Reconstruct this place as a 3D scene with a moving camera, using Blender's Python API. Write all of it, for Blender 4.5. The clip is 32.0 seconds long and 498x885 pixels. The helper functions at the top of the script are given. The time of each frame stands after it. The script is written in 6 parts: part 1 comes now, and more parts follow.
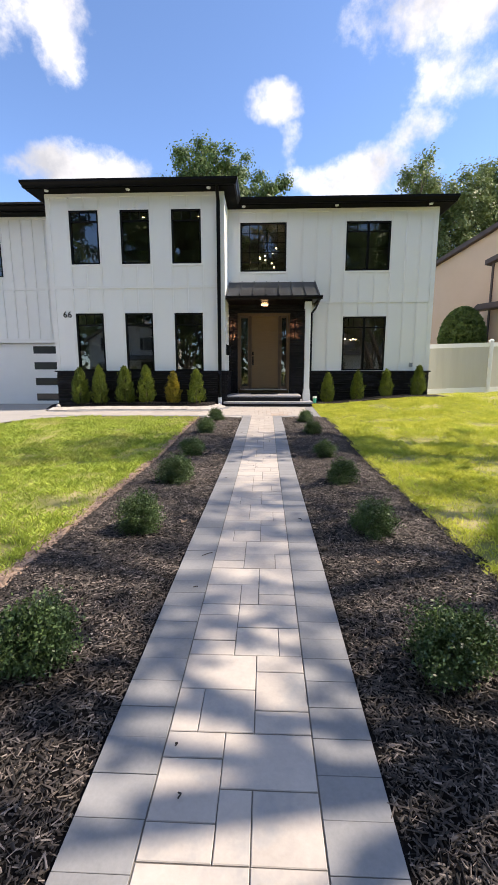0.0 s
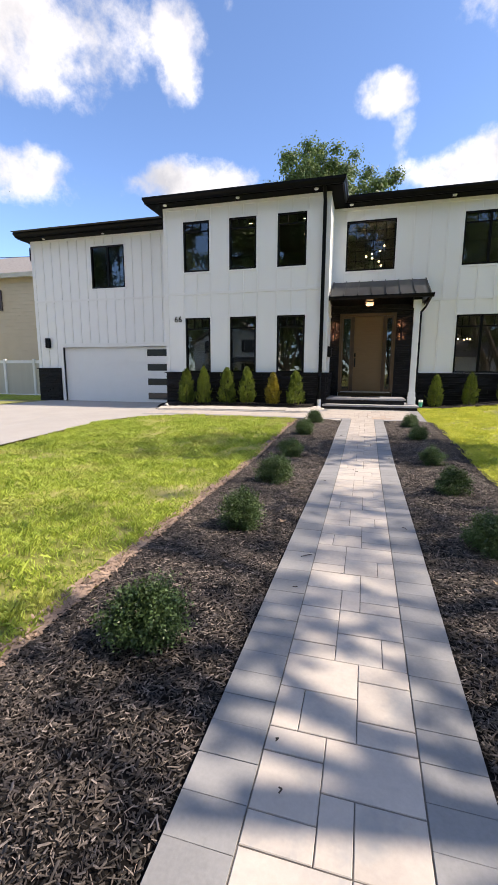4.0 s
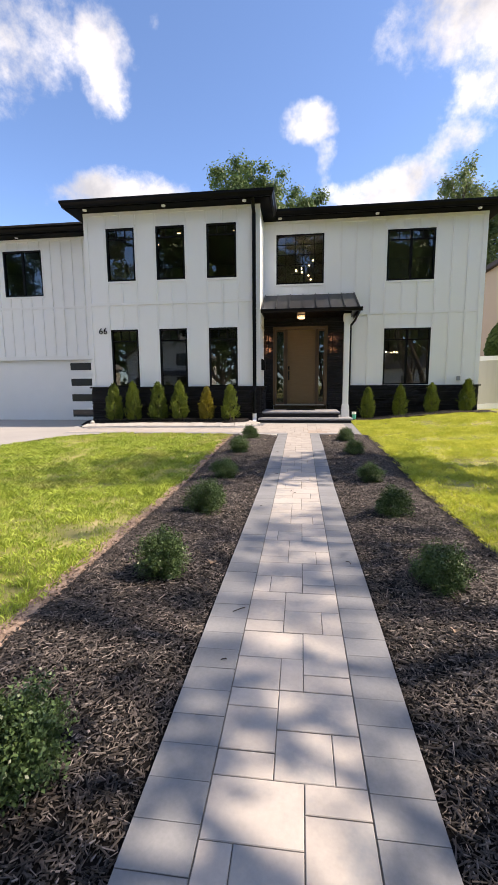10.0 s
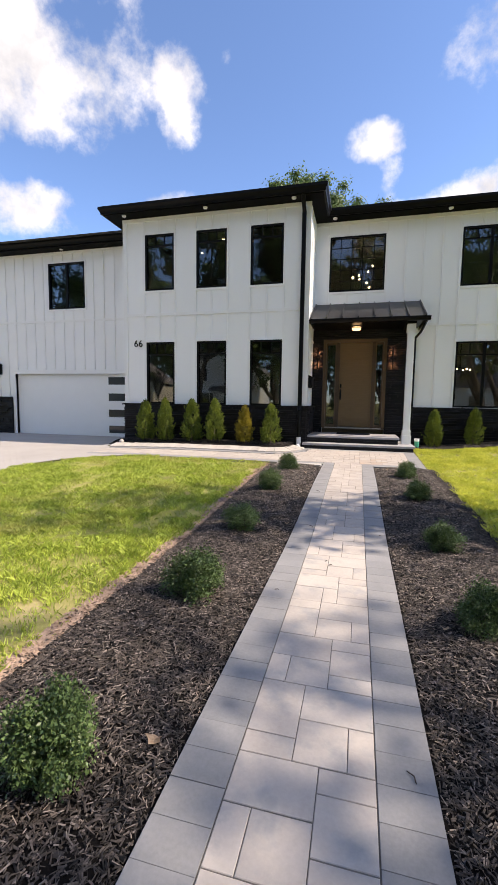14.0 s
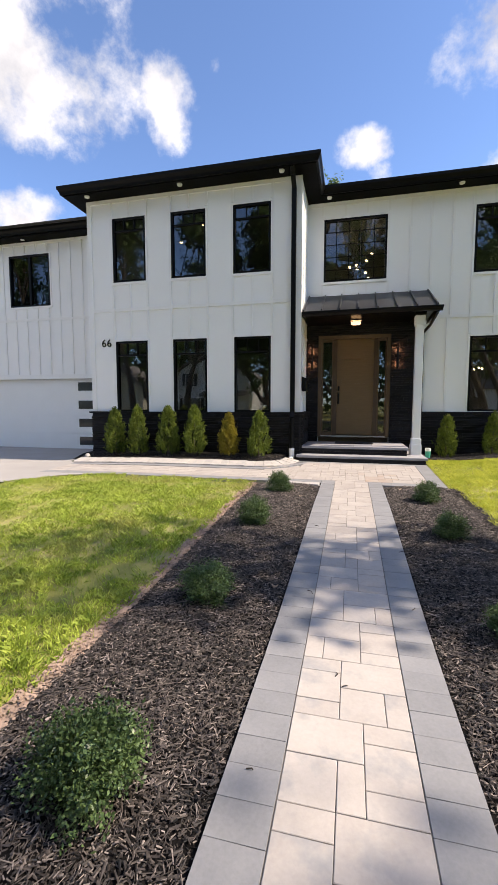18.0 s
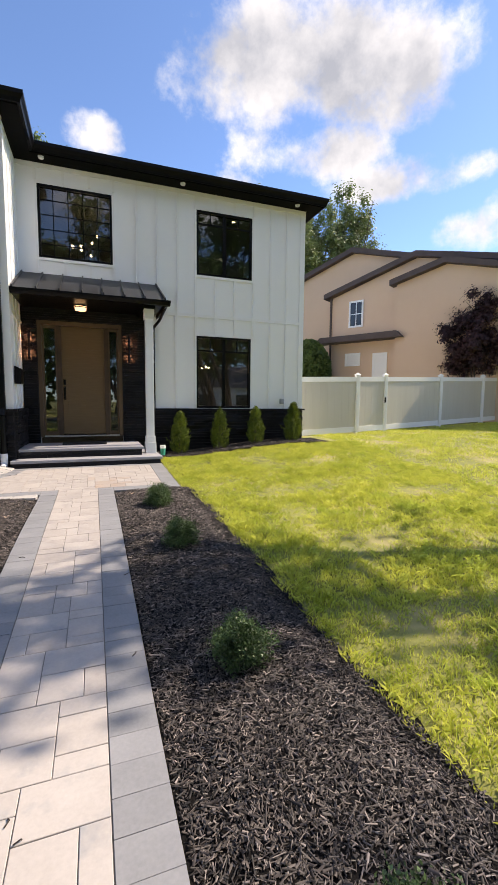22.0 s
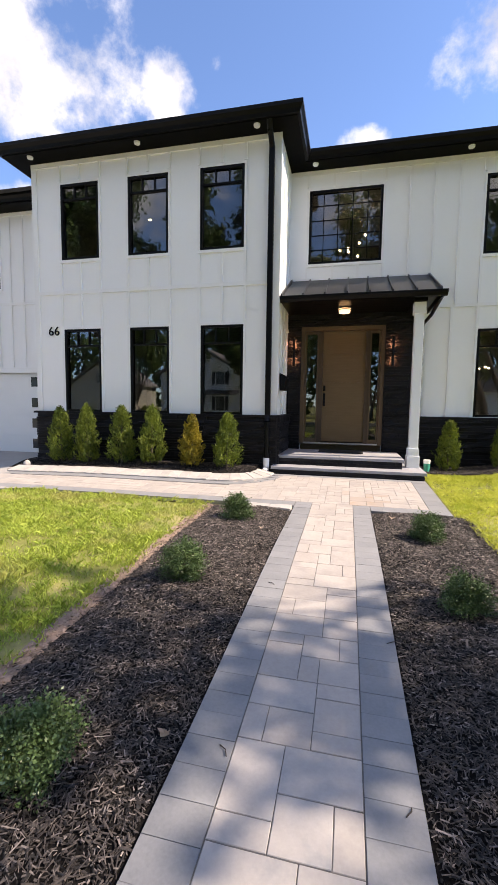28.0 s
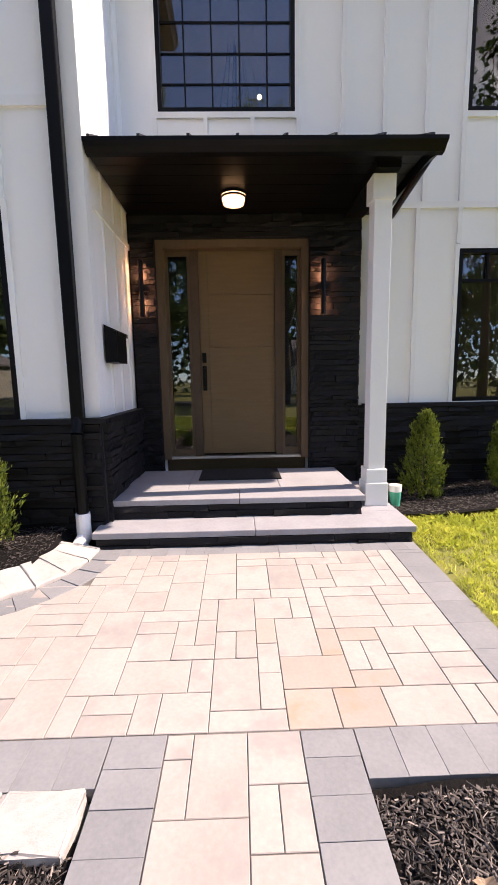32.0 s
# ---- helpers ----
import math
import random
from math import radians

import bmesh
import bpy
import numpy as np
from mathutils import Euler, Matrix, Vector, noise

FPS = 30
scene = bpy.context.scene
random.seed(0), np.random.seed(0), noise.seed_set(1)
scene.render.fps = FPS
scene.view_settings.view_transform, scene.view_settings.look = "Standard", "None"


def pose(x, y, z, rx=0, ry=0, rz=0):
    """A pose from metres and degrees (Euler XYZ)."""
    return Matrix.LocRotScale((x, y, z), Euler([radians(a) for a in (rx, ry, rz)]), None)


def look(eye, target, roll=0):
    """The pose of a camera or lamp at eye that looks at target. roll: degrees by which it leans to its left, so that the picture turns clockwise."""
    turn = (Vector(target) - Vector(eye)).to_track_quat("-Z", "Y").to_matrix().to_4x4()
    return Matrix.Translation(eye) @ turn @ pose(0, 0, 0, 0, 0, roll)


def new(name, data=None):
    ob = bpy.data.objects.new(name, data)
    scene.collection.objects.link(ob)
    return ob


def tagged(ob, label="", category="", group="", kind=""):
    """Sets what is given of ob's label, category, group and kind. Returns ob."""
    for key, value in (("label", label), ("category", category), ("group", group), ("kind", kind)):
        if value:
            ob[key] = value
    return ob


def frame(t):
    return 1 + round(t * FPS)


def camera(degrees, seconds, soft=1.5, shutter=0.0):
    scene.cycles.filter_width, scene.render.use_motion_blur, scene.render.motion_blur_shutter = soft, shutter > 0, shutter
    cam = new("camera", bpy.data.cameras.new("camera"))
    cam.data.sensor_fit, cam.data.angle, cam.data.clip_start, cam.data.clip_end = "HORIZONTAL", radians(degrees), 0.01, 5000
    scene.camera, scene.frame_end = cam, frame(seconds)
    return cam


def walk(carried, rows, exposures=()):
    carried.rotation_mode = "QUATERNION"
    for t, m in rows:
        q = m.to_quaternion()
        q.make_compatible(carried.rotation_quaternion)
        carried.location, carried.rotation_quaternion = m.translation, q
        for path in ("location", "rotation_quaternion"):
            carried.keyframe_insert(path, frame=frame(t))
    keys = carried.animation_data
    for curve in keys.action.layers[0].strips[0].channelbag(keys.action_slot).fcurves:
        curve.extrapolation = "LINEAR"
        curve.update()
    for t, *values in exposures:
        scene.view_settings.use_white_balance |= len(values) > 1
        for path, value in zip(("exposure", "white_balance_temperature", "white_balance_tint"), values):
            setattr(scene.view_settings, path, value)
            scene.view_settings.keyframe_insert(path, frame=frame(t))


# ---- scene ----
cam = camera(61.3, 32.0)
PATH = [
    (0, (0.085, 0.042, 1.491), (0.007, 2.011, 1.154), 0.0),
    (0.5, (0.052, 0.038, 1.493), (-0.133, 2.002, 1.158), 0.0),
    (1, (0.011, 0.033, 1.495), (-0.272, 1.985, 1.161), 0.2),
    (1.5, (-0.022, 0.025, 1.498), (-0.403, 1.960, 1.166), 0.2),
    (2, (-0.057, 0.016, 1.497), (-0.526, 1.932, 1.165), 0.3),
    (2.5, (-0.075, 0.015, 1.494), (-0.618, 1.911, 1.163), 0.3),
    (4.5, (0.068, 0.028, 1.480), (-0.421, 1.940, 1.154), 0.2),
    (5, (0.121, 0.000, 1.493), (-0.239, 1.941, 1.166), 0.2),
    (5.5, (0.179, -0.028, 1.510), (-0.022, 1.935, 1.181), 0.3),
    (6, (0.230, -0.035, 1.504), (0.183, 1.938, 1.178), 0.1),
    (6.5, (0.256, -0.031, 1.492), (0.334, 1.940, 1.167), 0.0),
    (7, (0.250, -0.007, 1.481), (0.407, 1.960, 1.155), -0.1),
    (7.5, (0.226, 0.021, 1.474), (0.410, 1.985, 1.148), -0.3),
    (8, (0.188, 0.052, 1.465), (0.347, 2.019, 1.141), -0.3),
    (8.5, (0.127, 0.096, 1.469), (0.221, 2.068, 1.150), -0.3),
    (9, (0.024, 0.225, 1.485), (0.018, 2.202, 1.178), -0.4),
    (9.5, (-0.035, 0.369, 1.492), (-0.158, 2.344, 1.202), -0.5),
    (10, (0.021, 0.574, 1.520), (-0.219, 2.541, 1.249), -0.4),
    (10.5, (0.060, 0.675, 1.529), (-0.278, 2.630, 1.277), -0.3),
    (11, (0.021, 0.817, 1.516), (-0.386, 2.761, 1.279), -0.1),
    (11.5, (-0.040, 0.974, 1.551), (-0.486, 2.911, 1.323), 0.0),
    (12, (0.013, 1.225, 1.566), (-0.447, 3.159, 1.346), 0.3),
    (12.5, (0.062, 1.468, 1.571), (-0.406, 3.401, 1.359), 0.5),
    (13, (0.059, 1.693, 1.592), (-0.415, 3.626, 1.387), 0.8),
    (13.5, (0.113, 1.932, 1.607), (-0.372, 3.862, 1.405), 0.8),
    (14, (0.147, 2.151, 1.608), (-0.348, 4.079, 1.410), 0.8),
    (14.5, (0.117, 2.365, 1.627), (-0.392, 4.289, 1.431), 0.6),
    (16.5, (0.070, 3.207, 1.613), (-0.472, 5.124, 1.431), 0.1),
    (17, (0.075, 3.465, 1.621), (-0.463, 5.384, 1.442), 0.0),
    (17.5, (0.002, 3.648, 1.625), (-0.513, 5.573, 1.446), 0.1),
    (18, (-0.037, 3.714, 1.644), (-0.507, 5.651, 1.468), -0.0),
    (18.5, (-0.012, 3.750, 1.643), (-0.390, 5.707, 1.466), 0.1),
    (19, (0.096, 3.770, 1.687), (-0.130, 5.748, 1.494), 0.3),
    (19.5, (0.258, 3.971, 1.670), (0.235, 5.962, 1.480), 0.5),
    (20, (0.340, 4.129, 1.672), (0.549, 6.109, 1.481), 0.8),
    (20.5, (0.313, 4.260, 1.682), (0.728, 6.206, 1.490), 0.8),
    (21, (0.299, 4.337, 1.678), (0.884, 6.239, 1.487), 0.7),
    (21.5, (0.297, 4.368, 1.675), (0.973, 6.239, 1.482), 0.4),
    (22, (0.250, 4.412, 1.664), (0.937, 6.279, 1.472), 0.5),
    (22.5, (0.141, 4.464, 1.644), (0.716, 6.369, 1.460), 0.1),
    (23, (0.089, 4.477, 1.685), (0.364, 6.450, 1.513), -0.3),
    (23.5, (0.069, 4.496, 1.709), (-0.016, 6.489, 1.565), -0.5),
    (24, (0.059, 4.489, 1.718), (-0.337, 6.447, 1.601), -0.2),
    (24.5, (0.009, 4.476, 1.725), (-0.614, 6.375, 1.621), 0.9),
    (25, (-0.022, 4.482, 1.702), (-0.814, 6.317, 1.603), 1.5),
    (25.5, (-0.006, 4.504, 1.696), (-0.917, 6.283, 1.593), 1.7),
    (27.5, (0.166, 4.957, 1.690), (-0.498, 6.835, 1.522), 1.1),
    (28, (0.160, 5.324, 1.687), (-0.292, 7.263, 1.508), 0.8),
    (28.5, (0.114, 5.840, 1.662), (-0.155, 7.812, 1.478), 0.1),
    (29, (0.095, 6.337, 1.667), (-0.046, 8.321, 1.462), -0.1),
    (29.5, (0.030, 6.896, 1.679), (-0.044, 8.882, 1.455), -0.7),
    (30, (0.023, 7.432, 1.694), (-0.015, 9.416, 1.450), -1.3),
    (30.5, (-0.005, 8.033, 1.712), (-0.020, 10.016, 1.449), -1.3),
    (31, (0.024, 8.595, 1.736), (0.036, 10.576, 1.462), -1.3),
    (31.5, (0.010, 9.121, 1.795), (0.030, 11.099, 1.500), -1.2),
    (32, (0.043, 9.702, 1.790), (0.087, 11.681, 1.500), -1.0),
]
EXPOSURES = ((0, 1.34, 7050, 13), (12, 1.3, 7250, 15), (18, 1.25, 7050, 14), (22, 1.18, 7050, 14), (25.5, 1.3, 7100, 14), (28, 1.43, 7150, 16), (30, 1.52, 7350, 21), (32, 1.55, 7050, 23))
walk(cam, [(t, look(eye, target, roll)) for t, eye, target, roll in PATH], exposures=EXPOSURES)

# ---- world, sun, exposure ----
SUN_AZ, SUN_EL = radians(86.5), radians(47.0)   # azimuth measured from +y towards +x
sun = new("sun", bpy.data.lights.new("sun", "SUN"))
sun.data.energy, sun.data.angle, sun.data.color = 3.35, radians(0.6), (1.0, 0.90, 0.77)
sun.matrix_world = look((0, 0, 30), (-30 * math.sin(SUN_AZ) * math.cos(SUN_EL), -30 * math.cos(SUN_AZ) * math.cos(SUN_EL), 30 - 30 * math.sin(SUN_EL)))
scene.view_settings.exposure = 0.0


def nd(tree, kind, x=0, **sets):
    n = tree.nodes.new(kind)
    for k, v in sets.items():
        n.inputs[k.replace("_", " ")].default_value = v
    return n


def build_world():
    world = bpy.data.worlds.new("sky")
    scene.world = world
    world.use_nodes = True
    t = world.node_tree
    t.nodes.clear()
    out, bg = t.nodes.new("ShaderNodeOutputWorld"), t.nodes.new("ShaderNodeBackground")
    sky = t.nodes.new("ShaderNodeTexSky")
    sky.sky_type, sky.sun_disc = "NISHITA", False
    sky.sun_elevation, sky.sun_rotation = SUN_EL, SUN_AZ
    sky.air_density, sky.dust_density, sky.ozone_density = 0.68, 0.15, 6.0
    co = t.nodes.new("ShaderNodeTexCoord")
    warp = nd(t, "ShaderNodeTexNoise", Scale=7.0, Detail=9.0, Roughness=0.62)
    t.links.new(co.outputs["Generated"], warp.inputs["Vector"])
    fine = nd(t, "ShaderNodeTexNoise", Scale=4.5, Detail=8.0, Roughness=0.6)
    t.links.new(co.outputs["Generated"], fine.inputs["Vector"])
    # cloud banks: azimuth, elevation, half width, half height in degrees, thickness
    seen = ((-46, 33, 15, 7.5, 1.0), (-36, 36, 7, 7, 0.6), (-50, 25, 12, 4, 0.7), (-23.5, 33, 3.4, 4.6, 0.75), (-18, 37, 1.4, 1.6, 0.45),
              (1, 29.3, 3.8, 2.2, 0.8), (3, 26, 1.7, 3.0, 0.6), (28, 36, 17, 6.5, 1.0), (22, 30, 8, 4, 0.7), (30, 29, 7, 3.5, 0.9),
              (40, 25.5, 10, 2.6, 0.85), (-22, 22, 9, 2.8, 0.9), (-42, 21, 7, 3.4, 0.9), (12, 22, 9, 3.4, 0.9), (18, 25, 4.5, 3, 0.7), (52, 20, 8, 3.5, 0.8))
    around = ((-75, 30, 16, 9, 0.9), (-100, 40, 18, 10, 0.9), (120, 42, 18, 9, 0.9), (150, 34, 20, 10, 0.9), (-140, 30, 22, 10, 0.9),
              (180, 50, 22, 11, 0.9), (-60, 60, 20, 10, 0.9), (40, 66, 18, 10, 0.8), (-160, 68, 20, 11, 0.9), (170, 24, 16, 5, 0.9))
    norm = t.nodes.new("ShaderNodeVectorMath"); norm.operation = "NORMALIZE"
    t.links.new(co.outputs["Generated"], norm.inputs[0])
    total = None
    for az, el, w, h, thick in seen + around:
        a, e = radians(az), radians(el)
        fwd = Vector((math.sin(a) * math.cos(e), math.cos(a) * math.cos(e), math.sin(e)))
        right = Vector((math.cos(a), -math.sin(a), 0))
        up = right.cross(fwd)
        vals = []
        for axis, size in ((right, w), (up, h)):
            d = t.nodes.new("ShaderNodeVectorMath"); d.operation = "DOT_PRODUCT"
            t.links.new(norm.outputs[0], d.inputs[0]); d.inputs[1].default_value = axis
            s = t.nodes.new("ShaderNodeMath"); s.operation = "DIVIDE"
            t.links.new(d.outputs["Value"], s.inputs[0]); s.inputs[1].default_value = math.sin(radians(size))
            q = t.nodes.new("ShaderNodeMath"); q.operation = "POWER"
            ab = t.nodes.new("ShaderNodeMath"); ab.operation = "ABSOLUTE"
            t.links.new(s.outputs[0], ab.inputs[0]); t.links.new(ab.outputs[0], q.inputs[0]); q.inputs[1].default_value = 2.0
            vals.append(q)
        add = t.nodes.new("ShaderNodeMath"); add.operation = "ADD"
        t.links.new(vals[0].outputs[0], add.inputs[0]); t.links.new(vals[1].outputs[0], add.inputs[1])
        front = t.nodes.new("ShaderNodeVectorMath"); front.operation = "DOT_PRODUCT"
        t.links.new(norm.outputs[0], front.inputs[0]); front.inputs[1].default_value = fwd
        gate = t.nodes.new("ShaderNodeMath"); gate.operation = "GREATER_THAN"; gate.inputs[1].default_value = 0.3
        t.links.new(front.outputs["Value"], gate.inputs[0])
        inv = t.nodes.new("ShaderNodeMath"); inv.operation = "SUBTRACT"; inv.inputs[0].default_value = 1.0
        t.links.new(add.outputs[0], inv.inputs[1])
        cl = t.nodes.new("ShaderNodeMath"); cl.operation = "MAXIMUM"; cl.inputs[1].default_value = -1.0
        t.links.new(inv.outputs[0], cl.inputs[0])
        up1 = t.nodes.new("ShaderNodeMath"); up1.operation = "ADD"; up1.inputs[1].default_value = 1.0
        t.links.new(cl.outputs[0], up1.inputs[0])
        mul = t.nodes.new("ShaderNodeMath"); mul.operation = "MULTIPLY"; mul.inputs[1].default_value = thick
        t.links.new(up1.outputs[0], mul.inputs[0])
        mg = t.nodes.new("ShaderNodeMath"); mg.operation = "MULTIPLY"
        t.links.new(mul.outputs[0], mg.inputs[0]); t.links.new(gate.outputs[0], mg.inputs[1])
        if total is None:
            total = mg
        else:
            mx = t.nodes.new("ShaderNodeMath"); mx.operation = "MAXIMUM"
            t.links.new(total.outputs[0], mx.inputs[0]); t.links.new(mg.outputs[0], mx.inputs[1]); total = mx
    # fringe: density = field + noise
    n1 = t.nodes.new("ShaderNodeMath"); n1.operation = "MULTIPLY_ADD"; n1.inputs[1].default_value = 3.4; n1.inputs[2].default_value = -2.65
    t.links.new(warp.outputs["Fac"], n1.inputs[0])
    den = t.nodes.new("ShaderNodeMath"); den.operation = "ADD"
    t.links.new(total.outputs[0], den.inputs[0]); t.links.new(n1.outputs[0], den.inputs[1])
    ramp = t.nodes.new("ShaderNodeMapRange"); ramp.interpolation_type = "SMOOTHSTEP"
    ramp.inputs["From Min"].default_value, ramp.inputs["From Max"].default_value = -0.05, 0.85
    t.links.new(den.outputs[0], ramp.inputs["Value"])
    shade = t.nodes.new("ShaderNodeMapRange")
    shade.inputs["From Min"].default_value, shade.inputs["From Max"].default_value = 0.35, 0.65
    shade.inputs["To Min"].default_value, shade.inputs["To Max"].default_value = 0.0, 0.75
    t.links.new(fine.outputs["Fac"], shade.inputs["Value"])
    tone = t.nodes.new("ShaderNodeMix"); tone.data_type = "RGBA"
    tone.inputs[6].default_value, tone.inputs[7].default_value = (CLOUD * 0.34, CLOUD * 0.37, CLOUD * 0.44, 1), (CLOUD, CLOUD, CLOUD * 1.02, 1)
    belly = t.nodes.new("ShaderNodeMath"); belly.operation = "MULTIPLY_ADD"; belly.inputs[1].default_value = -0.30; belly.inputs[2].default_value = 0.62
    t.links.new(total.outputs[0], belly.inputs[0])
    lit = t.nodes.new("ShaderNodeMath"); lit.operation = "ADD"; lit.use_clamp = True
    t.links.new(belly.outputs[0], lit.inputs[0]); t.links.new(shade.outputs[0], lit.inputs[1])
    t.links.new(lit.outputs[0], tone.inputs[0])
    mix = t.nodes.new("ShaderNodeMix"); mix.data_type = "RGBA"
    t.links.new(ramp.outputs[0], mix.inputs[0]); t.links.new(sky.outputs[0], mix.inputs[6]); t.links.new(tone.outputs[2], mix.inputs[7])
    t.links.new(mix.outputs[2], bg.inputs["Color"])
    bg.inputs["Strength"].default_value = SKY
    t.links.new(bg.outputs[0], out.inputs[0])


SKY, CLOUD = 0.142, 4.5
build_world()


# ---- materials ----
def surf(name, a, b, scale=4.0, rough=0.7, bump=0.1, fine=60.0, metal=0.0, contrast=0.5, vary=0.0, spec=0.5, coat=0.0, stretch=(1, 1, 1), island=False, stain=None):
    """A surface whose colour runs between a and b at two scales, with relief; vary: difference from piece to piece."""
    m = bpy.data.materials.new(name)
    m.use_nodes = True
    t = m.node_tree
    p = t.nodes["Principled BSDF"]
    p.inputs["Roughness"].default_value, p.inputs["Metallic"].default_value = rough, metal
    p.inputs["Specular IOR Level"].default_value = spec
    p.inputs["Coat Weight"].default_value = coat
    co = t.nodes.new("ShaderNodeTexCoord")
    mp = t.nodes.new("ShaderNodeMapping")
    mp.inputs["Scale"].default_value = stretch
    t.links.new(co.outputs["Object"], mp.inputs["Vector"])
    info = t.nodes.new("ShaderNodeObjectInfo")
    n1 = nd(t, "ShaderNodeTexNoise", Scale=scale, Detail=6.0, Roughness=0.6)
    n2 = nd(t, "ShaderNodeTexNoise", Scale=fine, Detail=4.0, Roughness=0.65)
    if vary:
        off = t.nodes.new("ShaderNodeVectorMath"); off.operation = "ADD"
        sc = t.nodes.new("ShaderNodeMath"); sc.operation = "MULTIPLY"; sc.inputs[1].default_value = 37.0
        t.links.new(info.outputs["Random"], sc.inputs[0])
        t.links.new(mp.outputs[0], off.inputs[0]); t.links.new(sc.outputs[0], off.inputs[1])
        src = off.outputs[0]
    else:
        src = mp.outputs[0]
    t.links.new(src, n1.inputs["Vector"]); t.links.new(src, n2.inputs["Vector"])
    mixn = t.nodes.new("ShaderNodeMix"); mixn.inputs[0].default_value = 0.4
    t.links.new(n1.outputs["Fac"], mixn.inputs[2]); t.links.new(n2.outputs["Fac"], mixn.inputs[3])
    rg = t.nodes.new("ShaderNodeMapRange")
    rg.inputs["From Min"].default_value, rg.inputs["From Max"].default_value = 0.5 - 0.25 * contrast - 0.05, 0.5 + 0.25 * contrast + 0.05
    t.links.new(mixn.outputs[0], rg.inputs["Value"])
    fac = rg.outputs[0]
    if vary:
        ad = t.nodes.new("ShaderNodeMath"); ad.operation = "MULTIPLY_ADD"; ad.inputs[1].default_value = vary
        if island:
            geo = t.nodes.new("ShaderNodeNewGeometry")
            sub = t.nodes.new("ShaderNodeMath"); sub.operation = "SUBTRACT"; sub.inputs[1].default_value = 0.5
            t.links.new(geo.outputs["Random Per Island"], sub.inputs[0])
        else:
            sub = t.nodes.new("ShaderNodeMath"); sub.operation = "SUBTRACT"; sub.inputs[1].default_value = 0.5
            t.links.new(info.outputs["Random"], sub.inputs[0])
        t.links.new(sub.outputs[0], ad.inputs[0]); t.links.new(fac, ad.inputs[2])
        ad.use_clamp = True
        fac = ad.outputs[0]
    mix = t.nodes.new("ShaderNodeMix"); mix.data_type = "RGBA"
    mix.inputs[6].default_value, mix.inputs[7].default_value = (*a, 1), (*b, 1)
    t.links.new(fac, mix.inputs[0])
    col = mix.outputs[2]
    if stain:
        c, amount, size = stain
        n3 = nd(t, "ShaderNodeTexNoise", Scale=size, Detail=5.0, Roughness=0.65)
        t.links.new(co.outputs["Object"] if not vary else src, n3.inputs["Vector"])
        r3 = t.nodes.new("ShaderNodeMapRange")
        r3.inputs["From Min"].default_value, r3.inputs["From Max"].default_value, r3.inputs["To Max"].default_value = 0.52, 0.72, amount
        t.links.new(n3.outputs["Fac"], r3.inputs["Value"])
        mx = t.nodes.new("ShaderNodeMix"); mx.data_type = "RGBA"
        t.links.new(r3.outputs[0], mx.inputs[0]); t.links.new(col, mx.inputs[6]); mx.inputs[7].default_value = (*c, 1)
        col = mx.outputs[2]
    t.links.new(col, p.inputs["Base Color"])
    if bump:
        bp = nd(t, "ShaderNodeBump", Strength=bump, Distance=0.01)
        t.links.new(mixn.outputs[0], bp.inputs["Height"]); t.links.new(bp.outputs[0], p.inputs["Normal"])
    return m


def leaf_mat(name, a, b, rough=0.5, through_light=0.3, vary=0.65, stain=None):
    m = surf(name, a, b, scale=3.0, fine=40.0, rough=rough, bump=0.0, vary=vary, island=True, spec=0.35, stain=stain)
    t = m.node_tree
    p, out = t.nodes["Principled BSDF"], t.nodes["Material Output"]
    tr = t.nodes.new("ShaderNodeBsdfTranslucent")
    src = p.inputs["Base Color"].links[0].from_socket
    t.links.new(src, tr.inputs["Color"])
    mx = t.nodes.new("ShaderNodeMixShader"); mx.inputs[0].default_value = through_light
    t.links.new(p.outputs[0], mx.inputs[1]); t.links.new(tr.outputs[0], mx.inputs[2]); t.links.new(mx.outputs[0], out.inputs[0])
    return m


def glass_mat(name, tint, gloss=0.03):
    m = bpy.data.materials.new(name)
    m.use_nodes = True
    t = m.node_tree
    t.nodes.remove(t.nodes["Principled BSDF"])
    tr = t.nodes.new("ShaderNodeBsdfTransparent"); tr.inputs[0].default_value = (*tint, 1)
    gl = t.nodes.new("ShaderNodeBsdfGlossy"); gl.inputs["Roughness"].default_value = 0.005
    fr = nd(t, "ShaderNodeFresnel", IOR=1.52)
    ml = t.nodes.new("ShaderNodeMath"); ml.operation = "MULTIPLY_ADD"; ml.inputs[1].default_value = 1.25; ml.inputs[2].default_value = gloss
    ml.use_clamp = True
    t.links.new(fr.outputs[0], ml.inputs[0])
    nz = nd(t, "ShaderNodeTexNoise", Scale=0.9, Detail=1.0)
    bp = nd(t, "ShaderNodeBump", Strength=0.02, Distance=0.02)
    co = t.nodes.new("ShaderNodeTexCoord")
    t.links.new(co.outputs["Object"], nz.inputs["Vector"]); t.links.new(nz.outputs["Fac"], bp.inputs["Height"]); t.links.new(bp.outputs[0], gl.inputs["Normal"])
    mx = t.nodes.new("ShaderNodeMixShader")
    t.links.new(ml.outputs[0], mx.inputs[0]); t.links.new(tr.outputs[0], mx.inputs[1]); t.links.new(gl.outputs[0], mx.inputs[2])
    t.links.new(mx.outputs[0], t.nodes["Material Output"].inputs[0])
    return m


def glow(name, color, strength):
    m = bpy.data.materials.new(name)
    m.use_nodes = True
    p = m.node_tree.nodes["Principled BSDF"]
    p.inputs["Base Color"].default_value = (*color, 1)
    p.inputs["Emission Color"].default_value, p.inputs["Emission Strength"].default_value = (*color, 1), strength
    return m


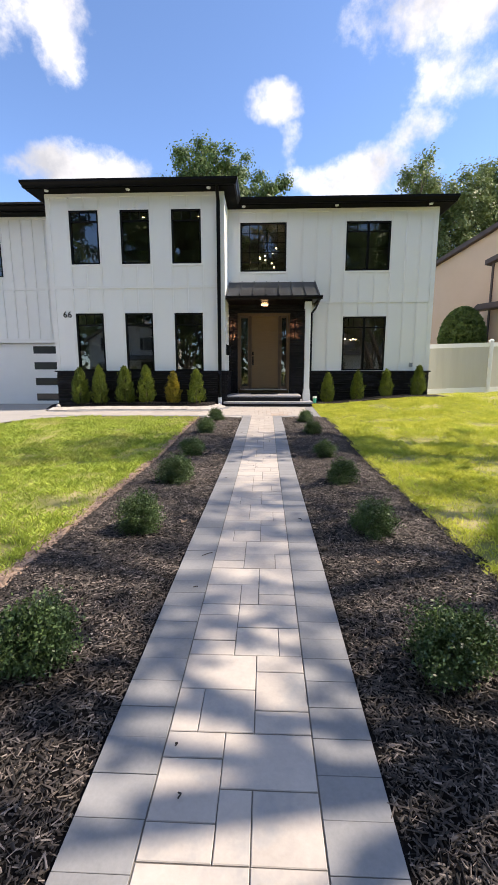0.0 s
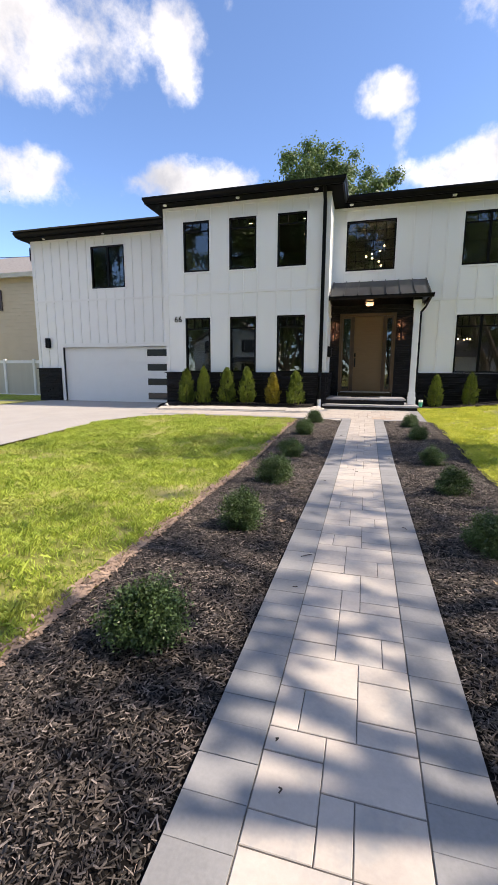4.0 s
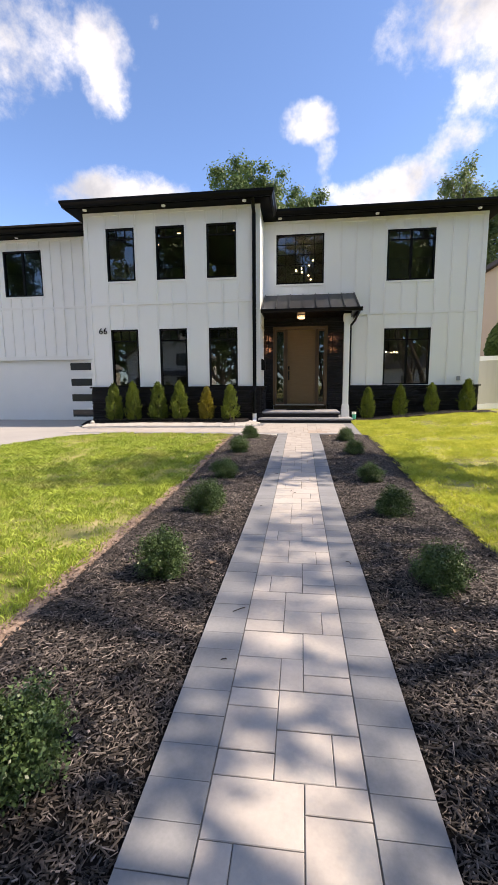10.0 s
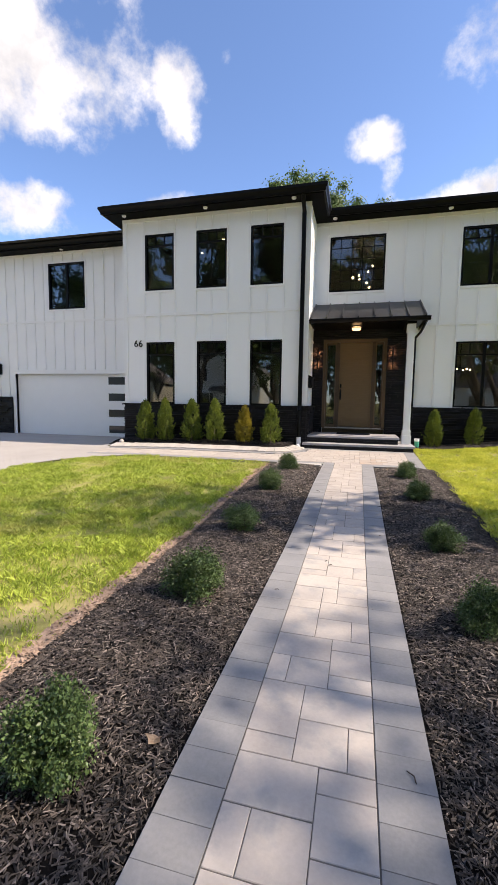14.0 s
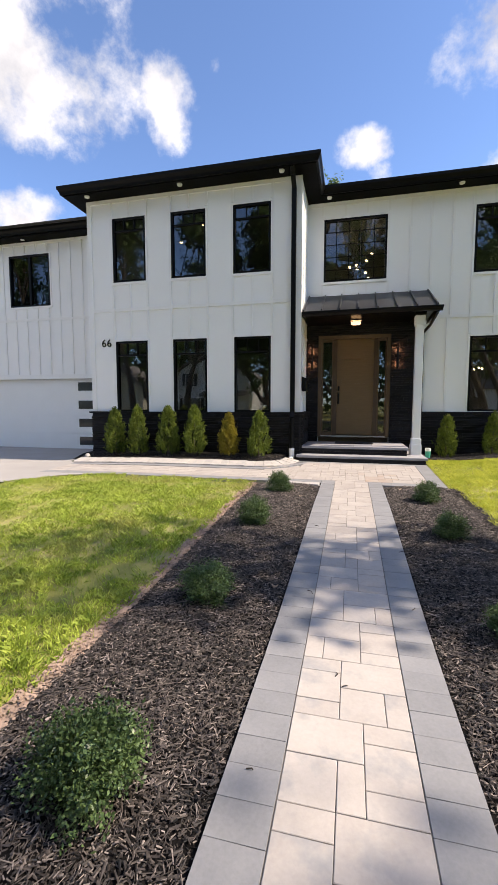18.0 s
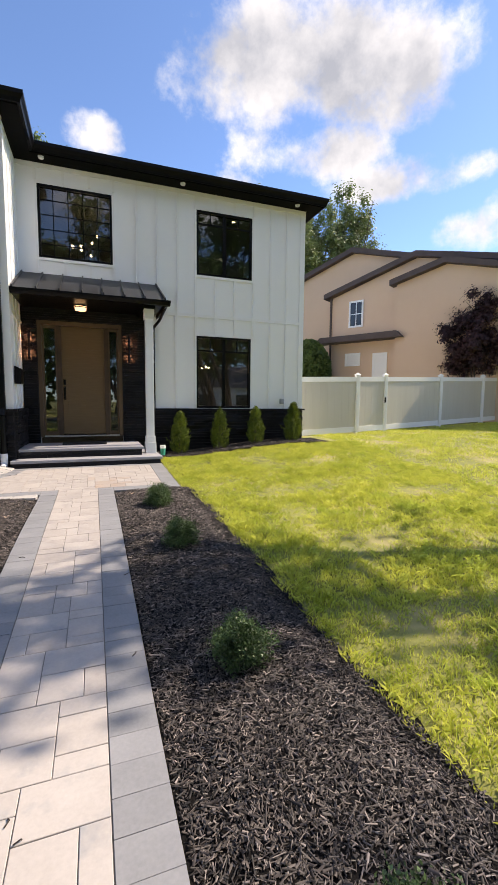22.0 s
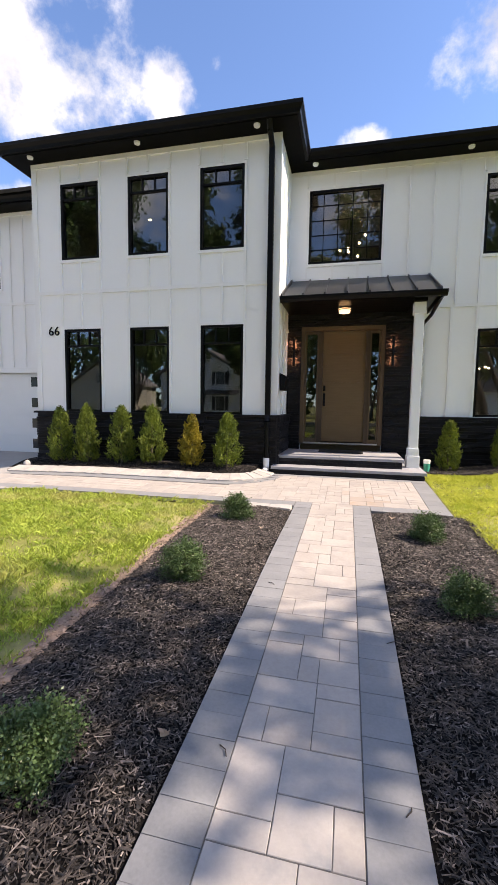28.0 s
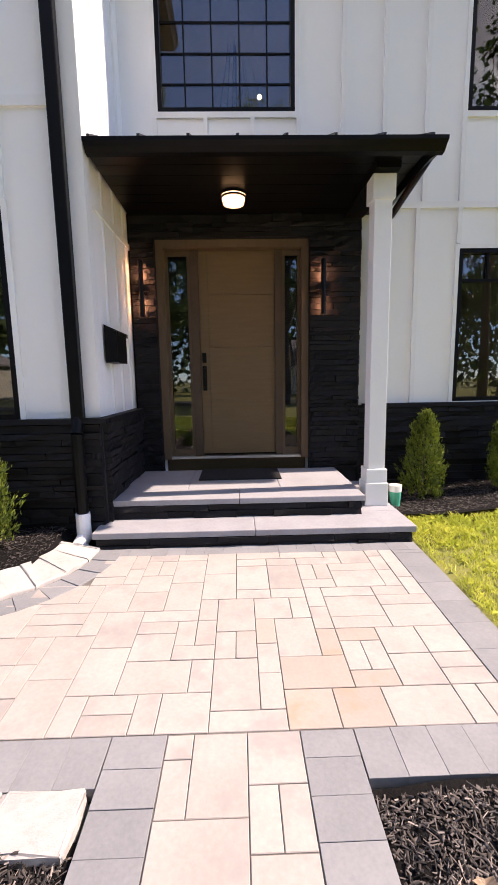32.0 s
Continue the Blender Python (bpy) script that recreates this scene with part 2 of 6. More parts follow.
M_SIDING = surf("white_siding", (0.85, 0.86, 0.855), (0.90, 0.905, 0.90), scale=0.7, fine=25, rough=0.55, bump=0.04, contrast=1.2)
M_TRIM = surf("white_trim", (0.82, 0.825, 0.81), (0.88, 0.88, 0.87), scale=2, fine=30, rough=0.5, bump=0.03, contrast=1)
M_BLACK = surf("black_metal", (0.003, 0.003, 0.0036), (0.007, 0.007, 0.0078), scale=3, fine=80, rough=0.35, bump=0.03, spec=0.14)
M_SOFFIT = surf("dark_soffit", (0.002, 0.002, 0.0022), (0.005, 0.005, 0.0054), spec=0.08, scale=2, fine=30, rough=0.7, bump=0.05, stretch=(1, 8, 1))
M_SEAM = surf("standing_seam_metal", (0.024, 0.025, 0.028), (0.046, 0.047, 0.051), scale=1.5, fine=40, rough=0.42, bump=0.02, metal=0.3)
M_ROOF = surf("dark_shingle", (0.03, 0.03, 0.032), (0.07, 0.068, 0.07), scale=6, fine=60, rough=0.9, bump=0.3)
M_LEDGE = surf("black_ledgestone", (0.003, 0.003, 0.004), (0.015, 0.0145, 0.017), spec=0.25, scale=9, fine=45, rough=0.65, bump=0.5, vary=0.6, contrast=0.8)
M_MORTAR = surf("black_mortar", (0.006, 0.006, 0.007), (0.015, 0.015, 0.016), scale=20, rough=0.9, bump=0.3)
M_GLASS = glass_mat("window_glass", (0.55, 0.57, 0.56), gloss=0.07)
M_OAK = surf("oak_door", (0.115, 0.071, 0.030), (0.185, 0.119, 0.055), scale=2.2, fine=18, rough=0.5, bump=0.08, stretch=(1.2, 1, 14), contrast=0.9)
M_OAKFRAME = surf("oak_frame", (0.085, 0.053, 0.029), (0.145, 0.094, 0.052), scale=2.2, fine=18, rough=0.5, bump=0.08, stretch=(10, 1, 1), contrast=0.9)
M_DARKWOOD = surf("dark_jamb", (0.05, 0.03, 0.017), (0.09, 0.055, 0.03), scale=3, fine=30, rough=0.5, bump=0.05)
M_TREAD = surf("bluestone_tread", (0.27, 0.268, 0.285), (0.38, 0.375, 0.392), scale=2.5, fine=50, rough=0.7, bump=0.12, vary=0.25)
M_PAVER = surf("cream_paver", (0.365, 0.33, 0.302), (0.475, 0.435, 0.40), scale=3.2, fine=45, rough=0.78, bump=0.10, vary=0.35, contrast=0.6, stain=((0.27, 0.278, 0.285), 0.95, 3.8))
M_PAVER_TAN = surf("tan_paver", (0.315, 0.262, 0.222), (0.41, 0.35, 0.305), scale=3.2, fine=55, rough=0.75, bump=0.10, vary=0.4, contrast=0.9, stain=((0.36, 0.25, 0.16), 0.7, 4.0))
M_PAVER_PINK = surf("pink_cream_paver", (0.335, 0.299, 0.27), (0.44, 0.40, 0.365), scale=3.2, fine=45, rough=0.78, bump=0.10, vary=0.4, contrast=0.6, stain=((0.295, 0.27, 0.255), 0.85, 3.4))
M_BORDER = surf("slate_paver", (0.170, 0.174, 0.182), (0.28, 0.28, 0.287), scale=3.0, fine=60, rough=0.72, bump=0.08, vary=0.28, contrast=0.8)
M_JOINT = surf("joint_sand", (0.085, 0.078, 0.07), (0.19, 0.175, 0.16), scale=8, fine=120, rough=0.95, bump=0.3)
M_CONCRETE = surf("pale_driveway", (0.29, 0.275, 0.262), (0.38, 0.36, 0.345), scale=1.2, fine=60, rough=0.85, bump=0.1, contrast=0.8)
M_EDGE = surf("white_tumbled_stone", (0.34, 0.32, 0.30), (0.48, 0.455, 0.43), scale=6, fine=40, rough=0.8, bump=0.3, vary=0.45, stain=((0.50, 0.42, 0.33), 0.45, 6.0))
M_SOIL = surf("mulch_bed", (0.002, 0.0019, 0.0019), (0.014, 0.0125, 0.012), scale=22, fine=110, rough=0.95, bump=1.0, spec=0.12)
M_CHIP = surf("dyed_mulch", (0.002, 0.0019, 0.0018), (0.098, 0.081, 0.072), scale=6, fine=70, rough=0.6, bump=0.25, vary=0.95, island=True, spec=0.4)
# pale slivers: the sun's glints on the shreds, put into the colour
M_SLIVER = surf("glint_bark_sliver", (0.04, 0.032, 0.028), (0.30, 0.252, 0.225), scale=6, fine=70, rough=0.55, bump=0.2, vary=0.9, island=True, spec=0.5)
M_DIRT = surf("clay_edge", (0.17, 0.118, 0.088), (0.46, 0.335, 0.26), scale=9, fine=60, rough=0.95, bump=0.5)
M_GROUND = surf("lawn_soil", (0.11, 0.125, 0.028), (0.31, 0.30, 0.075), scale=1.6, fine=70, rough=0.95, bump=0.5, stain=((0.42, 0.33, 0.20), 0.8, 0.8))
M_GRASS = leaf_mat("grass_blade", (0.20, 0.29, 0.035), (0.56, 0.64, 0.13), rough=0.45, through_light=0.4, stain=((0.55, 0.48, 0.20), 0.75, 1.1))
# east lawn: dried yellow, with bright sunlight also put into the blade colour
M_GRASS_DRY_SUNNY = leaf_mat("sunny_grass_blade", (0.36, 0.42, 0.045), (0.78, 0.77, 0.16), rough=0.45, through_light=0.45, stain=((0.42, 0.52, 0.08), 0.8, 1.3))
M_BOX = leaf_mat("boxwood_leaf", (0.012, 0.034, 0.012), (0.135, 0.205, 0.07), rough=0.38, through_light=0.12)
M_ARB = leaf_mat("arborvitae_leaf", (0.014, 0.036, 0.008), (0.23, 0.29, 0.035), rough=0.55, through_light=0.25)
M_ARBGOLD = leaf_mat("golden_arborvitae_leaf", (0.13, 0.12, 0.015), (0.38, 0.30, 0.03), rough=0.55, through_light=0.25)
M_OAKLEAF = leaf_mat("tree_leaf", (0.042, 0.085, 0.022), (0.15, 0.215, 0.058), rough=0.5, through_light=0.3, vary=0.4)
M_LIGHTLEAF = leaf_mat("silver_maple_leaf", (0.075, 0.115, 0.04), (0.22, 0.275, 0.10), rough=0.5, through_light=0.35, vary=0.4)
M_PLUM = leaf_mat("purple_plum_leaf", (0.018, 0.008, 0.010), (0.065, 0.025, 0.028), rough=0.5, through_light=0.2)
M_BARK = surf("bark", (0.055, 0.042, 0.033), (0.13, 0.105, 0.085), scale=5, fine=30, rough=0.95, bump=0.8, stretch=(1, 1, 0.25))
M_STUCCO = surf("beige_stucco", (0.63, 0.45, 0.315), (0.71, 0.525, 0.38), scale=0.8, fine=60, rough=0.9, bump=0.15, contrast=1.0)
M_BROWN = surf("brown_fascia", (0.055, 0.035, 0.030), (0.09, 0.06, 0.052), scale=3, rough=0.6, bump=0.05)
M_VINYL = surf("white_vinyl", (0.78, 0.78, 0.76), (0.86, 0.86, 0.85), scale=1, rough=0.45, bump=0.02)
M_VTAN = surf("tan_vinyl", (0.50, 0.475, 0.405), (0.56, 0.535, 0.46), scale=0.8, rough=0.5, bump=0.03, stretch=(6, 6, 0.4))
M_INNER = surf("room_wall", (0.42, 0.41, 0.39), (0.52, 0.51, 0.49), scale=1, rough=0.9, bump=0.02)
M_LAMP = glow("warm_lamp", (1.0, 0.60, 0.30), 1.1)
M_SPOT = glow("downlight", (1.0, 0.74, 0.42), 8.0)


# ---- building helpers ----
BASE = {}


def thing(name, at, label, category, group="", kind=""):
    ob = new(name)
    ob.location = at
    ob.empty_display_size = 0.2
    BASE[ob.name] = Vector(at)
    return tagged(ob, label, category, group, kind)


def part(name, bm, material, parent=None, label="", smooth=False, kind=""):
    """Links a bmesh, whose points are in the world, as one mesh under a thing or a part."""
    me = bpy.data.meshes.new(name)
    if smooth:
        for f in bm.faces:
            f.smooth = True
    bm.to_mesh(me)
    bm.free()
    me.materials.append(material)
    ob = new(name, me)
    if parent is not None:
        ob.parent = parent
        base = BASE.get(parent.name, Vector((0, 0, 0)))
        ob.matrix_parent_inverse = Matrix.Translation(-base)
        BASE[ob.name] = Vector((0, 0, 0))
    if label or kind:
        tagged(ob, label, kind=kind)
    return ob


def piece(name, mesh, m, parent):
    """A repeated piece on shared mesh data, at world pose m."""
    ob = bpy.data.objects.new(name, mesh)
    scene.collection.objects.link(ob)
    ob.parent = parent
    ob.matrix_parent_inverse = Matrix.Translation(-BASE.get(parent.name, Vector((0, 0, 0))))
    ob.matrix_basis = m
    return ob


def box(bm, x0, y0, z0, x1, y1, z1, bevel=0.0):
    vs = [bm.verts.new(p) for p in ((x0, y0, z0), (x1, y0, z0), (x1, y1, z0), (x0, y1, z0), (x0, y0, z1), (x1, y0, z1), (x1, y1, z1), (x0, y1, z1))]
    fs = [bm.faces.new([vs[i] for i in q]) for q in ((3, 2, 1, 0), (4, 5, 6, 7), (0, 1, 5, 4), (1, 2, 6, 5), (2, 3, 7, 6), (3, 0, 4, 7))]
    if bevel:
        es = {e for f in fs for e in f.edges}
        bmesh.ops.bevel(bm, geom=list(es), offset=bevel, segments=2, affect="EDGES", profile=0.6)
    return bm


def boxes(*items, bevel=0.0):
    bm = bmesh.new()
    for it in items:
        box(bm, *it, bevel=bevel)
    return bm


def cyl(bm, a, b, r0, r1=None, seg=12, caps=True):
    """A tapered tube from a to b."""
    a, b = Vector(a), Vector(b)
    r1 = r0 if r1 is None else r1
    q = (b - a).to_track_quat("Z", "Y")
    rings = []
    for c, r in ((a, r0), (b, r1)):
        rings.append([bm.verts.new(c + q @ Vector((r * math.cos(k * math.tau / seg), r * math.sin(k * math.tau / seg), 0))) for k in range(seg)])
    for k in range(seg):
        bm.faces.new((rings[0][k], rings[0][(k + 1) % seg], rings[1][(k + 1) % seg], rings[1][k]))
    if caps:
        bm.faces.new(rings[0][::-1]); bm.faces.new(rings[1])
    return bm


def pipe(points, r, seg=10):
    bm = bmesh.new()
    for a, b in zip(points, points[1:]):
        cyl(bm, a, b, r, seg=seg)
    return bm


def prism(bm, pts, lo, hi, axis="z"):
    """Extrudes a closed outline between lo and hi along an axis; pts are the two other coordinates in order."""
    def at(p, h):
        return {"z": (p[0], p[1], h), "y": (p[0], h, p[1]), "x": (h, p[0], p[1])}[axis]
    a = [bm.verts.new(at(p, lo)) for p in pts]
    b = [bm.verts.new(at(p, hi)) for p in pts]
    n = len(pts)
    bm.faces.new(a[::-1]); bm.faces.new(b)
    for i in range(n):
        bm.faces.new((a[i], a[(i + 1) % n], b[(i + 1) % n], b[i]))
    bmesh.ops.recalc_face_normals(bm, faces=bm.faces[:])
    return bm


def holed(bm, u0, u1, z0, z1, y0, y1, holes, turn=False):
    """A wall slab with openings. turn: the wall runs along y, and y0, y1 are its x."""
    us = sorted({u0, u1, *(h[0] for h in holes), *(h[1] for h in holes)})
    zs = sorted({z0, z1, *(h[2] for h in holes), *(h[3] for h in holes)})
    us, zs = [u for u in us if u0 <= u <= u1], [z for z in zs if z0 <= z <= z1]
    def solid(i, j):
        if not (0 <= i < len(us) - 1 and 0 <= j < len(zs) - 1):
            return False
        cu, cz = (us[i] + us[i + 1]) / 2, (zs[j] + zs[j + 1]) / 2
        return not any(h[0] < cu < h[1] and h[2] < cz < h[3] for h in holes)
    def quad(*ps):
        bm.faces.new([bm.verts.new((p[1], p[0], p[2]) if turn else p) for p in ps])
    for i in range(len(us) - 1):
        for j in range(len(zs) - 1):
            if not solid(i, j):
                continue
            a, b, c, d = us[i], us[i + 1], zs[j], zs[j + 1]
            quad((a, y0, c), (b, y0, c), (b, y0, d), (a, y0, d))
            quad((a, y1, c), (a, y1, d), (b, y1, d), (b, y1, c))
            if not solid(i - 1, j): quad((a, y0, c), (a, y0, d), (a, y1, d), (a, y1, c))
            if not solid(i + 1, j): quad((b, y0, c), (b, y1, c), (b, y1, d), (b, y0, d))
            if not solid(i, j - 1): quad((a, y0, c), (a, y1, c), (b, y1, c), (b, y0, c))
            if not solid(i, j + 1): quad((a, y0, d), (b, y0, d), (b, y1, d), (a, y1, d))
    bmesh.ops.remove_doubles(bm, verts=bm.verts[:], dist=0.0005)
    bmesh.ops.recalc_face_normals(bm, faces=bm.faces[:])
    return bm


def smooth(a, b, x):
    k = min(1.0, max(0.0, (x - a) / (b - a)))
    return k * k * (3 - 2 * k)


def ground_z(x, y):
    """Height of the lawn: level near the street, rising to the house and to the east."""
    z = 0.06 + 0.05 * smooth(0, 4, y) + 0.15 * smooth(6.0, 10.0, y) + 0.13 * smooth(10.0, 14.0, y)
    z += 0.25 * smooth(1.7, 5.0, x) * smooth(8.5, 13.8, y) + 0.028 * max(0.0, x - 7.0) * smooth(6, 15, y)
    z -= 0.12 * smooth(-4, -8, x) * smooth(9, 15, y)
    return z


# ---- ground, road, paving ----
WALK_L, WALK_R, WALK_END = -0.522, 0.502, 11.08
BED_L, BED_R = -1.66, 1.66
LAND_R, LAND_TOP = 1.53, 13.17
PATH_LOW, PATH_HIGH = 11.10, 12.28
DRIVE_E = -6.4
YL, YR, YG, YD = 13.455, 14.887, 15.25, 15.01
XL0, XL1, XR1, XG0 = -6.56, -1.20, 5.62, -13.4


def in_paving(x, y):
    if WALK_L - 1.1 < x < WALK_R + 1.1 and -6 < y < WALK_END:
        return True
    if DRIVE_E - 0.2 < x < LAND_R and PATH_LOW < y < 13.3:
        return True
    if x < DRIVE_E and -6 < y < 15.2 and x > -12.6:
        return True
    return (XL0 < x < XR1 and y > 13.2 and y < 30) or (XG0 < x < XL0 + 1 and 15.2 < y < 30)


def sheet(xs, ys, zf, name, material, parent=None, kind="", label=""):
    xs, ys = list(xs), list(ys)
    verts = [(x, y, zf(x, y)) for y in ys for x in xs]
    n = len(xs)
    faces = [(j * n + i, j * n + i + 1, (j + 1) * n + i + 1, (j + 1) * n + i) for j in range(len(ys) - 1) for i in range(n - 1)]
    me = bpy.data.meshes.new(name)
    me.from_pydata(verts, [], faces)
    me.materials.append(material)
    for p in me.polygons:
        p.use_smooth = True
    ob = new(name, me)
    if parent is not None:
        ob.parent = parent
    return tagged(ob, label, kind=kind)


def lay(a, b, step):
    return list(np.linspace(a, b, max(2, int(round((b - a) / step)) + 1)))


gx = sorted(set([-600, -200, -90, -50, -35] + lay(-26, -13, 1.3) + lay(-12.8, -1.9, 0.35) + [BED_L, -1.5, 0, 1.5, BED_R] + lay(1.9, 9, 0.35) + lay(10, 26, 1.3) + [35, 50, 90, 200, 600]))
gy = sorted(set([-600, -200, -80] + lay(-50, -7, 4) + lay(-6, 15.4, 0.3) + lay(16, 40, 1.6) + [60, 100, 200, 600]))
sheet(gx, gy, lambda x, y: ground_z(x, y) - (0.09 if in_paving(x, y) else 0.0) + (0.006 * noise.noise((x * 0.9, y * 0.9, 0)) - 0.008 if abs(x) < 20 else 0),
      "ground", M_GROUND, kind="structure", label="mown lawn ground with worn dry patches")

M_ASPHALT = surf("asphalt", (0.035, 0.035, 0.036), (0.065, 0.064, 0.063), scale=2, fine=120, rough=0.95, bump=0.3)
sheet([-120, -40, 0, 40, 120], [-18, -14.5, -11], lambda x, y: 0.075 + 0.02 * smooth(-18, -14, y), "road", M_ASPHALT, kind="structure", label="grey asphalt residential street")


def poly_slab(name, pts, zf, thick, material, parent=None, label="", kind=""):
    """A slab over an outline, its top following the ground function."""
    bm = bmesh.new()
    top = [bm.verts.new((x, y, zf(x, y))) for x, y in pts]
    low = [bm.verts.new((x, y, zf(x, y) - thick)) for x, y in pts]
    bm.faces.new(top); bm.faces.new(low[::-1])
    for i in range(len(pts)):
        j = (i + 1) % len(pts)
        bm.faces.new((top[j], top[i], low[i], low[j]))
    bmesh.ops.recalc_face_normals(bm, faces=bm.faces[:])
    return part(name, bm, material, parent, label, kind=kind)


def pave_z(x, y):
    """Height of the paving: the walk rises gently to the steps and falls towards the garage."""
    return 0.06 + 0.05 * smooth(0, 4, y) + 0.15 * smooth(6.0, 10.0, y) + 0.13 * smooth(10.0, 14.0, y) - 0.12 * smooth(-4, -8, x) * smooth(9, 15, y) + 0.012


def paving(name, label):
    ob = new(name)
    BASE[ob.name] = Vector((0, 0, 0))
    return tagged(ob, label, "paving", kind="structure")


PAVER_MESH = {}


def paver_mesh(w, d, material, h=0.06):
    key = (round(w, 3), round(d, 3), material.name)
    if key not in PAVER_MESH:
        bm = bmesh.new()
        b = 0.0012 if material.name == "slate_paver" else 0.0025
        ring = lambda e, z: [bm.verts.new((sx * (w / 2 - e), sy * (d / 2 - e), z)) for sx, sy in ((-1, -1), (1, -1), (1, 1), (-1, 1))]
        a, c, t = ring(0, -h), ring(0, -b), ring(b, 0)
        for lo, hi in ((a, c), (c, t)):
            for i in range(4):
                bm.faces.new((lo[i], lo[(i + 1) % 4], hi[(i + 1) % 4], hi[i]))
        bm.faces.new(t)
        me = bpy.data.meshes.new("paver")
        bm.to_mesh(me); bm.free()
        me.materials.append(material)
        PAVER_MESH[key] = me
    return PAVER_MESH[key]


RND = random.Random(5)


def lay_paver(x0, y0, x1, y1, material, parent, gap=0.0036):
    w, d = x1 - x0 - gap, y1 - y0 - gap
    if w < 0.02 or d < 0.02:
        return
    cx, cy = (x0 + x1) / 2, (y0 + y1) / 2
    tilt = math.degrees(math.atan2(pave_z(cx, cy + 0.1) - pave_z(cx, cy - 0.1), 0.2))
    piece("paver", paver_mesh(w, d, material), pose(cx, cy, pave_z(cx, cy) + RND.uniform(-0.0012, 0.0012), tilt + RND.uniform(-0.15, 0.15), RND.uniform(-0.15, 0.15), RND.uniform(-0.15, 0.15)), parent)


def tile_field(x_lines, y0, y1, unit, parent, material, inside=None, seed=1, sizes=((2, 2), (3, 2), (2, 3), (2, 1), (1, 2), (3, 1))):
    """Fills a modular grid with pavers of mixed sizes."""
    rnd = random.Random(seed)
    rows = int(round((y1 - y0) / unit))
    cols = len(x_lines) - 1
    used = [[False] * cols for _ in range(rows)]
    for j in range(rows):
        for i in range(cols):
            if used[j][i]:
                continue
            opts = list(sizes)
            rnd.shuffle(opts)
            for w, d in opts + [(1, 1)]:
                if i + w <= cols and j + d <= rows and not any(used[b][a] for b in range(j, j + d) for a in range(i, i + w)):
                    left = cols - i - w
                    if left == 1 and w != 1 and rnd.random() < 0.5 and (w, d) != (1, 1):
                        continue
                    break
            for b in range(j, j + d):
                for a in range(i, i + w):
                    used[b][a] = True
            x0, x1, ya, yb = x_lines[i], x_lines[i + w], y0 + j * unit, y0 + (j + d) * unit
            m = material((x0 + x1) / 2, (ya + yb) / 2) if callable(material) else material
            if inside is None or inside((x0 + x1) / 2, (ya + yb) / 2):
                lay_paver(x0, ya, x1, yb, m, parent)


# ---- the house ----
house = thing("house", (-2.0, 18.0, 0.35), "two-storey white board-and-batten house with black windows and black stone base", "house")
WIN = []


def window(x0, x1, z0, z1, y, bars, label, deep=0.09):
    """A black framed window in a wall whose face is at y: bars lists (x fraction or None, z fraction or None, from, to)."""
    f = 0.048
    bm = boxes((x0, y - 0.02, z0, x0 + f, y + deep, z1), (x1 - f, y - 0.02, z0, x1, y + deep, z1), (x0 + f, y - 0.02, z1 - f, x1 - f, y + deep, z1), (x0 + f, y - 0.02, z0, x1 - f, y + deep, z0 + f))
    win = part("window", bm, M_BLACK, house, label)
    part("pane", boxes((x0 + f, y + 0.035, z0 + f, x1 - f, y + 0.043, z1 - f)), M_GLASS, win).visible_shadow = False
    for xf, zf, a, b, t in bars:
        w, h = x1 - x0, z1 - z0
        if xf is not None:
            c = x0 + xf * w
            part("muntin", boxes((c - t / 2, y + (0.022 if t < 0.018 else 0.0), z0 + a * h + (f if a == 0 else 0), c + t / 2, y + 0.055, z0 + b * h - (f if b == 1 else 0))), M_BLACK, win)
        else:
            c = z0 + zf * h
            part("muntin", boxes((x0 + a * w + (f if a == 0 else 0), y + (0.024 if t < 0.018 else 0.002), c - t / 2, x0 + b * w - (f if b == 1 else 0), y + 0.053, c + t / 2)), M_BLACK, win)
    trim = boxes((x0 - 0.045, y - 0.028, z0 - 0.06, x1 + 0.045, y, z0), (x0 - 0.045, y - 0.024, z0, x0, y, z1), (x1, y - 0.024, z0, x1 + 0.045, y, z1), (x0 - 0.045, y - 0.026, z1, x1 + 0.045, y, z1 + 0.045))
    part("casing", trim, M_TRIM, win, "white window casing")
    WIN.append((x0, x1, z0, z1))
    return (x0, x1, z0, z1)


TWO = lambda: [(0.5, None, 0, 1, 0.075), (0.25, None, 0.8, 1, 0.02), (0.75, None, 0.8, 1, 0.02), (None, 0.8, 0, 1, 0.035)]
ONE = lambda: [(None, 0.80, 0, 1, 0.035), (0.345, None, 0.8, 1, 0.018), (0.655, None, 0.8, 1, 0.018)]
GRID = lambda: [(k / 5, None, 0, 1, 0.016) for k in range(1, 5)] + [(None, k / 5, 0, 1, 0.016) for k in range(1, 5)]
holes_l, holes_r, holes_g = [], [], []
for x0, x1 in ((-5.885, -4.995), (-4.325, -3.445), (-2.775, -1.885)):
    holes_l.append(window(x0, x1, 4.695, 6.228, YL, ONE(), "tall black-framed upstairs window with dark reflecting glass"))
    holes_l.append(window(x0 + 0.02, x1 + 0.01, 1.488, 3.25, YL, ONE(), "tall black-framed ground-floor window with dark reflecting glass"))
holes_r.append(window(-0.79, 0.735, 4.757, 6.283, YR, GRID(), "square black gridded landing window reflecting sky"))
holes_r.append(window(2.69, 4.135, 4.76, 6.288, YR, TWO(), "double black casement window upstairs reflecting trees"))
holes_r.append(window(2.68, 4.12, 1.499, 3.292, YR, TWO(), "double black casement window on the ground floor"))
holes_g.append(window(-10.62, -9.15, 4.73, 6.30, YG, [(0.5, None, 0, 1, 0.075)], "double black window above the garage"))

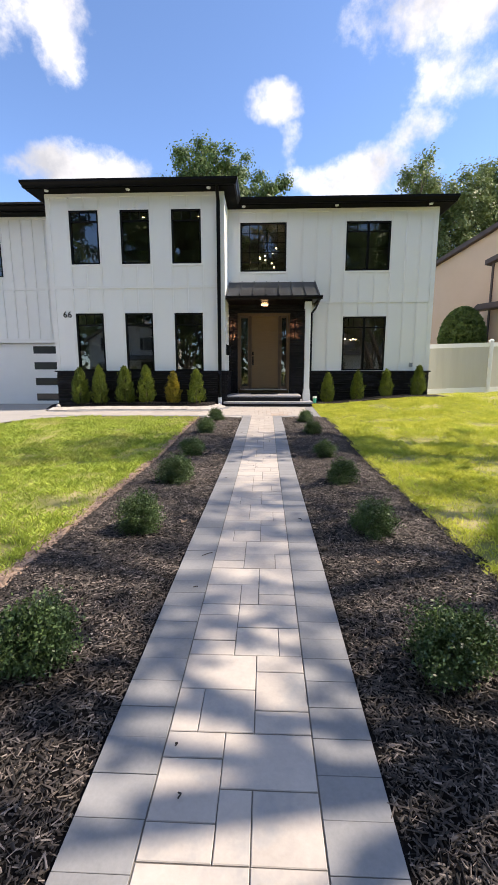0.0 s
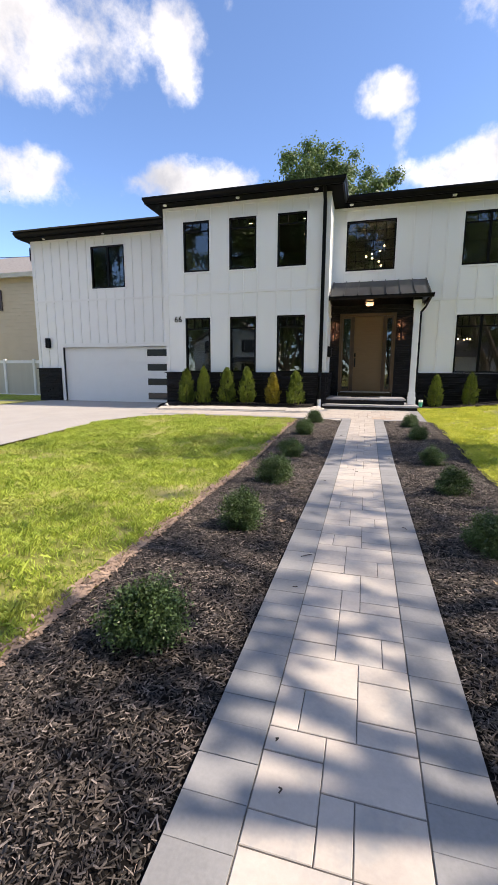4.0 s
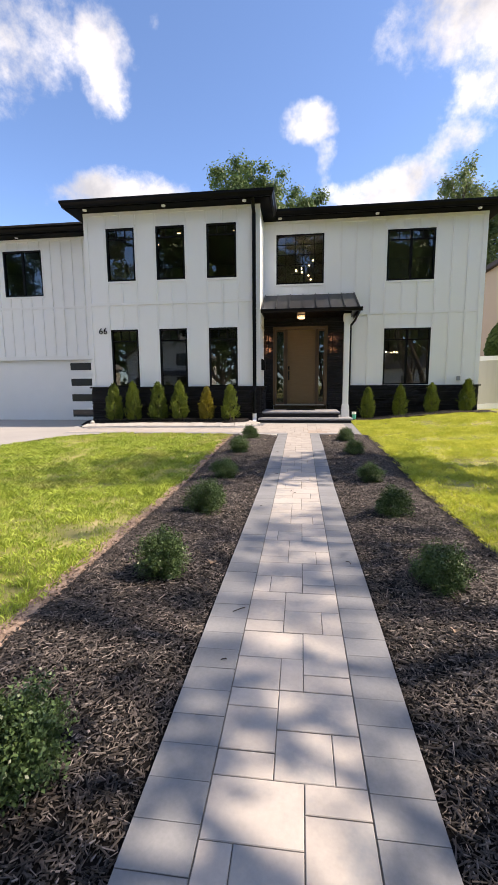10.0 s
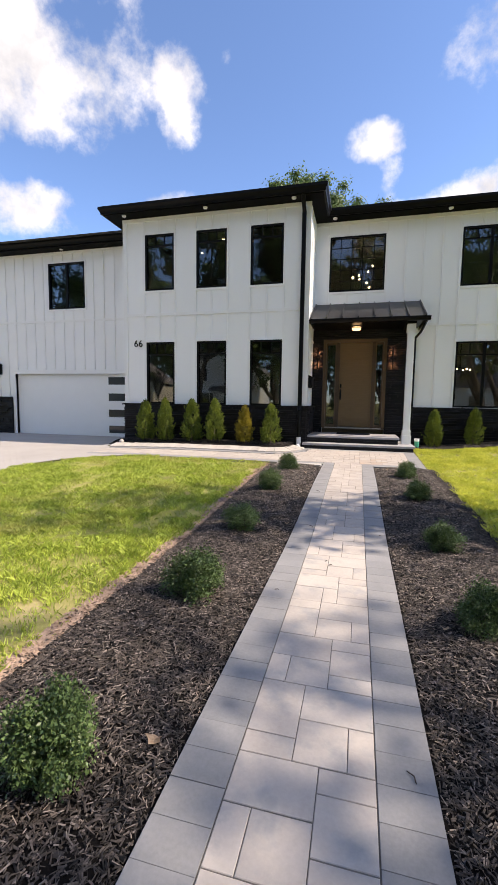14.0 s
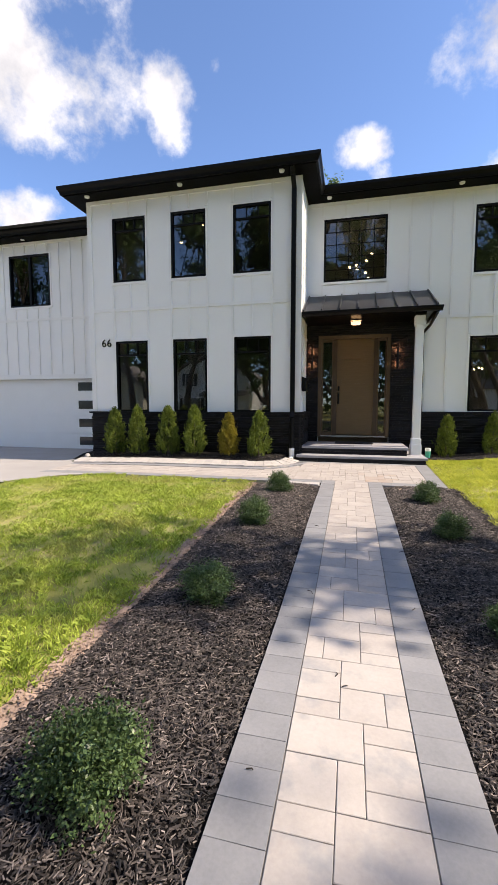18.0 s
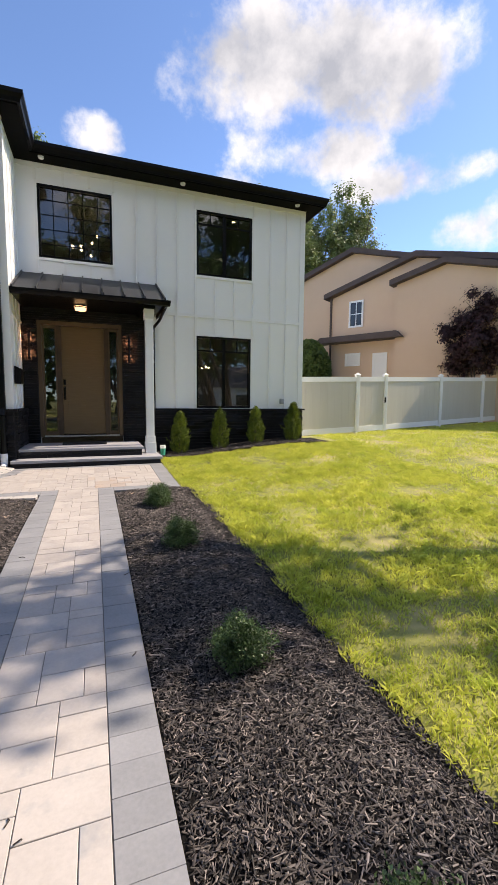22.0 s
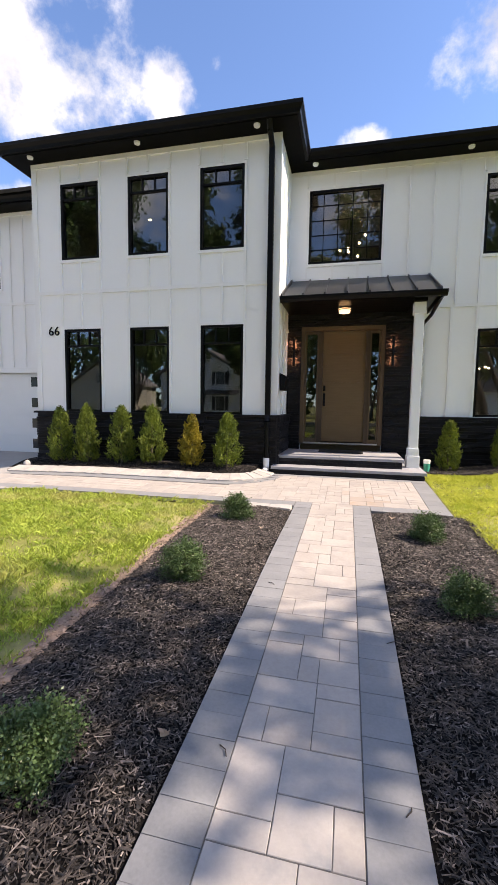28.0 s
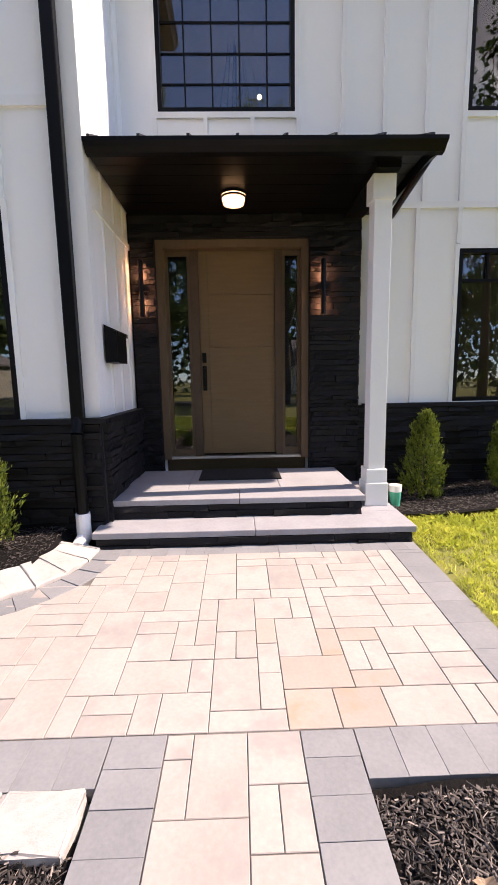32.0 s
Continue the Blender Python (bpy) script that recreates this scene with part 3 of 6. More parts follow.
CAP, TOPZ, LOW = 1.47, 6.70, 0.20
GAR = (-12.18, -7.22, 0.20, 2.47)
part("wall", holed(bmesh.new(), XL0, XL1, LOW, TOPZ, YL, YL + 0.2, holes_l), M_SIDING, house, "white board-and-batten front wall of the projecting wing")
part("wall", holed(bmesh.new(), YL + 0.2, YR + 0.2, LOW, TOPZ, XL1 - 0.2, XL1, [], turn=True), M_SIDING, house, "white return wall beside the porch")
part("wall", holed(bmesh.new(), XL1, XR1, LOW, TOPZ, YR, YR + 0.2, holes_r + [(-0.893, 0.893, LOW, 3.417)]), M_SIDING, house, "white board-and-batten front wall of the main block")
part("wall", holed(bmesh.new(), YR + 0.2, 24.0, LOW, TOPZ, XR1 - 0.2, XR1, [], turn=True), M_SIDING, house)
part("wall", holed(bmesh.new(), XG0, XL0, LOW, TOPZ, YG, YG + 0.2, holes_g + [GAR]), M_SIDING, house, "white board-and-batten garage wall")
part("wall", holed(bmesh.new(), YL + 0.2, YG + 3, LOW, TOPZ, XL0, XL0 + 0.2, [], turn=True), M_SIDING, house)
part("wall", holed(bmesh.new(), YG + 0.2, 24.0, LOW, TOPZ, XG0, XG0 + 0.2, [], turn=True), M_SIDING, house)
part("wall", boxes((XG0, 24.0, LOW, XR1, 24.2, TOPZ)), M_SIDING, house)
# rooms behind the glass
part("upper_floor", boxes((XL0 + 0.21, YL + 0.21, 3.72, XL1 - 0.21, 23.9, 3.95), (XL1 - 0.21, YR + 0.21, 3.72, XR1 - 0.21, 23.9, 3.95), (XG0 + 0.21, YG + 0.21, 3.72, XL0 + 0.2, 23.9, 3.95)), M_INNER, house)
part("ground_floor", boxes((XL0 + 0.21, YL + 0.21, 0.60, XL1 - 0.21, 23.9, 0.80), (XL1 - 0.21, YR + 0.21, 0.60, XR1 - 0.21, 23.9, 0.80)), M_OAK, house)
part("partition", boxes((XL0 + 0.2, 18.6, 0.8, XR1 - 0.2, 18.7, 3.72), (XL0 + 0.2, 19.2, 3.95, XR1 - 0.2, 19.3, 6.68), (1.6, YR + 0.2, 0.8, 1.7, 18.6, 3.72), (1.6, YR + 0.2, 3.95, 1.7, 19.2, 6.68), (-1.5, YR + 0.2, 3.95, -1.4, 19.2, 6.68)), M_INNER, house)
part("room_ceiling", boxes((XG0 + 0.2, YG + 0.2, 6.62, XL0, 23.9, 6.66), (XL0 + 0.2, YL + 0.2, 6.62, XL1 - 0.2, 23.9, 6.66), (XL1 - 0.2, YR + 0.2, 6.62, XR1 - 0.2, 23.9, 6.66)), M_INNER, house)

# trim boards
def board(x0, z0, x1, z1, y, name="trim_board", d=0.022):
    return part(name, boxes((x0, y - d, z0, x1, y, z1)), M_TRIM, house)


def battens(xs, spans, y, w=0.05):
    for x in xs:
        for a, b in spans:
            part("batten", boxes((x - w / 2, y - 0.030, a, x + w / 2, y, b)), M_TRIM, house)


for x0, x1 in ((XL0 - 0.022, XL0 + 0.10), (XL1 - 0.12, XL1 + 0.022)):
    part("corner_board", boxes((x0, YL - 0.024, CAP + 0.03, x1, YL, 6.60)), M_TRIM, house)
part("corner_board", boxes((XL1, YL, CAP + 0.03, XL1 + 0.022, YL + 0.12, 6.60)), M_TRIM, house)
part("corner_board", boxes((XR1 - 0.12, YR - 0.024, CAP + 0.03, XR1 + 0.022, YR, 6.60)), M_TRIM, house)
part("corner_board", boxes((XG0 - 0.02, YG - 0.024, 1.6, XG0 + 0.12, YG, 6.60)), M_TRIM, house)
board(XL0 - 0.024, 6.60, XL1 + 0.024, 6.69, YL, "frieze_board", 0.03)
board(XL1 + 0.024, 6.60, XR1 + 0.024, 6.69, YR, "frieze_board", 0.03)
board(XG0 - 0.02, 6.60, XL0 - 0.03, 6.69, YG, "frieze_board", 0.03)
board(XL0 + 0.10, 3.985, XL1 - 0.12, 4.06, YL, "band_board", 0.028)
board(1.75, 3.74, XR1 - 0.12, 3.81, YR, "band_board", 0.026)
board(XG0 + 0.12, 4.28, XL0 - 0.002, 4.35, YG, "band_board", 0.028)
for x0, x1, a, b in ((-5.885, -4.995, 4.63, 3.295), (-4.325, -3.445, 4.63, 3.295), (-2.775, -1.885, 4.63, 3.295)):
    battens(((x0 + x1) / 2,), ((6.288, 6.60), (4.06, a), (b, 3.985)), YL)
    battens((x0 - 0.022, x1 + 0.022), ((6.288, 6.60), (4.06, 4.63), (3.295, 3.985)), YL)
battens((-0.83, -0.27, 0.26, 0.775), ((6.348, 6.60), (4.42, 4.697)), YR)
battens((1.28, 1.75, 2.23), ((3.81, 6.60),), YR)
battens((2.665, 3.18, 3.67, 4.185), ((6.348, 6.60), (3.81, 4.70), (3.351, 3.74)), YR)
battens((4.66, 5.12), ((3.81, 6.60), (CAP + 0.03, 3.74)), YR)
battens((2.17,), ((CAP + 0.03, 3.74),), YR)
gb = [XG0 + 0.12 + 0.405 * k for k in range(1, 17)]
for x in gb:
    inwin = -10.70 < x < -9.07
    spans = [(6.345, 6.60), (4.35, 4.67)] if inwin else [(4.35, 6.60)]
    spans.append((2.62 if x > -12.35 else 1.63, 4.28))
    battens((x,), spans, YG, 0.04)
# return wall panel strips beside the porch
for y in (YL + 0.46, YL + 0.82, YL + 1.18):
    part("batten", boxes((XL1, y - 0.02, CAP + 0.03, XL1 + 0.018, y + 0.02, 6.6)), M_TRIM, house)
part("band_board", boxes((XL1, YL + 0.12, 3.30, XL1 + 0.02, YR, 3.36)), M_TRIM, house)

# garage door
gd = part("garage_door", boxes((GAR[0], YG + 0.10, GAR[2], GAR[1], YG + 0.15, GAR[3])), M_TRIM, house, "white flush sectional garage door with dark panes")
for k in range(4):
    za = 0.20 + 0.567 * k
    part("door_panel", boxes((GAR[0] + 0.004, YG + 0.085, za + 0.006, GAR[1] - 0.004, YG + 0.10, za + 0.561)), M_TRIM, gd)
    part("pane", boxes((-8.36, YG + 0.078, za + 0.20, -7.40, YG + 0.085, za + 0.46)), surf("smoked_pane", (0.03, 0.033, 0.035), (0.05, 0.054, 0.056), scale=0.5, rough=0.06, bump=0) if k == 0 else bpy.data.materials["smoked_pane"], gd)
part("garage_casing", boxes((GAR[0] - 0.13, YG - 0.03, 0.22, GAR[0], YG + 0.1, GAR[3]), (GAR[1], YG - 0.03, 0.22, GAR[1] + 0.13, YG + 0.1, GAR[3]), (GAR[0] - 0.13, YG - 0.032, GAR[3], GAR[1] + 0.13, YG + 0.1, GAR[3] + 0.14)), M_TRIM, house)

# roof: low hips over deep dark eaves
def eave(name, x0, x1, y0, y1, z0=6.70, z1=6.90):
    bm = boxes((x0 + 0.10, y0 + 0.10, z0, x1 - 0.10, y1, z0 + 0.03))
    return part(name, bm, M_SOFFIT, house)


def gutter(points):
    """A gutter with a stepped face along a line of eave corners."""
    bm = bmesh.new()
    prof = ((0.0, 6.72), (-0.07, 6.72), (-0.085, 6.78), (-0.125, 6.84), (-0.125, 6.905), (0.0, 6.905))
    rows = []
    n = len(points)
    for i, p in enumerate(points):
        p = Vector(p)
        a = (Vector(points[i]) - Vector(points[i - 1])).normalized() if i else None
        b = (Vector(points[i + 1]) - Vector(points[i])).normalized() if i < n - 1 else None
        d = [v for v in (a, b) if v is not None]
        nrm = [Vector((v.y, -v.x)) for v in d]
        m = sum(nrm, Vector((0, 0)))
        m = m / m.dot(nrm[0]) if m.length else nrm[0]
        rows.append([bm.verts.new((p.x - m.x * u, p.y - m.y * u, z)) for u, z in prof])
    for ra, rb in zip(rows, rows[1:]):
        for k in range(len(prof)):
            bm.faces.new((ra[k], ra[(k + 1) % len(prof)], rb[(k + 1) % len(prof)], rb[k]))
    bm.faces.new(rows[0]); bm.faces.new(rows[-1][::-1])
    bmesh.ops.recalc_face_normals(bm, faces=bm.faces[:])
    return part("gutter", bm, M_BLACK, house, "black gutter along the eave")


EL, ER = (XL0 - 0.50, XL1 + 0.44), (XG0 - 0.36, XR1 + 0.46)
eave("soffit", EL[0], EL[1], YL - 0.50, YR + 0.2)
part("soffit", boxes((EL[1] - 0.10, YR - 0.38, 6.70, ER[1] - 0.1, 24.5, 6.73)), M_SOFFIT, house)
part("soffit", boxes((ER[0] + 0.1, YG - 0.45, 6.68, EL[0] + 0.1, 24.5, 6.71)), M_SOFFIT, house)
gutter([(EL[0] + 0.12, 15.6), (EL[0] + 0.12, YL - 0.38), (EL[1] - 0.12, YL - 0.38), (EL[1] - 0.12, YR - 0.34), (ER[1] - 0.12, YR - 0.34), (ER[1] - 0.12, 24.5)])
gutter([(ER[0] + 0.12, 24.5), (ER[0] + 0.12, YG - 0.42), (EL[0] + 0.10, YG - 0.42)])


def hip(name, x0, x1, y0, y1, z, rise):
    bm = bmesh.new()
    d = min(x1 - x0, y1 - y0) / 2
    a = [bm.verts.new(p) for p in ((x0, y0, z), (x1, y0, z), (x1, y1, z), (x0, y1, z))]
    if x1 - x0 > y1 - y0:
        r = [bm.verts.new((x0 + d, (y0 + y1) / 2, z + rise)), bm.verts.new((x1 - d, (y0 + y1) / 2, z + rise))]
        for q in ((a[0], a[1], r[1], r[0]), (a[1], a[2], r[1]), (a[2], a[3], r[0], r[1]), (a[3], a[0], r[0])):
            bm.faces.new(q)
    else:
        r = [bm.verts.new(((x0 + x1) / 2, y0 + d, z + rise)), bm.verts.new(((x0 + x1) / 2, y1 - d, z + rise))]
        for q in ((a[0], a[1], r[0]), (a[1], a[2], r[1], r[0]), (a[2], a[3], r[1]), (a[3], a[0], r[0], r[1])):
            bm.faces.new(q)
    bm.faces.new(a[::-1])
    bmesh.ops.recalc_face_normals(bm, faces=bm.faces[:])
    return part(name, bm, M_ROOF, house)


hip("roof", ER[0] + 0.05, ER[1] - 0.05, YR - 0.36, 24.6, 6.90, 1.0)
hip("roof", EL[0] + 0.05, EL[1] - 0.05, YL - 0.40, 22.0, 6.895, 0.6)
for x, y in ((-6.38, YL - 0.28), (-3.97, YL - 0.28), (-1.60, YL - 0.30), (-0.66, YR - 0.28), (2.31, YR - 0.28), (5.27, YR - 0.28), (-12.6, YG - 0.22), (-9.9, YG - 0.22)):
    bm = bmesh.new()
    cyl(bm, (x, y, 6.665), (x, y, 6.699), 0.055, 0.062, seg=16)
    part("soffit_light", bm, M_TRIM, house, "small white recessed soffit light")

# downspout on the wing corner
ds = part("downspout", boxes((-1.409, YL - 0.11, 1.45, -1.304, YL - 0.03, 6.45), bevel=0.012), M_BLACK, house, "black square downspout with a white boot")
part("downspout_elbow", pipe([(-1.357, YL - 0.38, 6.72), (-1.357, YL - 0.30, 6.6), (-1.357, YL - 0.065, 6.42)], 0.052), M_BLACK, ds)
part("downspout_elbow", pipe([(-1.357, YL - 0.06, 1.5), (-1.357, YL - 0.13, 1.36), (-1.357, YL - 0.13, 0.56)], 0.052), M_BLACK, ds)
part("downspout_boot", pipe([(-1.357, YL - 0.13, 0.66), (-1.357, YL - 0.13, 0.44), (-1.357, YL - 0.30, 0.40)], 0.062, seg=14), M_TRIM, ds, "white plastic downspout boot")

# black stone cladding
ledge_mesh = []
for k in range(6):
    rnd = random.Random(40 + k)
    bm = boxes((-0.5, -0.5, -0.5, 0.5, 0.5, 0.5))
    bmesh.ops.subdivide_edges(bm, edges=[e for e in bm.edges if abs(e.verts[0].co.x - e.verts[1].co.x) > 0.9], cuts=2)
    for v in bm.verts:
        if v.co.y < 0:
            v.co.y += rnd.uniform(-0.28, 0.28)
        v.co.z += rnd.uniform(-0.05, 0.02)
    me = bpy.data.meshes.new("ledge_stone")
    bm.to_mesh(me); bm.free()
    me.materials.append(M_LEDGE)
    ledge_mesh.append(me)


def ledge(parent, u0, u1, z0, z1, face, holes=(), along="x", out=-1, row=0.075, seed=1, long=(0.22, 0.62)):
    rnd = random.Random(seed)
    z = z0
    while z < z1 - 0.01:
        h = min(rnd.uniform(row * 0.7, row * 1.35), z1 - z)
        if z1 - (z + h) < 0.03:
            h = z1 - z
        u = u0
        while u < u1 - 0.01:
            w = min(rnd.uniform(*long), u1 - u)
            if u1 - (u + w) < 0.08:
                w = u1 - u
            cu, cz = u + w / 2, z + h / 2
            clip = [(u, u + w)]
            for a, b, c, d in holes:
                if c < cz < d:
                    clip = [s for x, y in clip for s in ((x, min(y, a)), (max(x, b), y)) if s[1] - s[0] > 0.03]
            for a, b in clip:
                dep = rnd.uniform(0.035, 0.065)
                s = Matrix.Diagonal((b - a - 0.004, dep, h - 0.005, 1))
                if along == "x":
                    m = Matrix.Translation(((a + b) / 2, face + out * dep / 2, cz)) @ s
                else:
                    m = Matrix.Translation((face - out * dep / 2 * -1, (a + b) / 2, cz)) @ pose(0, 0, 0, 0, 0, 90 if out > 0 else -90) @ s
                piece("ledge_stone", rnd.choice(ledge_mesh), m, parent)
            u += w
        z += h


def stone_base(x0, x1, y, z0, z1, label):
    b = part("stone_base", boxes((x0, y - 0.03, z0, x1, y + 0.0, z1)), M_MORTAR, house, label)
    return b


sb_l = stone_base(XL0 - 0.02, XL1 + 0.03, YL, 0.18, CAP, "stacked black ledgestone base")
sb_r = stone_base(1.50, XR1 + 0.03, YR, 0.30, CAP, "stacked black ledgestone base")
sb_d = part("stone_base", holed(bmesh.new(), XL1, 1.50, 0.5, 3.70, YR - 0.03, YR - 0.001, [(-0.893, 0.893, 0.5, 3.417)]), M_MORTAR, house, "stacked black ledgestone wall round the front door")
sb_s = part("stone_base", boxes((XL1, YL, 0.3, XL1 + 0.03, YR - 0.06, CAP)), M_MORTAR, house, "stacked black ledgestone base beside the steps")
sb_g = part("stone_base", boxes((XG0 - 0.03, YG - 0.04, 0.15, GAR[0] - 0.14, YG, 1.60)), M_MORTAR, house, "stacked black ledgestone pier beside the garage")
for x0, x1, y in ((XL0 - 0.08, XL1 + 0.09, YL), (1.56, XR1 + 0.08, YR)):
    part("stone_cap", boxes((x0, y - 0.10, CAP - 0.025, x1, y - 0.0, CAP + 0.02)), M_LEDGE, house)
part("stone_cap", boxes((XL1, YL, CAP - 0.025, XL1 + 0.10, YR - 0.07, CAP + 0.02)), M_LEDGE, house)
part("stone_cap", boxes((XG0 - 0.08, YG - 0.11, 1.60, GAR[0] - 0.135, YG, 1.635)), M_LEDGE, house)

# ---- front door ----
door = part("front_door", boxes((-0.415, YD - 0.012, 0.885, 0.50, YD + 0.04, 3.33)), M_OAK, house, "pale oak entry door with horizontal panels and dark side jambs")
for a, b in ((0.889, 1.55), (1.556, 2.20), (2.206, 2.82), (2.826, 3.326)):
    part("door_panel", boxes((-0.30, YD - 0.022, a, 0.495, YD - 0.012, b)), M_OAK, door)
part("door_stile", boxes((-0.411, YD - 0.022, 0.889, -0.306, YD - 0.012, 3.326)), M_OAK, door)
for bx in ((-0.892, YD - 0.15, 0.84, -0.81, YD + 0.08, 3.416), (0.81, YD - 0.15, 0.84, 0.892, YD + 0.08, 3.416), (-0.81, YD - 0.15, 3.33, 0.81, YD + 0.08, 3.416)):
    part("jamb", boxes(bx), M_OAKFRAME, door, "oak door jamb")
for bx in ((-0.515, YD - 0.055, 0.86, -0.415, YD + 0.06, 3.33), (0.50, YD - 0.055, 0.86, 0.59, YD + 0.06, 3.33)):
    part("mullion", boxes(bx), M_DARKWOOD, door, "dark brown post between door and sidelight")
for x0, x1 in ((-0.81, -0.515), (0.59, 0.81)):
    part("sidelight_frame", boxes((x0, YD - 0.02, 0.86, x0 + 0.035, YD + 0.04, 3.33), (x1 - 0.035, YD - 0.02, 0.86, x1, YD + 0.04, 3.33), (x0 + 0.035, YD - 0.02, 0.86, x1 - 0.035, YD + 0.04, 0.95), (x0 + 0.035, YD - 0.02, 3.27, x1 - 0.035, YD + 0.04, 3.33)), M_OAKFRAME, door)
    part("sidelight_pane", boxes((x0 + 0.035, YD + 0.005, 0.95, x1 - 0.035, YD + 0.013, 3.27)), M_GLASS, door).visible_shadow = False
part("threshold", boxes((-0.81, YD - 0.09, 0.83, 0.81, YD + 0.06, 0.86)), surf("aluminium_sill", (0.45, 0.45, 0.44), (0.55, 0.55, 0.54), rough=0.4, metal=0.7, bump=0.02), door)
hd = boxes((-0.395, YD - 0.035, 2.02, -0.345, YD - 0.022, 2.14), (-0.395, YD - 0.035, 1.68, -0.345, YD - 0.022, 1.98), bevel=0.004)
part("door_handle", hd, M_BLACK, door, "black deadbolt plate and lever handle")
part("door_handle", pipe([(-0.37, YD - 0.03, 1.96), (-0.37, YD - 0.085, 1.94), (-0.37, YD - 0.09, 1.74), (-0.37, YD - 0.03, 1.70)], 0.011), M_BLACK, door)

# ---- porch canopy ----
M_CEIL = surf("gloss_black_boards", (0.003, 0.0028, 0.0028), (0.007, 0.0065, 0.0065), scale=3, fine=40, rough=0.3, bump=0.04, stretch=(1, 8, 1), spec=0.12)
porch = thing("porch_canopy", (0.25, 14.1, 0.59), "black standing-seam porch canopy on a white square column", "porch")
PX0, PX1, PYF = XL1 + 0.03, 1.80, 13.50
def slab_roof():
    bm = bmesh.new()
    pts = ((PYF, 3.76), (YR - 0.001, 4.42), (YR - 0.001, 4.38), (PYF, 3.72))
    return prism(bm, pts, PX0, 1.72, "x")
part("canopy_roof", slab_roof(), M_SEAM, porch)
for k in range(8):
    x = PX0 + 0.03 + k * (1.70 - PX0 - 0.03) / 7
    part("seam", prism(bmesh.new(), ((PYF - 0.03, 3.745), (YR - 0.003, 4.418), (YR - 0.003, 4.455), (PYF - 0.03, 3.80)), x - 0.012, x + 0.012, "x"), M_SEAM, porch)
part("canopy_gutter", prism(bmesh.new(), ((PYF - 0.10, 3.745), (PYF + 0.02, 3.745), (PYF + 0.02, 3.645), (PYF - 0.03, 3.655), (PYF - 0.06, 3.69), (PYF - 0.10, 3.715)), PX0, PX1, "x"), M_BLACK, porch)
part("canopy_gutter", prism(bmesh.new(), ((1.70, 3.74), (PX1, 3.74), (PX1 - 0.03, 3.66), (1.70, 3.62)), PYF + 0.02, YR - 0.0, "y"), M_BLACK, porch)
part("canopy_side", prism(bmesh.new(), ((PYF + 0.02, 3.72), (YR - 0.004, 4.37), (YR - 0.004, 3.72)), 1.66, 1.70, "x"), M_BLACK, porch)
for k in range(7):
    a, b = PYF + 0.02 + k * 0.195, PYF + 0.02 + (k + 1) * 0.195 - 0.006
    part("ceiling_board", boxes((PX0, a, 3.675, 1.66, min(b, YR - 0.005), 3.695)), M_CEIL, porch)
part("beam", boxes((1.29, 13.66, 3.62, 1.51, YR - 0.08, 3.675)), M_SOFFIT, porch)
col = part("column", boxes((1.318, 13.778, 0.53, 1.483, 13.943, 3.62), bevel=0.006), M_TRIM, porch, "white square porch column")
part("column_base", boxes((1.285, 13.745, 0.528, 1.516, 13.976, 0.76), (1.298, 13.758, 0.76, 1.503, 13.963, 0.90), bevel=0.008), M_TRIM, col)
part("column_capital", boxes((1.295, 13.755, 3.41, 1.506, 13.966, 3.62), bevel=0.008), M_TRIM, col)
part("canopy_downspout", pipe([(1.74, 13.62, 3.68), (1.70, 14.40, 3.50), (1.62, YR - 0.06, 3.40), (1.62, YR - 0.06, 0.75)], 0.034), M_BLACK, porch)

# ---- steps ----
steps = thing("front_steps", (0.16, 14.0, 0.36), "two broad grey bluestone steps with black stone risers", "steps")
part("step_core", boxes((-1.20, 13.20, 0.20, 1.50, YR - 0.04, 0.476), (-1.20, 13.56, 0.476, 1.17, YR - 0.04, 0.656)), M_MORTAR, steps)
def tread(x0, y0, x1, y1, z):
    bm = boxes((x0 + 0.002, y0, z - 0.055, x1 - 0.002, y1, z), bevel=0.007)
    return part("tread", bm, M_TREAD, steps)
for a, b in ((-1.235, 0.16), (0.16, 1.56)):
    tread(a, 13.15, b, 13.60, 0.528)
tread(1.19, 13.60, 1.56, YR - 0.07, 0.528)
for a, b in ((-1.215, 0.03), (0.03, 1.215)):
    tread(a, 13.51, b, 13.88, 0.708)
for a, b in ((-1.215, -0.5), (-0.5, 0.45), (0.45, 1.215)):
    tread(a, 13.88, b, YR - 0.07, 0.708)
mat_ob = thing("doormat", (-0.02, 14.62, 0.708), "plain black doormat on the top step", "doormat")
part("mat", boxes((-0.42, 14.24, 0.708, 0.50, 14.78, 0.724), bevel=0.006), surf("coir_black", (0.006, 0.006, 0.006), (0.02, 0.02, 0.02), scale=40, fine=200, rough=1, bump=1), mat_ob)


# ---- walk, landing, path and driveway ----
STRIP = [-0.288 + 0.1122 * k for k in range(6)]
walkway = paving("pavement_walk", "straight walk of cream pavers with slate-grey borders")


def follow(name, x0, x1, y0, y1, drop, material, parent):
    """A strip under the pavers, following the paving height."""
    bm = bmesh.new()
    ys = lay(y0, y1, 0.4)
    xs = lay(x0, x1, 0.8)
    grid = [[bm.verts.new((x, y, pave_z(x, y) - drop)) for x in xs] for y in ys]
    for j in range(len(ys) - 1):
        for i in range(len(xs) - 1):
            bm.faces.new((grid[j][i], grid[j][i + 1], grid[j + 1][i + 1], grid[j + 1][i]))
    return part(name, bm, material, parent)


follow("joint_bed", WALK_L, WALK_R, -5.5, WALK_END + 0.1, 0.006, M_JOINT, walkway)
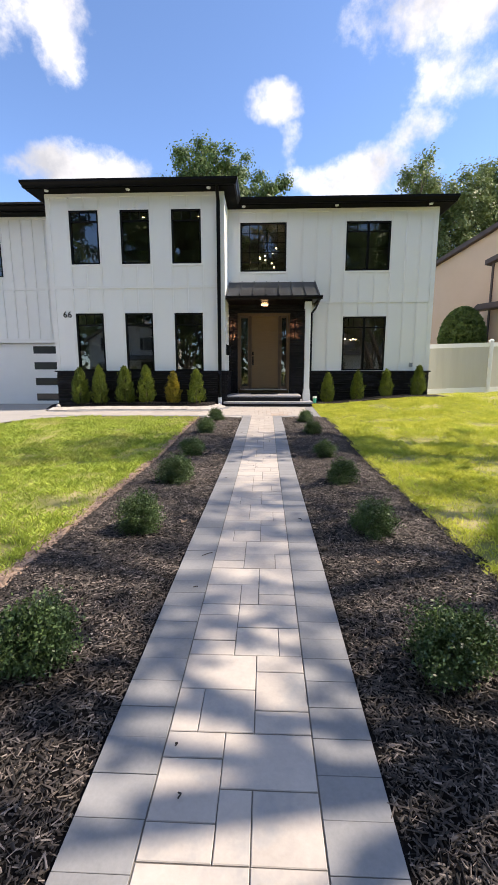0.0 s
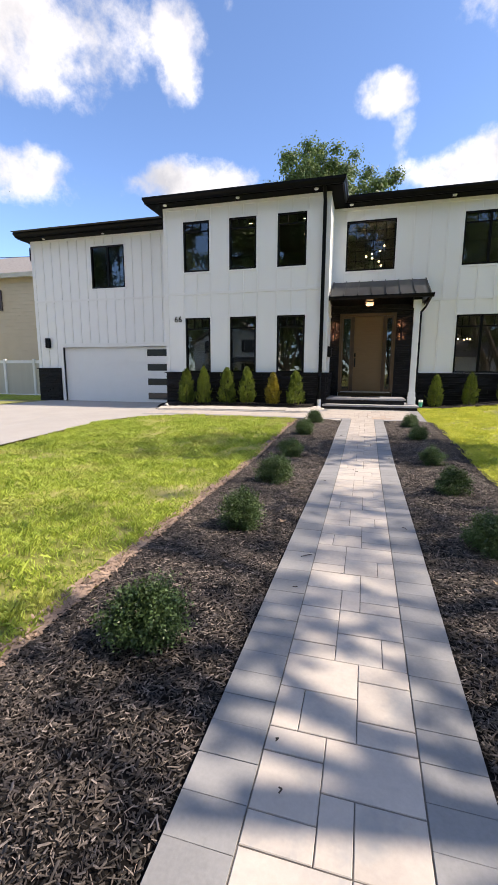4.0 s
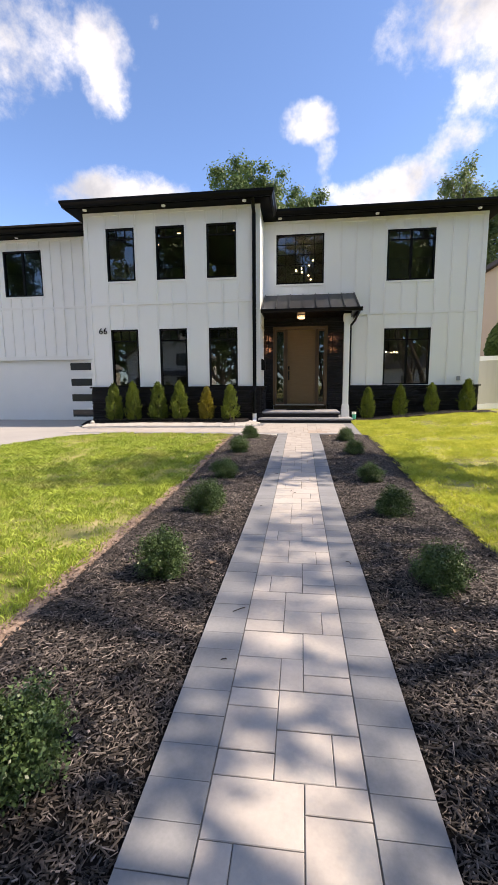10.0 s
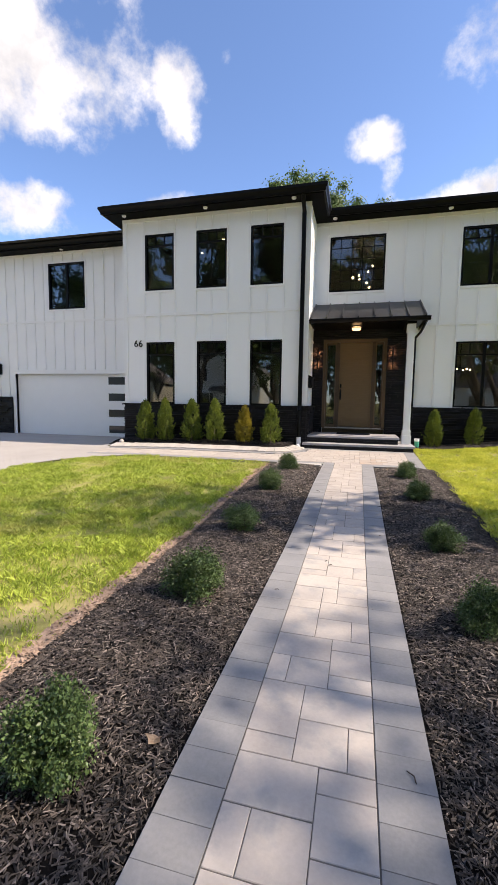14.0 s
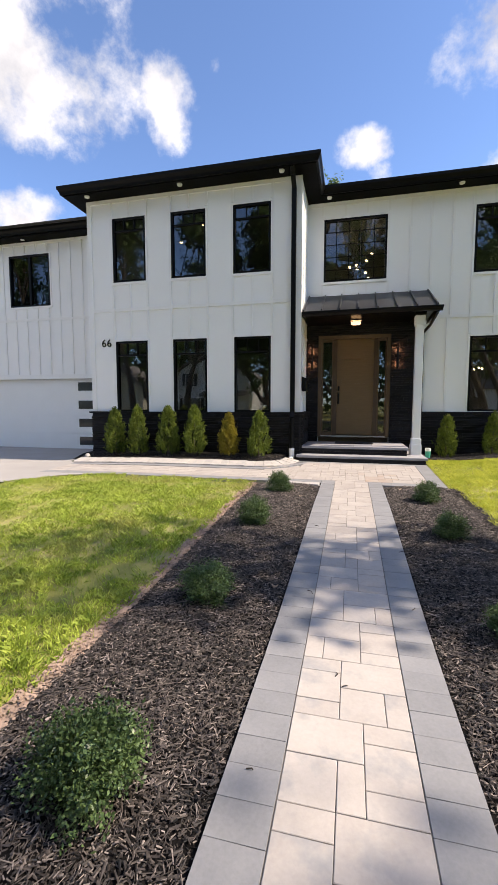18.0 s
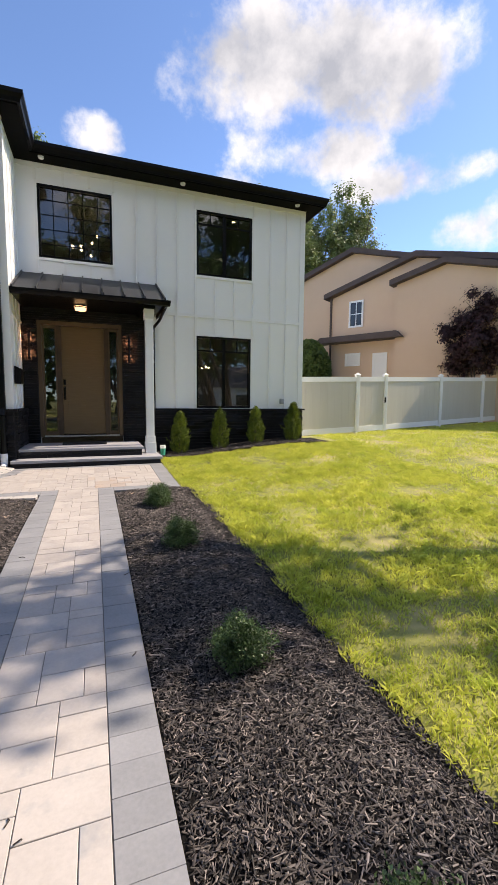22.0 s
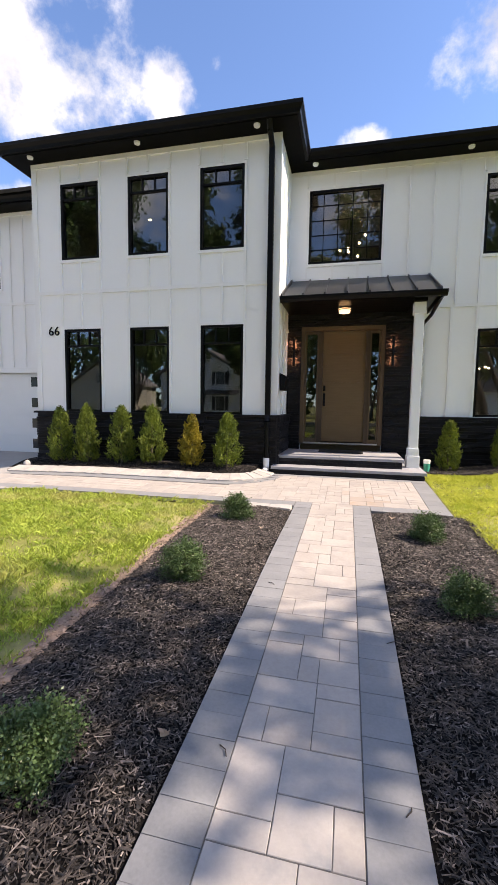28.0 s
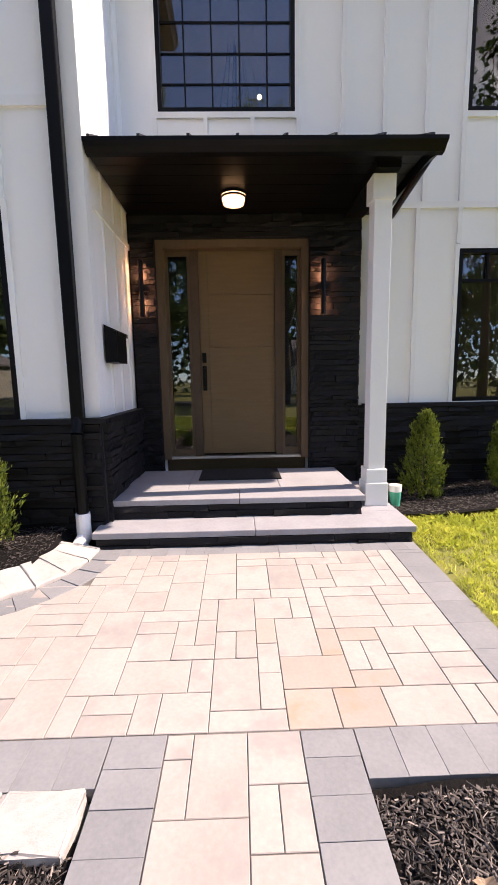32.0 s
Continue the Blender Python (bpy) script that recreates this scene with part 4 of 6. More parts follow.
# courses of the centre strip: where each begins, and how its narrow and wide columns are cut, five units across
COURSES = ((1.030, "P", "121", 3, 0), (1.475, "Q", "121", 1, 0), (1.922, "P", "121", 4, 0), (2.370, "Q", "13", 2, 0), (2.822, "P", "121", 4, 0),
           (3.285, "Q", "121", 1, 0), (3.755, "P", "13", 4, 0), (4.240, "Q", "121", 1, 0), (4.715, "P", "31", 4, 0), (5.200, "Q", "121", 2, 0),
           (5.682, "P", "121", 4, 0), (6.165, "Q", "121", 1, 0), (6.632, "P", "13", 4, 0), (7.095, "Q", "121", 1, 0), (7.535, "P", "31", 3, 4),
           (7.965, "H", "", 3, 0), (8.192, "Q", "121", 1, 0), (8.645, "P", "121", 0, 4), (9.100, "Q", "31", 2, 1), (9.570, "S", "", 0, 0),
           (10.265, "P", "31", 3, 0), (10.730, "E", "", 0, 0), (11.300, "", "", 0, 0))
TALL = {"P": 4, "Q": 4, "H": 2, "S": 6, "E": 5}


def course(kind, cuts, low, high):
    """The pavers of one course in units: x0, y0, x1, y1."""
    if kind == "H":
        return [(0, 0, low, 2), (low, 0, 5, 2)]
    if kind == "S":
        return [(0, 0, 2, 1), (0, 1, 2, 4), (2, 0, 5, 2), (2, 2, 3, 4), (3, 2, 5, 5), (3, 5, 5, 6), (0, 4, 1, 6), (1, 4, 3, 6)]
    if kind == "E":
        return [(0, 0, 3, 2), (0, 2, 1, 4), (0, 4, 1, 5), (1, 2, 3, 5), (3, 0, 5, 1), (3, 1, 4, 3), (4, 1, 5, 3), (3, 3, 5, 5)]
    (na, nb), (wa, wb) = ((0, 2), (2, 5)) if kind == "P" else ((3, 5), (0, 3))
    out, v = [], 0
    for c in cuts:
        out.append((na, v, nb, v + int(c)))
        v += int(c)
    for v, cut in ((0, low), (2, high)):
        out += [(wa, v, cut, v + 2), (cut, v, wb, v + 2)] if cut else [(wa, v, wb, v + 2)]
    return out


early = [(1.030 - 0.450 * k, "Q" if k % 2 else "P", RND.choice(("121", "13", "31")), RND.choice((1, 2)) if k % 2 else RND.choice((3, 4)), 0) for k in range(5, 0, -1)]
rows = early + list(COURSES)
marks = []
for (y, kind, cuts, low, high), after in zip(rows, rows[1:]):
    step = (after[0] - y) / TALL[kind]
    for k in range(TALL[kind]):
        marks.append(y + k * step)
    for x0, y0, x1, y1 in course(kind, cuts, low, high):
        lay_paver(STRIP[x0], y + y0 * step, STRIP[x1], y + y1 * step, M_PAVER if y + y0 * step < 7.2 + RND.uniform(-0.9, 0.9) else M_PAVER_PINK, walkway)
marks.append(rows[-1][0])


def mark_at(v):
    """Distance along the walk of a whole or broken number of units."""
    v = min(max(v, 0.0), len(marks) - 1.001)
    return marks[int(v)] + (v - int(v)) * (marks[int(v) + 1] - marks[int(v)])


for v, a, b in ((1.043, WALK_L, STRIP[0] - 0.003), (1.223, STRIP[5] + 0.003, WALK_R)):
    while v < len(marks) - 1.2:
        lay_paver(a, mark_at(v), b, mark_at(v + 4 / 3), M_BORDER, walkway, gap=0.0016)
        v += 4 / 3

landing = paving("pavement_landing", "sunlit landing of cream and tan pavers before the steps")
follow("joint_bed", -1.75, LAND_R, WALK_END + 0.1, LAND_TOP + 0.05, 0.006, M_JOINT, landing)


def tan_here(x, y):
    if 0.1 < x < 0.85 and 11.4 < y < 12.0 and RND.random() < 0.6:
        return M_PAVER_TAN
    return M_PAVER_PINK


LX = [-1.75 + 0.1165 * k for k in range(27)]
tile_field(LX, WALK_END + 0.225, 12.99, 0.1135, landing, tan_here, seed=3, inside=lambda x, y: math.hypot(x + 2.0, y - 13.12) > 1.03 if x > -2.0 else y < 12.09)
x = 0.507
while x < LAND_R - 0.03:
    lay_paver(x, WALK_END, min(x + 0.155, LAND_R), WALK_END + 0.222, M_BORDER, landing, gap=0.0006); x += 0.155
y = WALK_END + 0.225
while y < 12.98:
    lay_paver(1.283, y, LAND_R, min(y + 0.233, 12.99), M_BORDER, landing, gap=0.0006); y += 0.233
x = -1.2
while x < LAND_R:
    lay_paver(x, 12.995, min(x + 0.155, LAND_R), LAND_TOP, M_BORDER, landing, gap=0.0006); x += 0.155

side_path = paving("pavement_side_path", "cream paver path from the landing to the driveway")
follow("joint_bed", DRIVE_E, -1.75, PATH_LOW - 0.02, 12.30, 0.006, M_JOINT, side_path)
x = -0.527
while x > DRIVE_E + 0.2:
    lay_paver(x - 0.16, PATH_LOW - 0.02, x, PATH_LOW + 0.20, M_BORDER, side_path if x < -1.75 else landing, gap=0.0006)
    if x < -1.9:
        lay_paver(x - 0.16, 12.08, x, 12.28, M_BORDER, side_path, gap=0.0006)
    x -= 0.16
SX = [-1.75 - 0.151 * k for k in range(30, -1, -1)]
tile_field(SX, PATH_LOW + 0.20, 12.07, 0.145, side_path, M_PAVER_PINK, seed=8)
# curved slate border and curved white kerb of stones beside the steps
edging = paving("stone_edging", "row of white tumbled edging stones round the planting bed")
stone_mesh = []
for k in range(5):
    rnd = random.Random(k)
    bm = boxes((-0.5, -0.5, -0.5, 0.5, 0.5, 0.5))
    bmesh.ops.bevel(bm, geom=bm.edges[:], offset=0.05, segments=2, affect="EDGES")
    bmesh.ops.subdivide_edges(bm, edges=bm.edges[:], cuts=1, use_grid_fill=True)
    for v in bm.verts:
        v.co += Vector((rnd.uniform(-0.025, 0.025), rnd.uniform(-0.04, 0.04), rnd.uniform(-0.05, 0.05)))
    me = bpy.data.meshes.new("edging_stone")
    bm.to_mesh(me); bm.free()
    me.materials.append(M_EDGE)
    stone_mesh.append(me)


def along(points, step):
    out, carry = [], 0.0
    for a, b in zip(points, points[1:]):
        a, b = Vector(a), Vector(b)
        L, d = (b - a).length, (b - a).normalized()
        s = carry
        while s < L:
            out.append((a + d * s, math.degrees(math.atan2(d.y, d.x))))
            s += step
        carry = s - L
    return out




def bend(s, r):
    """A place along the kerb line: straight from the driveway, then round the quarter circle; r is the distance from its centre."""
    if s < 0:
        return Vector((-2.0 + s, 13.12 - r))
    a = min(s / 0.72, math.pi / 2)
    return Vector((-2.0 + r * math.sin(a), 13.12 - r * math.cos(a) + max(0.0, s / 0.72 - math.pi / 2) * 0.72))


def wedge(name, s0, s1, r0, r1, top, material, parent, rough=0.0):
    """One stone of the curved row, tapered to the curve, with a softened worn top."""
    bm = bmesh.new()
    gap = 0.0008
    c = [bend(s0 + gap, r0), bend(s1 - gap, r0), bend(s1 - gap, r1), bend(s0 + gap, r1)]
    mid = (c[0] + c[1] + c[2] + c[3]) / 4
    z = pave_z(mid.x, mid.y)
    rings = []
    for inset, dz in ((0.0, -0.08), (0.0, top - 0.010), (0.03, top - 0.002), (0.07, top)) if rough else ((0.0, -0.05), (0.0, top - 0.003), (0.02, top)):
        ring = []
        for i in range(4):
            for f in (0.0, 0.33, 0.67):
                p = c[i].lerp(c[(i + 1) % 4], f)
                p = p.lerp(mid, inset) + Vector((RND.uniform(-1, 1), RND.uniform(-1, 1))) * rough * (0.0 if dz < -0.04 else 1.0)
                back = (0.835 - math.hypot(p.x + 2.0, p.y - 13.12) if p.x > -2.0 else p.y - 12.285) if rough else 0.0
                ring.append(bm.verts.new((p.x, p.y, z + dz + 0.2 * max(0.0, back) + RND.uniform(-1, 1) * rough * 0.7)))
        rings.append(ring)
    for a, b in zip(rings, rings[1:]):
        for i in range(12):
            bm.faces.new((a[i], a[(i + 1) % 12], b[(i + 1) % 12], b[i]))
    bm.faces.new(rings[-1])
    bmesh.ops.recalc_face_normals(bm, faces=bm.faces[:])
    part(name, bm, material, parent)


s = -4.4
while s < 1.16:
    d = RND.uniform(0.175, 0.205)
    wedge("edging_stone", s, min(s + d, 1.17), 0.835, 0.835 - RND.uniform(0.31, 0.34), RND.uniform(0.012, 0.022), M_EDGE, edging, 0.004)
    s += d
for k in range(8):
    wedge("paver", 0.142 * k, 0.142 * (k + 1), 1.05, 0.84, 0.002, M_BORDER, landing)
for k in range(3):
    s = (RND.uniform(0.29, 0.315), RND.uniform(0.21, 0.24), 0.09)
    x = -0.70 - 0.31 * k
    piece("edging_stone", RND.choice(stone_mesh), pose(x, 10.965, pave_z(x, 10.96) - 0.034, RND.uniform(-2, 2), 0, RND.uniform(-2, 2)) @ Matrix.Diagonal((*s, 1)), edging)

DRV = [(-12.9, -6), (-6.6, -6), (-6.45, 8.3), (-6.35, 9.3), (-6.1, 10.2), (-5.6, 10.8), (-4.9, 11.09), (-5.0, 11.11), (DRIVE_E, 11.11), (DRIVE_E, 12.32), (-6.6, 12.5), (-6.6, YG + 0.12), (-12.9, YG + 0.12)]
bm = bmesh.new()
f = bm.faces.new([bm.verts.new((x, y, 0)) for x, y in DRV])
bmesh.ops.triangulate(bm, faces=bm.faces[:])
bmesh.ops.subdivide_edges(bm, edges=bm.edges[:], cuts=5, use_grid_fill=True)
for v in bm.verts:
    v.co.z = pave_z(v.co.x, v.co.y) - 0.002
bmesh.ops.recalc_face_normals(bm, faces=bm.faces[:])
drive = part("driveway", bm, M_CONCRETE, None, "wide pale paver driveway", kind="structure")
sheet(lay(-40, -13.9, 4), [-6, 2, 9, 14.6], lambda x, y: ground_z(-8, y) - 0.005, "pavement_next_door", M_CONCRETE, kind="structure", label="pale paved forecourt next door")

# ---- planting beds ----
def bed_z(x, y):
    base = ground_z(x, y)
    edge = min(abs(x - (WALK_L if x < 0 else WALK_R)), abs(x - (BED_L if x < 0 else BED_R)))
    return base + 0.03 * smooth(0, 0.3, edge) + 0.012 * noise.noise((x * 2.2, y * 2.2, 3.0)) - 0.012


for nm, x0, x1 in (("planting_bed_west", BED_L, WALK_L - 0.004), ("planting_bed_east", WALK_R + 0.004, BED_R)):
    sheet(lay(x0, x1, 0.07), lay(-5.0, WALK_END - 0.02 if x0 > 0 else 10.92, 0.12), bed_z, nm, M_SOIL, kind="structure", label="planting bed of dark shredded bark mulch")


def found_z_l(x, y):
    if x > -2.0 and math.hypot(x + 2.0, y - 13.12) > 0.60:
        return pave_z(x, y) - 0.12
    return pave_z(x, 12.6) + 0.04 + 0.10 * smooth(12.5, 13.1, y) + 0.02 * noise.noise((x * 2, y * 2, 5))


def found_z_r(x, y):
    return max(ground_z(x, y), 0.40) + 0.03 + 0.02 * noise.noise((x * 2, y * 2, 7))


sheet(lay(XL0 - 0.05, -1.35, 0.2), lay(12.56, YL - 0.02, 0.1), found_z_l, "planting_bed_front", M_SOIL, kind="structure", label="dark mulch bed before the wing")
sheet(lay(1.57, XR1 + 0.35, 0.2), lay(13.75, YR - 0.02, 0.1), found_z_r, "planting_bed_corner", M_SOIL, kind="structure", label="dark mulch bed before the main block")
for side in (-1, 1):
    bm = bmesh.new()
    pr = []
    for y in lay(-5, 10.85, 0.03):
        wd = (0.05 if side < 0 else 0.02) + 0.06 * noise.noise((y * 1.1, 4, side)) + 0.05 * noise.noise((y * 5.1, 8, side))
        row = []
        for k in range(9):
            x = side * ((1.62 if side < 0 else 1.58) + (0.08 + max(0.0, wd)) * k / 8)
            row.append(bm.verts.new((x, y, max(ground_z(x, y) + 0.004, bed_z(x, y) - 0.02 * (8 - k) / 8 + 0.004) + 0.012 * noise.noise((x * 16, y * 11, side)) + 0.006 * noise.noise((x * 40, y * 30, side)))))
        pr.append(row)
    for a, b in zip(pr, pr[1:]):
        for k in range(8):
            bm.faces.new((a[k], a[k + 1], b[k + 1], b[k]))
    bmesh.ops.recalc_face_normals(bm, faces=bm.faces[:])
    part("bed_edge", bm, M_DIRT if side < 0 else M_SOIL, None, "bare clay edge between lawn and mulch", kind="structure", smooth=True)


# ---- plants ----
def mesh_from(name, verts, faces_n, material):
    """A mesh of separate equal polygons from an array of corner points, faces_n corners each."""
    verts = np.asarray(verts, dtype=np.float32).reshape(-1, 3)
    n = len(verts)
    me = bpy.data.meshes.new(name)
    me.vertices.add(n)
    me.vertices.foreach_set("co", verts.ravel())
    me.loops.add(n)
    me.loops.foreach_set("vertex_index", np.arange(n, dtype=np.int32))
    k = n // faces_n
    me.polygons.add(k)
    me.polygons.foreach_set("loop_start", np.arange(0, n, faces_n, dtype=np.int32))
    me.polygons.foreach_set("loop_total", np.full(k, faces_n, dtype=np.int32))
    me.materials.append(material)
    me.update(calc_edges=True)
    return me


def unit(v):
    return v / np.maximum(np.linalg.norm(v, axis=1, keepdims=True), 1e-6)


def leaf_quads(centres, size, rng, lift=None, wide=0.55, spread=1.0):
    """Pointed leaves: four corners each, set about the centres and turned at random, or along lift."""
    n = len(centres)
    d = rng.normal(size=(n, 3)) * spread
    if lift is not None:
        d = d + lift
    d = unit(d)
    s = unit(np.cross(d, rng.normal(size=(n, 3))))
    L = (size * rng.uniform(0.6, 1.35, size=(n, 1)))
    w = L * wide
    return np.stack([centres - d * L * 0.5, centres + s * w * 0.5 - d * L * 0.05, centres + d * L * 0.5, centres - s * w * 0.5 - d * L * 0.05], axis=1)


def local_thing(name, label, category, group="", kind=""):
    ob = new(name)
    BASE[ob.name] = Vector((0, 0, 0))
    return tagged(ob, label, category, group, kind)


def hang(name, me, parent):
    ob = new(name, me)
    ob.parent = parent
    return ob


def boxwood(seed, r, h):
    """A small boxwood: stems and a loose dome of little leaves on short twigs."""
    rng = np.random.default_rng(seed)
    ob = local_thing("boxwood_shrub", "small rounded dark green boxwood shrub in mulch", "shrub", "boxwoods along the walk")
    bm = bmesh.new()
    for k in range(9):
        a = rng.uniform(0, math.tau)
        e = (math.cos(a) * r * rng.uniform(0.2, 0.7), math.sin(a) * r * rng.uniform(0.2, 0.7), h * rng.uniform(0.4, 0.8))
        cyl(bm, (0, 0, -0.03), e, 0.008, 0.003, seg=5)
    st = part("stem", bm, M_BARK, ob)
    tw = 190
    d = unit(rng.normal(size=(tw, 3)) + np.array([0, 0, 0.35]))
    d[:, 2] = np.maximum(d[:, 2], -0.82)
    lump = 1 + 0.2 * np.sin(3 * np.arctan2(d[:, 1], d[:, 0]) + seed) + 0.1 * np.sin(5 * d[:, 2] + seed) + rng.normal(size=tw) * 0.08
    tips = d * lump[:, None] * np.array([r, r, h * 0.52]) * np.where(rng.uniform(size=(tw, 1)) < 0.08, 1.15, 1.0) + np.array([0, 0, h * 0.45])
    tips[:, 2] = np.maximum(tips[:, 2], 0.03)
    inner = np.array([0, 0, h * 0.35])
    cs, ls = [], []
    for k in range(66):
        f = rng.uniform(0.42, 1.06, size=(tw, 1)) ** 0.7
        cs.append(inner + (tips - inner) * f + rng.normal(size=(tw, 3)) * 0.022)
        ls.append(unit(tips - inner) * 0.8)
    c, l = np.concatenate(cs), np.concatenate(ls)
    hang("foliage", mesh_from("foliage", leaf_quads(c, 0.0185, rng, l, wide=0.58), 4, M_BOX), ob)
    return ob


def arborvitae(seed, r, h, material, label):
    """A young arborvitae: upright flat sprays in a narrow cone."""
    rng = np.random.default_rng(seed)
    ob = local_thing("arborvitae", label, "shrub", "arborvitae along the house")
    bm = bmesh.new()
    cyl(bm, (0, 0, -0.05), (0, 0, h * 0.8), 0.02, 0.005, seg=6)
    part("trunk", bm, M_BARK, ob)
    n = 420
    z = rng.uniform(0.02, 1.0, size=n) ** 0.9
    a = rng.uniform(0, math.tau, size=n)
    prof = np.where(z < 0.3, 0.75 + 0.25 * z / 0.3, (1 - z) / 0.7) ** 0.52 * (1 + rng.normal(size=n) * 0.18 + 0.12 * np.sin(a * 3 + seed) + 0.12 * np.sin(a * 5 + z * 17 + seed))
    rad = r * np.clip(prof, 0.05, None)
    out = np.stack([np.cos(a), np.sin(a), np.zeros(n)], axis=1)
    base = out * (rad * 0.6)[:, None] + np.stack([np.zeros(n), np.zeros(n), z * h * 0.93], axis=1)
    cs, ls = [], []
    for k in range(16):
        f = rng.uniform(0, 1, size=(n, 1))
        up = out * 0.45 + np.array([0, 0, 1.0])
        cs.append(base + out * (rad * 0.4)[:, None] * (0.35 + 0.65 * f) + np.array([0, 0, 0.11]) * f + rng.normal(size=(n, 3)) * 0.016)
        ls.append(up * 1.4)
    hang("foliage", mesh_from("foliage", leaf_quads(np.concatenate(cs), 0.052, rng, np.concatenate(ls), wide=0.30, spread=0.6), 4, material), ob)
    return ob


box_kinds = [boxwood(s, r, h) for s, r, h in ((1, 0.188, 0.31), (2, 0.18, 0.325), (3, 0.192, 0.30))]
spots = [(-1.00, 1.82, 1.02), (-0.98, 3.45, 0.96), (-1.00, 5.05, 1.02), (-1.09, 6.70, 0.97), (-1.14, 8.55, 0.90), (-1.14, 10.3, 0.90),
         (0.96, 1.85, 0.98), (1.00, 3.45, 0.86), (1.02, 5.1, 0.86), (1.03, 6.62, 0.90), (1.03, 8.5, 0.86), (1.03, 10.0, 0.86)]
rnd = random.Random(3)
used = set()
for i, (x, y, s) in enumerate(spots):
    src = box_kinds[i % 3]
    m = pose(x, y, bed_z(x, y) - 0.01, 0, 0, rnd.uniform(0, 360)) @ Matrix.Diagonal((s * rnd.uniform(0.93, 1.06), s * rnd.uniform(0.93, 1.06), s * rnd.uniform(0.92, 1.08), 1))
    if i % 3 not in used:
        used.add(i % 3)
        src.matrix_basis = m
        src["placed"] = 1
    else:
        c = src.copy()
        scene.collection.objects.link(c)
        for ch in src.children:
            cc = ch.copy(); scene.collection.objects.link(cc); cc.parent = c
        c.matrix_basis = m
for ob in box_kinds:
    del ob["placed"]

green = "young green arborvitae with a narrow pointed crown"
kinds = [arborvitae(11, 0.245, 1.14, M_ARB, green), arborvitae(12, 0.235, 1.08, M_ARB, green), arborvitae(13, 0.235, 1.10, M_ARBGOLD, "golden yellowed arborvitae with a narrow pointed crown"),
         arborvitae(14, 0.21, 1.08, M_ARB, "young green arborvitae with browned lower twigs")]
plan = [(-5.66, 12.98, 0), (-5.03, 12.96, 3), (-4.27, 12.97, 1), (-3.61, 12.98, 0), (-2.76, 12.97, 2), (-2.06, 12.98, 1), (2.15, 14.42, 1), (3.14, 14.42, 3), (4.12, 14.44, 0), (5.16, 14.46, 1)]
used = set()
for i, (x, y, k) in enumerate(plan):
    z = (found_z_l if x < 0 else found_z_r)(x, y) - 0.02
    sc = rnd.uniform(0.92, 1.05) * (0.90 if x > 0 else 0.97)
    m = pose(x, y, z, rnd.uniform(-2, 2), rnd.uniform(-2, 2), rnd.uniform(0, 360)) @ Matrix.Diagonal((sc, sc, sc * rnd.uniform(0.96, 1.06), 1))
    if k not in used:
        used.add(k); kinds[k].matrix_basis = m
    else:
        c = kinds[k].copy()
        scene.collection.objects.link(c)
        for ch in kinds[k].children:
            cc = ch.copy(); scene.collection.objects.link(cc); cc.parent = c
        c.matrix_basis = m


# ---- mulch ----
def chips(name, areas, zf, per, seed, label, size=(0.020, 0.0050), material=None):
    rng = np.random.default_rng(seed)
    out = []
    corners = np.array([(-1, -1, -1), (1, -1, -1), (-1, 0, 1), (1, 0, 1), (-1, 1, -1), (1, 1, -1)], dtype=float) * 0.5
    quads = ((0, 1, 3, 2), (2, 3, 5, 4))
    for x0, x1, y0, y1, dens in areas:
        n = int((x1 - x0) * (y1 - y0) * per * dens)
        p = np.stack([rng.uniform(x0, x1, n), rng.uniform(y0, y1, n)], axis=1)
        z = np.array([zf(a, b) for a, b in p])
        ok = (p[:, 0] < -2.0) | (p[:, 0] > 0) | (np.hypot(p[:, 0] + 2.0, p[:, 1] - 13.12) < 0.52) | (p[:, 1] < 11.5)
        p, z = p[ok], z[ok]
        n = len(p)
        L = size[0] * rng.lognormal(0, 0.5, n)
        W = size[1] * rng.lognormal(0, 0.45, n)
        T = rng.uniform(0.002, 0.006, n)
        yaw, tilt, rol = rng.uniform(0, math.tau, n), rng.normal(0, 0.22, n), rng.normal(0, 0.5, n)
        cy, sy, ct, st_, cr, sr = np.cos(yaw), np.sin(yaw), np.cos(tilt), np.sin(tilt), np.cos(rol), np.sin(rol)
        v = corners[None] * np.stack([L, W, T], axis=1)[:, None, :]
        v[:, corners[:, 0] > 0, 1] *= rng.uniform(0.2, 1.0, size=(n, 1))
        x, y, zz = v[..., 0], v[..., 1], v[..., 2]
        y, zz = y * cr[:, None] - zz * sr[:, None], y * sr[:, None] + zz * cr[:, None]
        x, zz = x * ct[:, None] + zz * st_[:, None], -x * st_[:, None] + zz * ct[:, None]
        x, y = x * cy[:, None] - y * sy[:, None], x * sy[:, None] + y * cy[:, None]
        v = np.stack([x + p[:, 0:1], y + p[:, 1:2], zz + z[:, None] + rng.uniform(0.0, 0.016, size=(n, 1))], axis=2)
        out.append(v)
    v = np.concatenate(out)
    n = len(v)
    me = bpy.data.meshes.new(name)
    me.vertices.add(n * 6)
    me.vertices.foreach_set("co", v.astype(np.float32).ravel())
    q = (np.arange(n)[:, None, None] * 6 + np.array(quads)[None]).astype(np.int32)
    me.loops.add(n * 8)
    me.loops.foreach_set("vertex_index", q.ravel())
    me.polygons.add(n * 2)
    me.polygons.foreach_set("loop_start", np.arange(0, n * 8, 4, dtype=np.int32))
    me.polygons.foreach_set("loop_total", np.full(n * 2, 4, dtype=np.int32))
    me.materials.append(material or M_CHIP)
    me.update(calc_edges=True)
    return tagged(new(name, me), label, "mulch", kind="stuff")


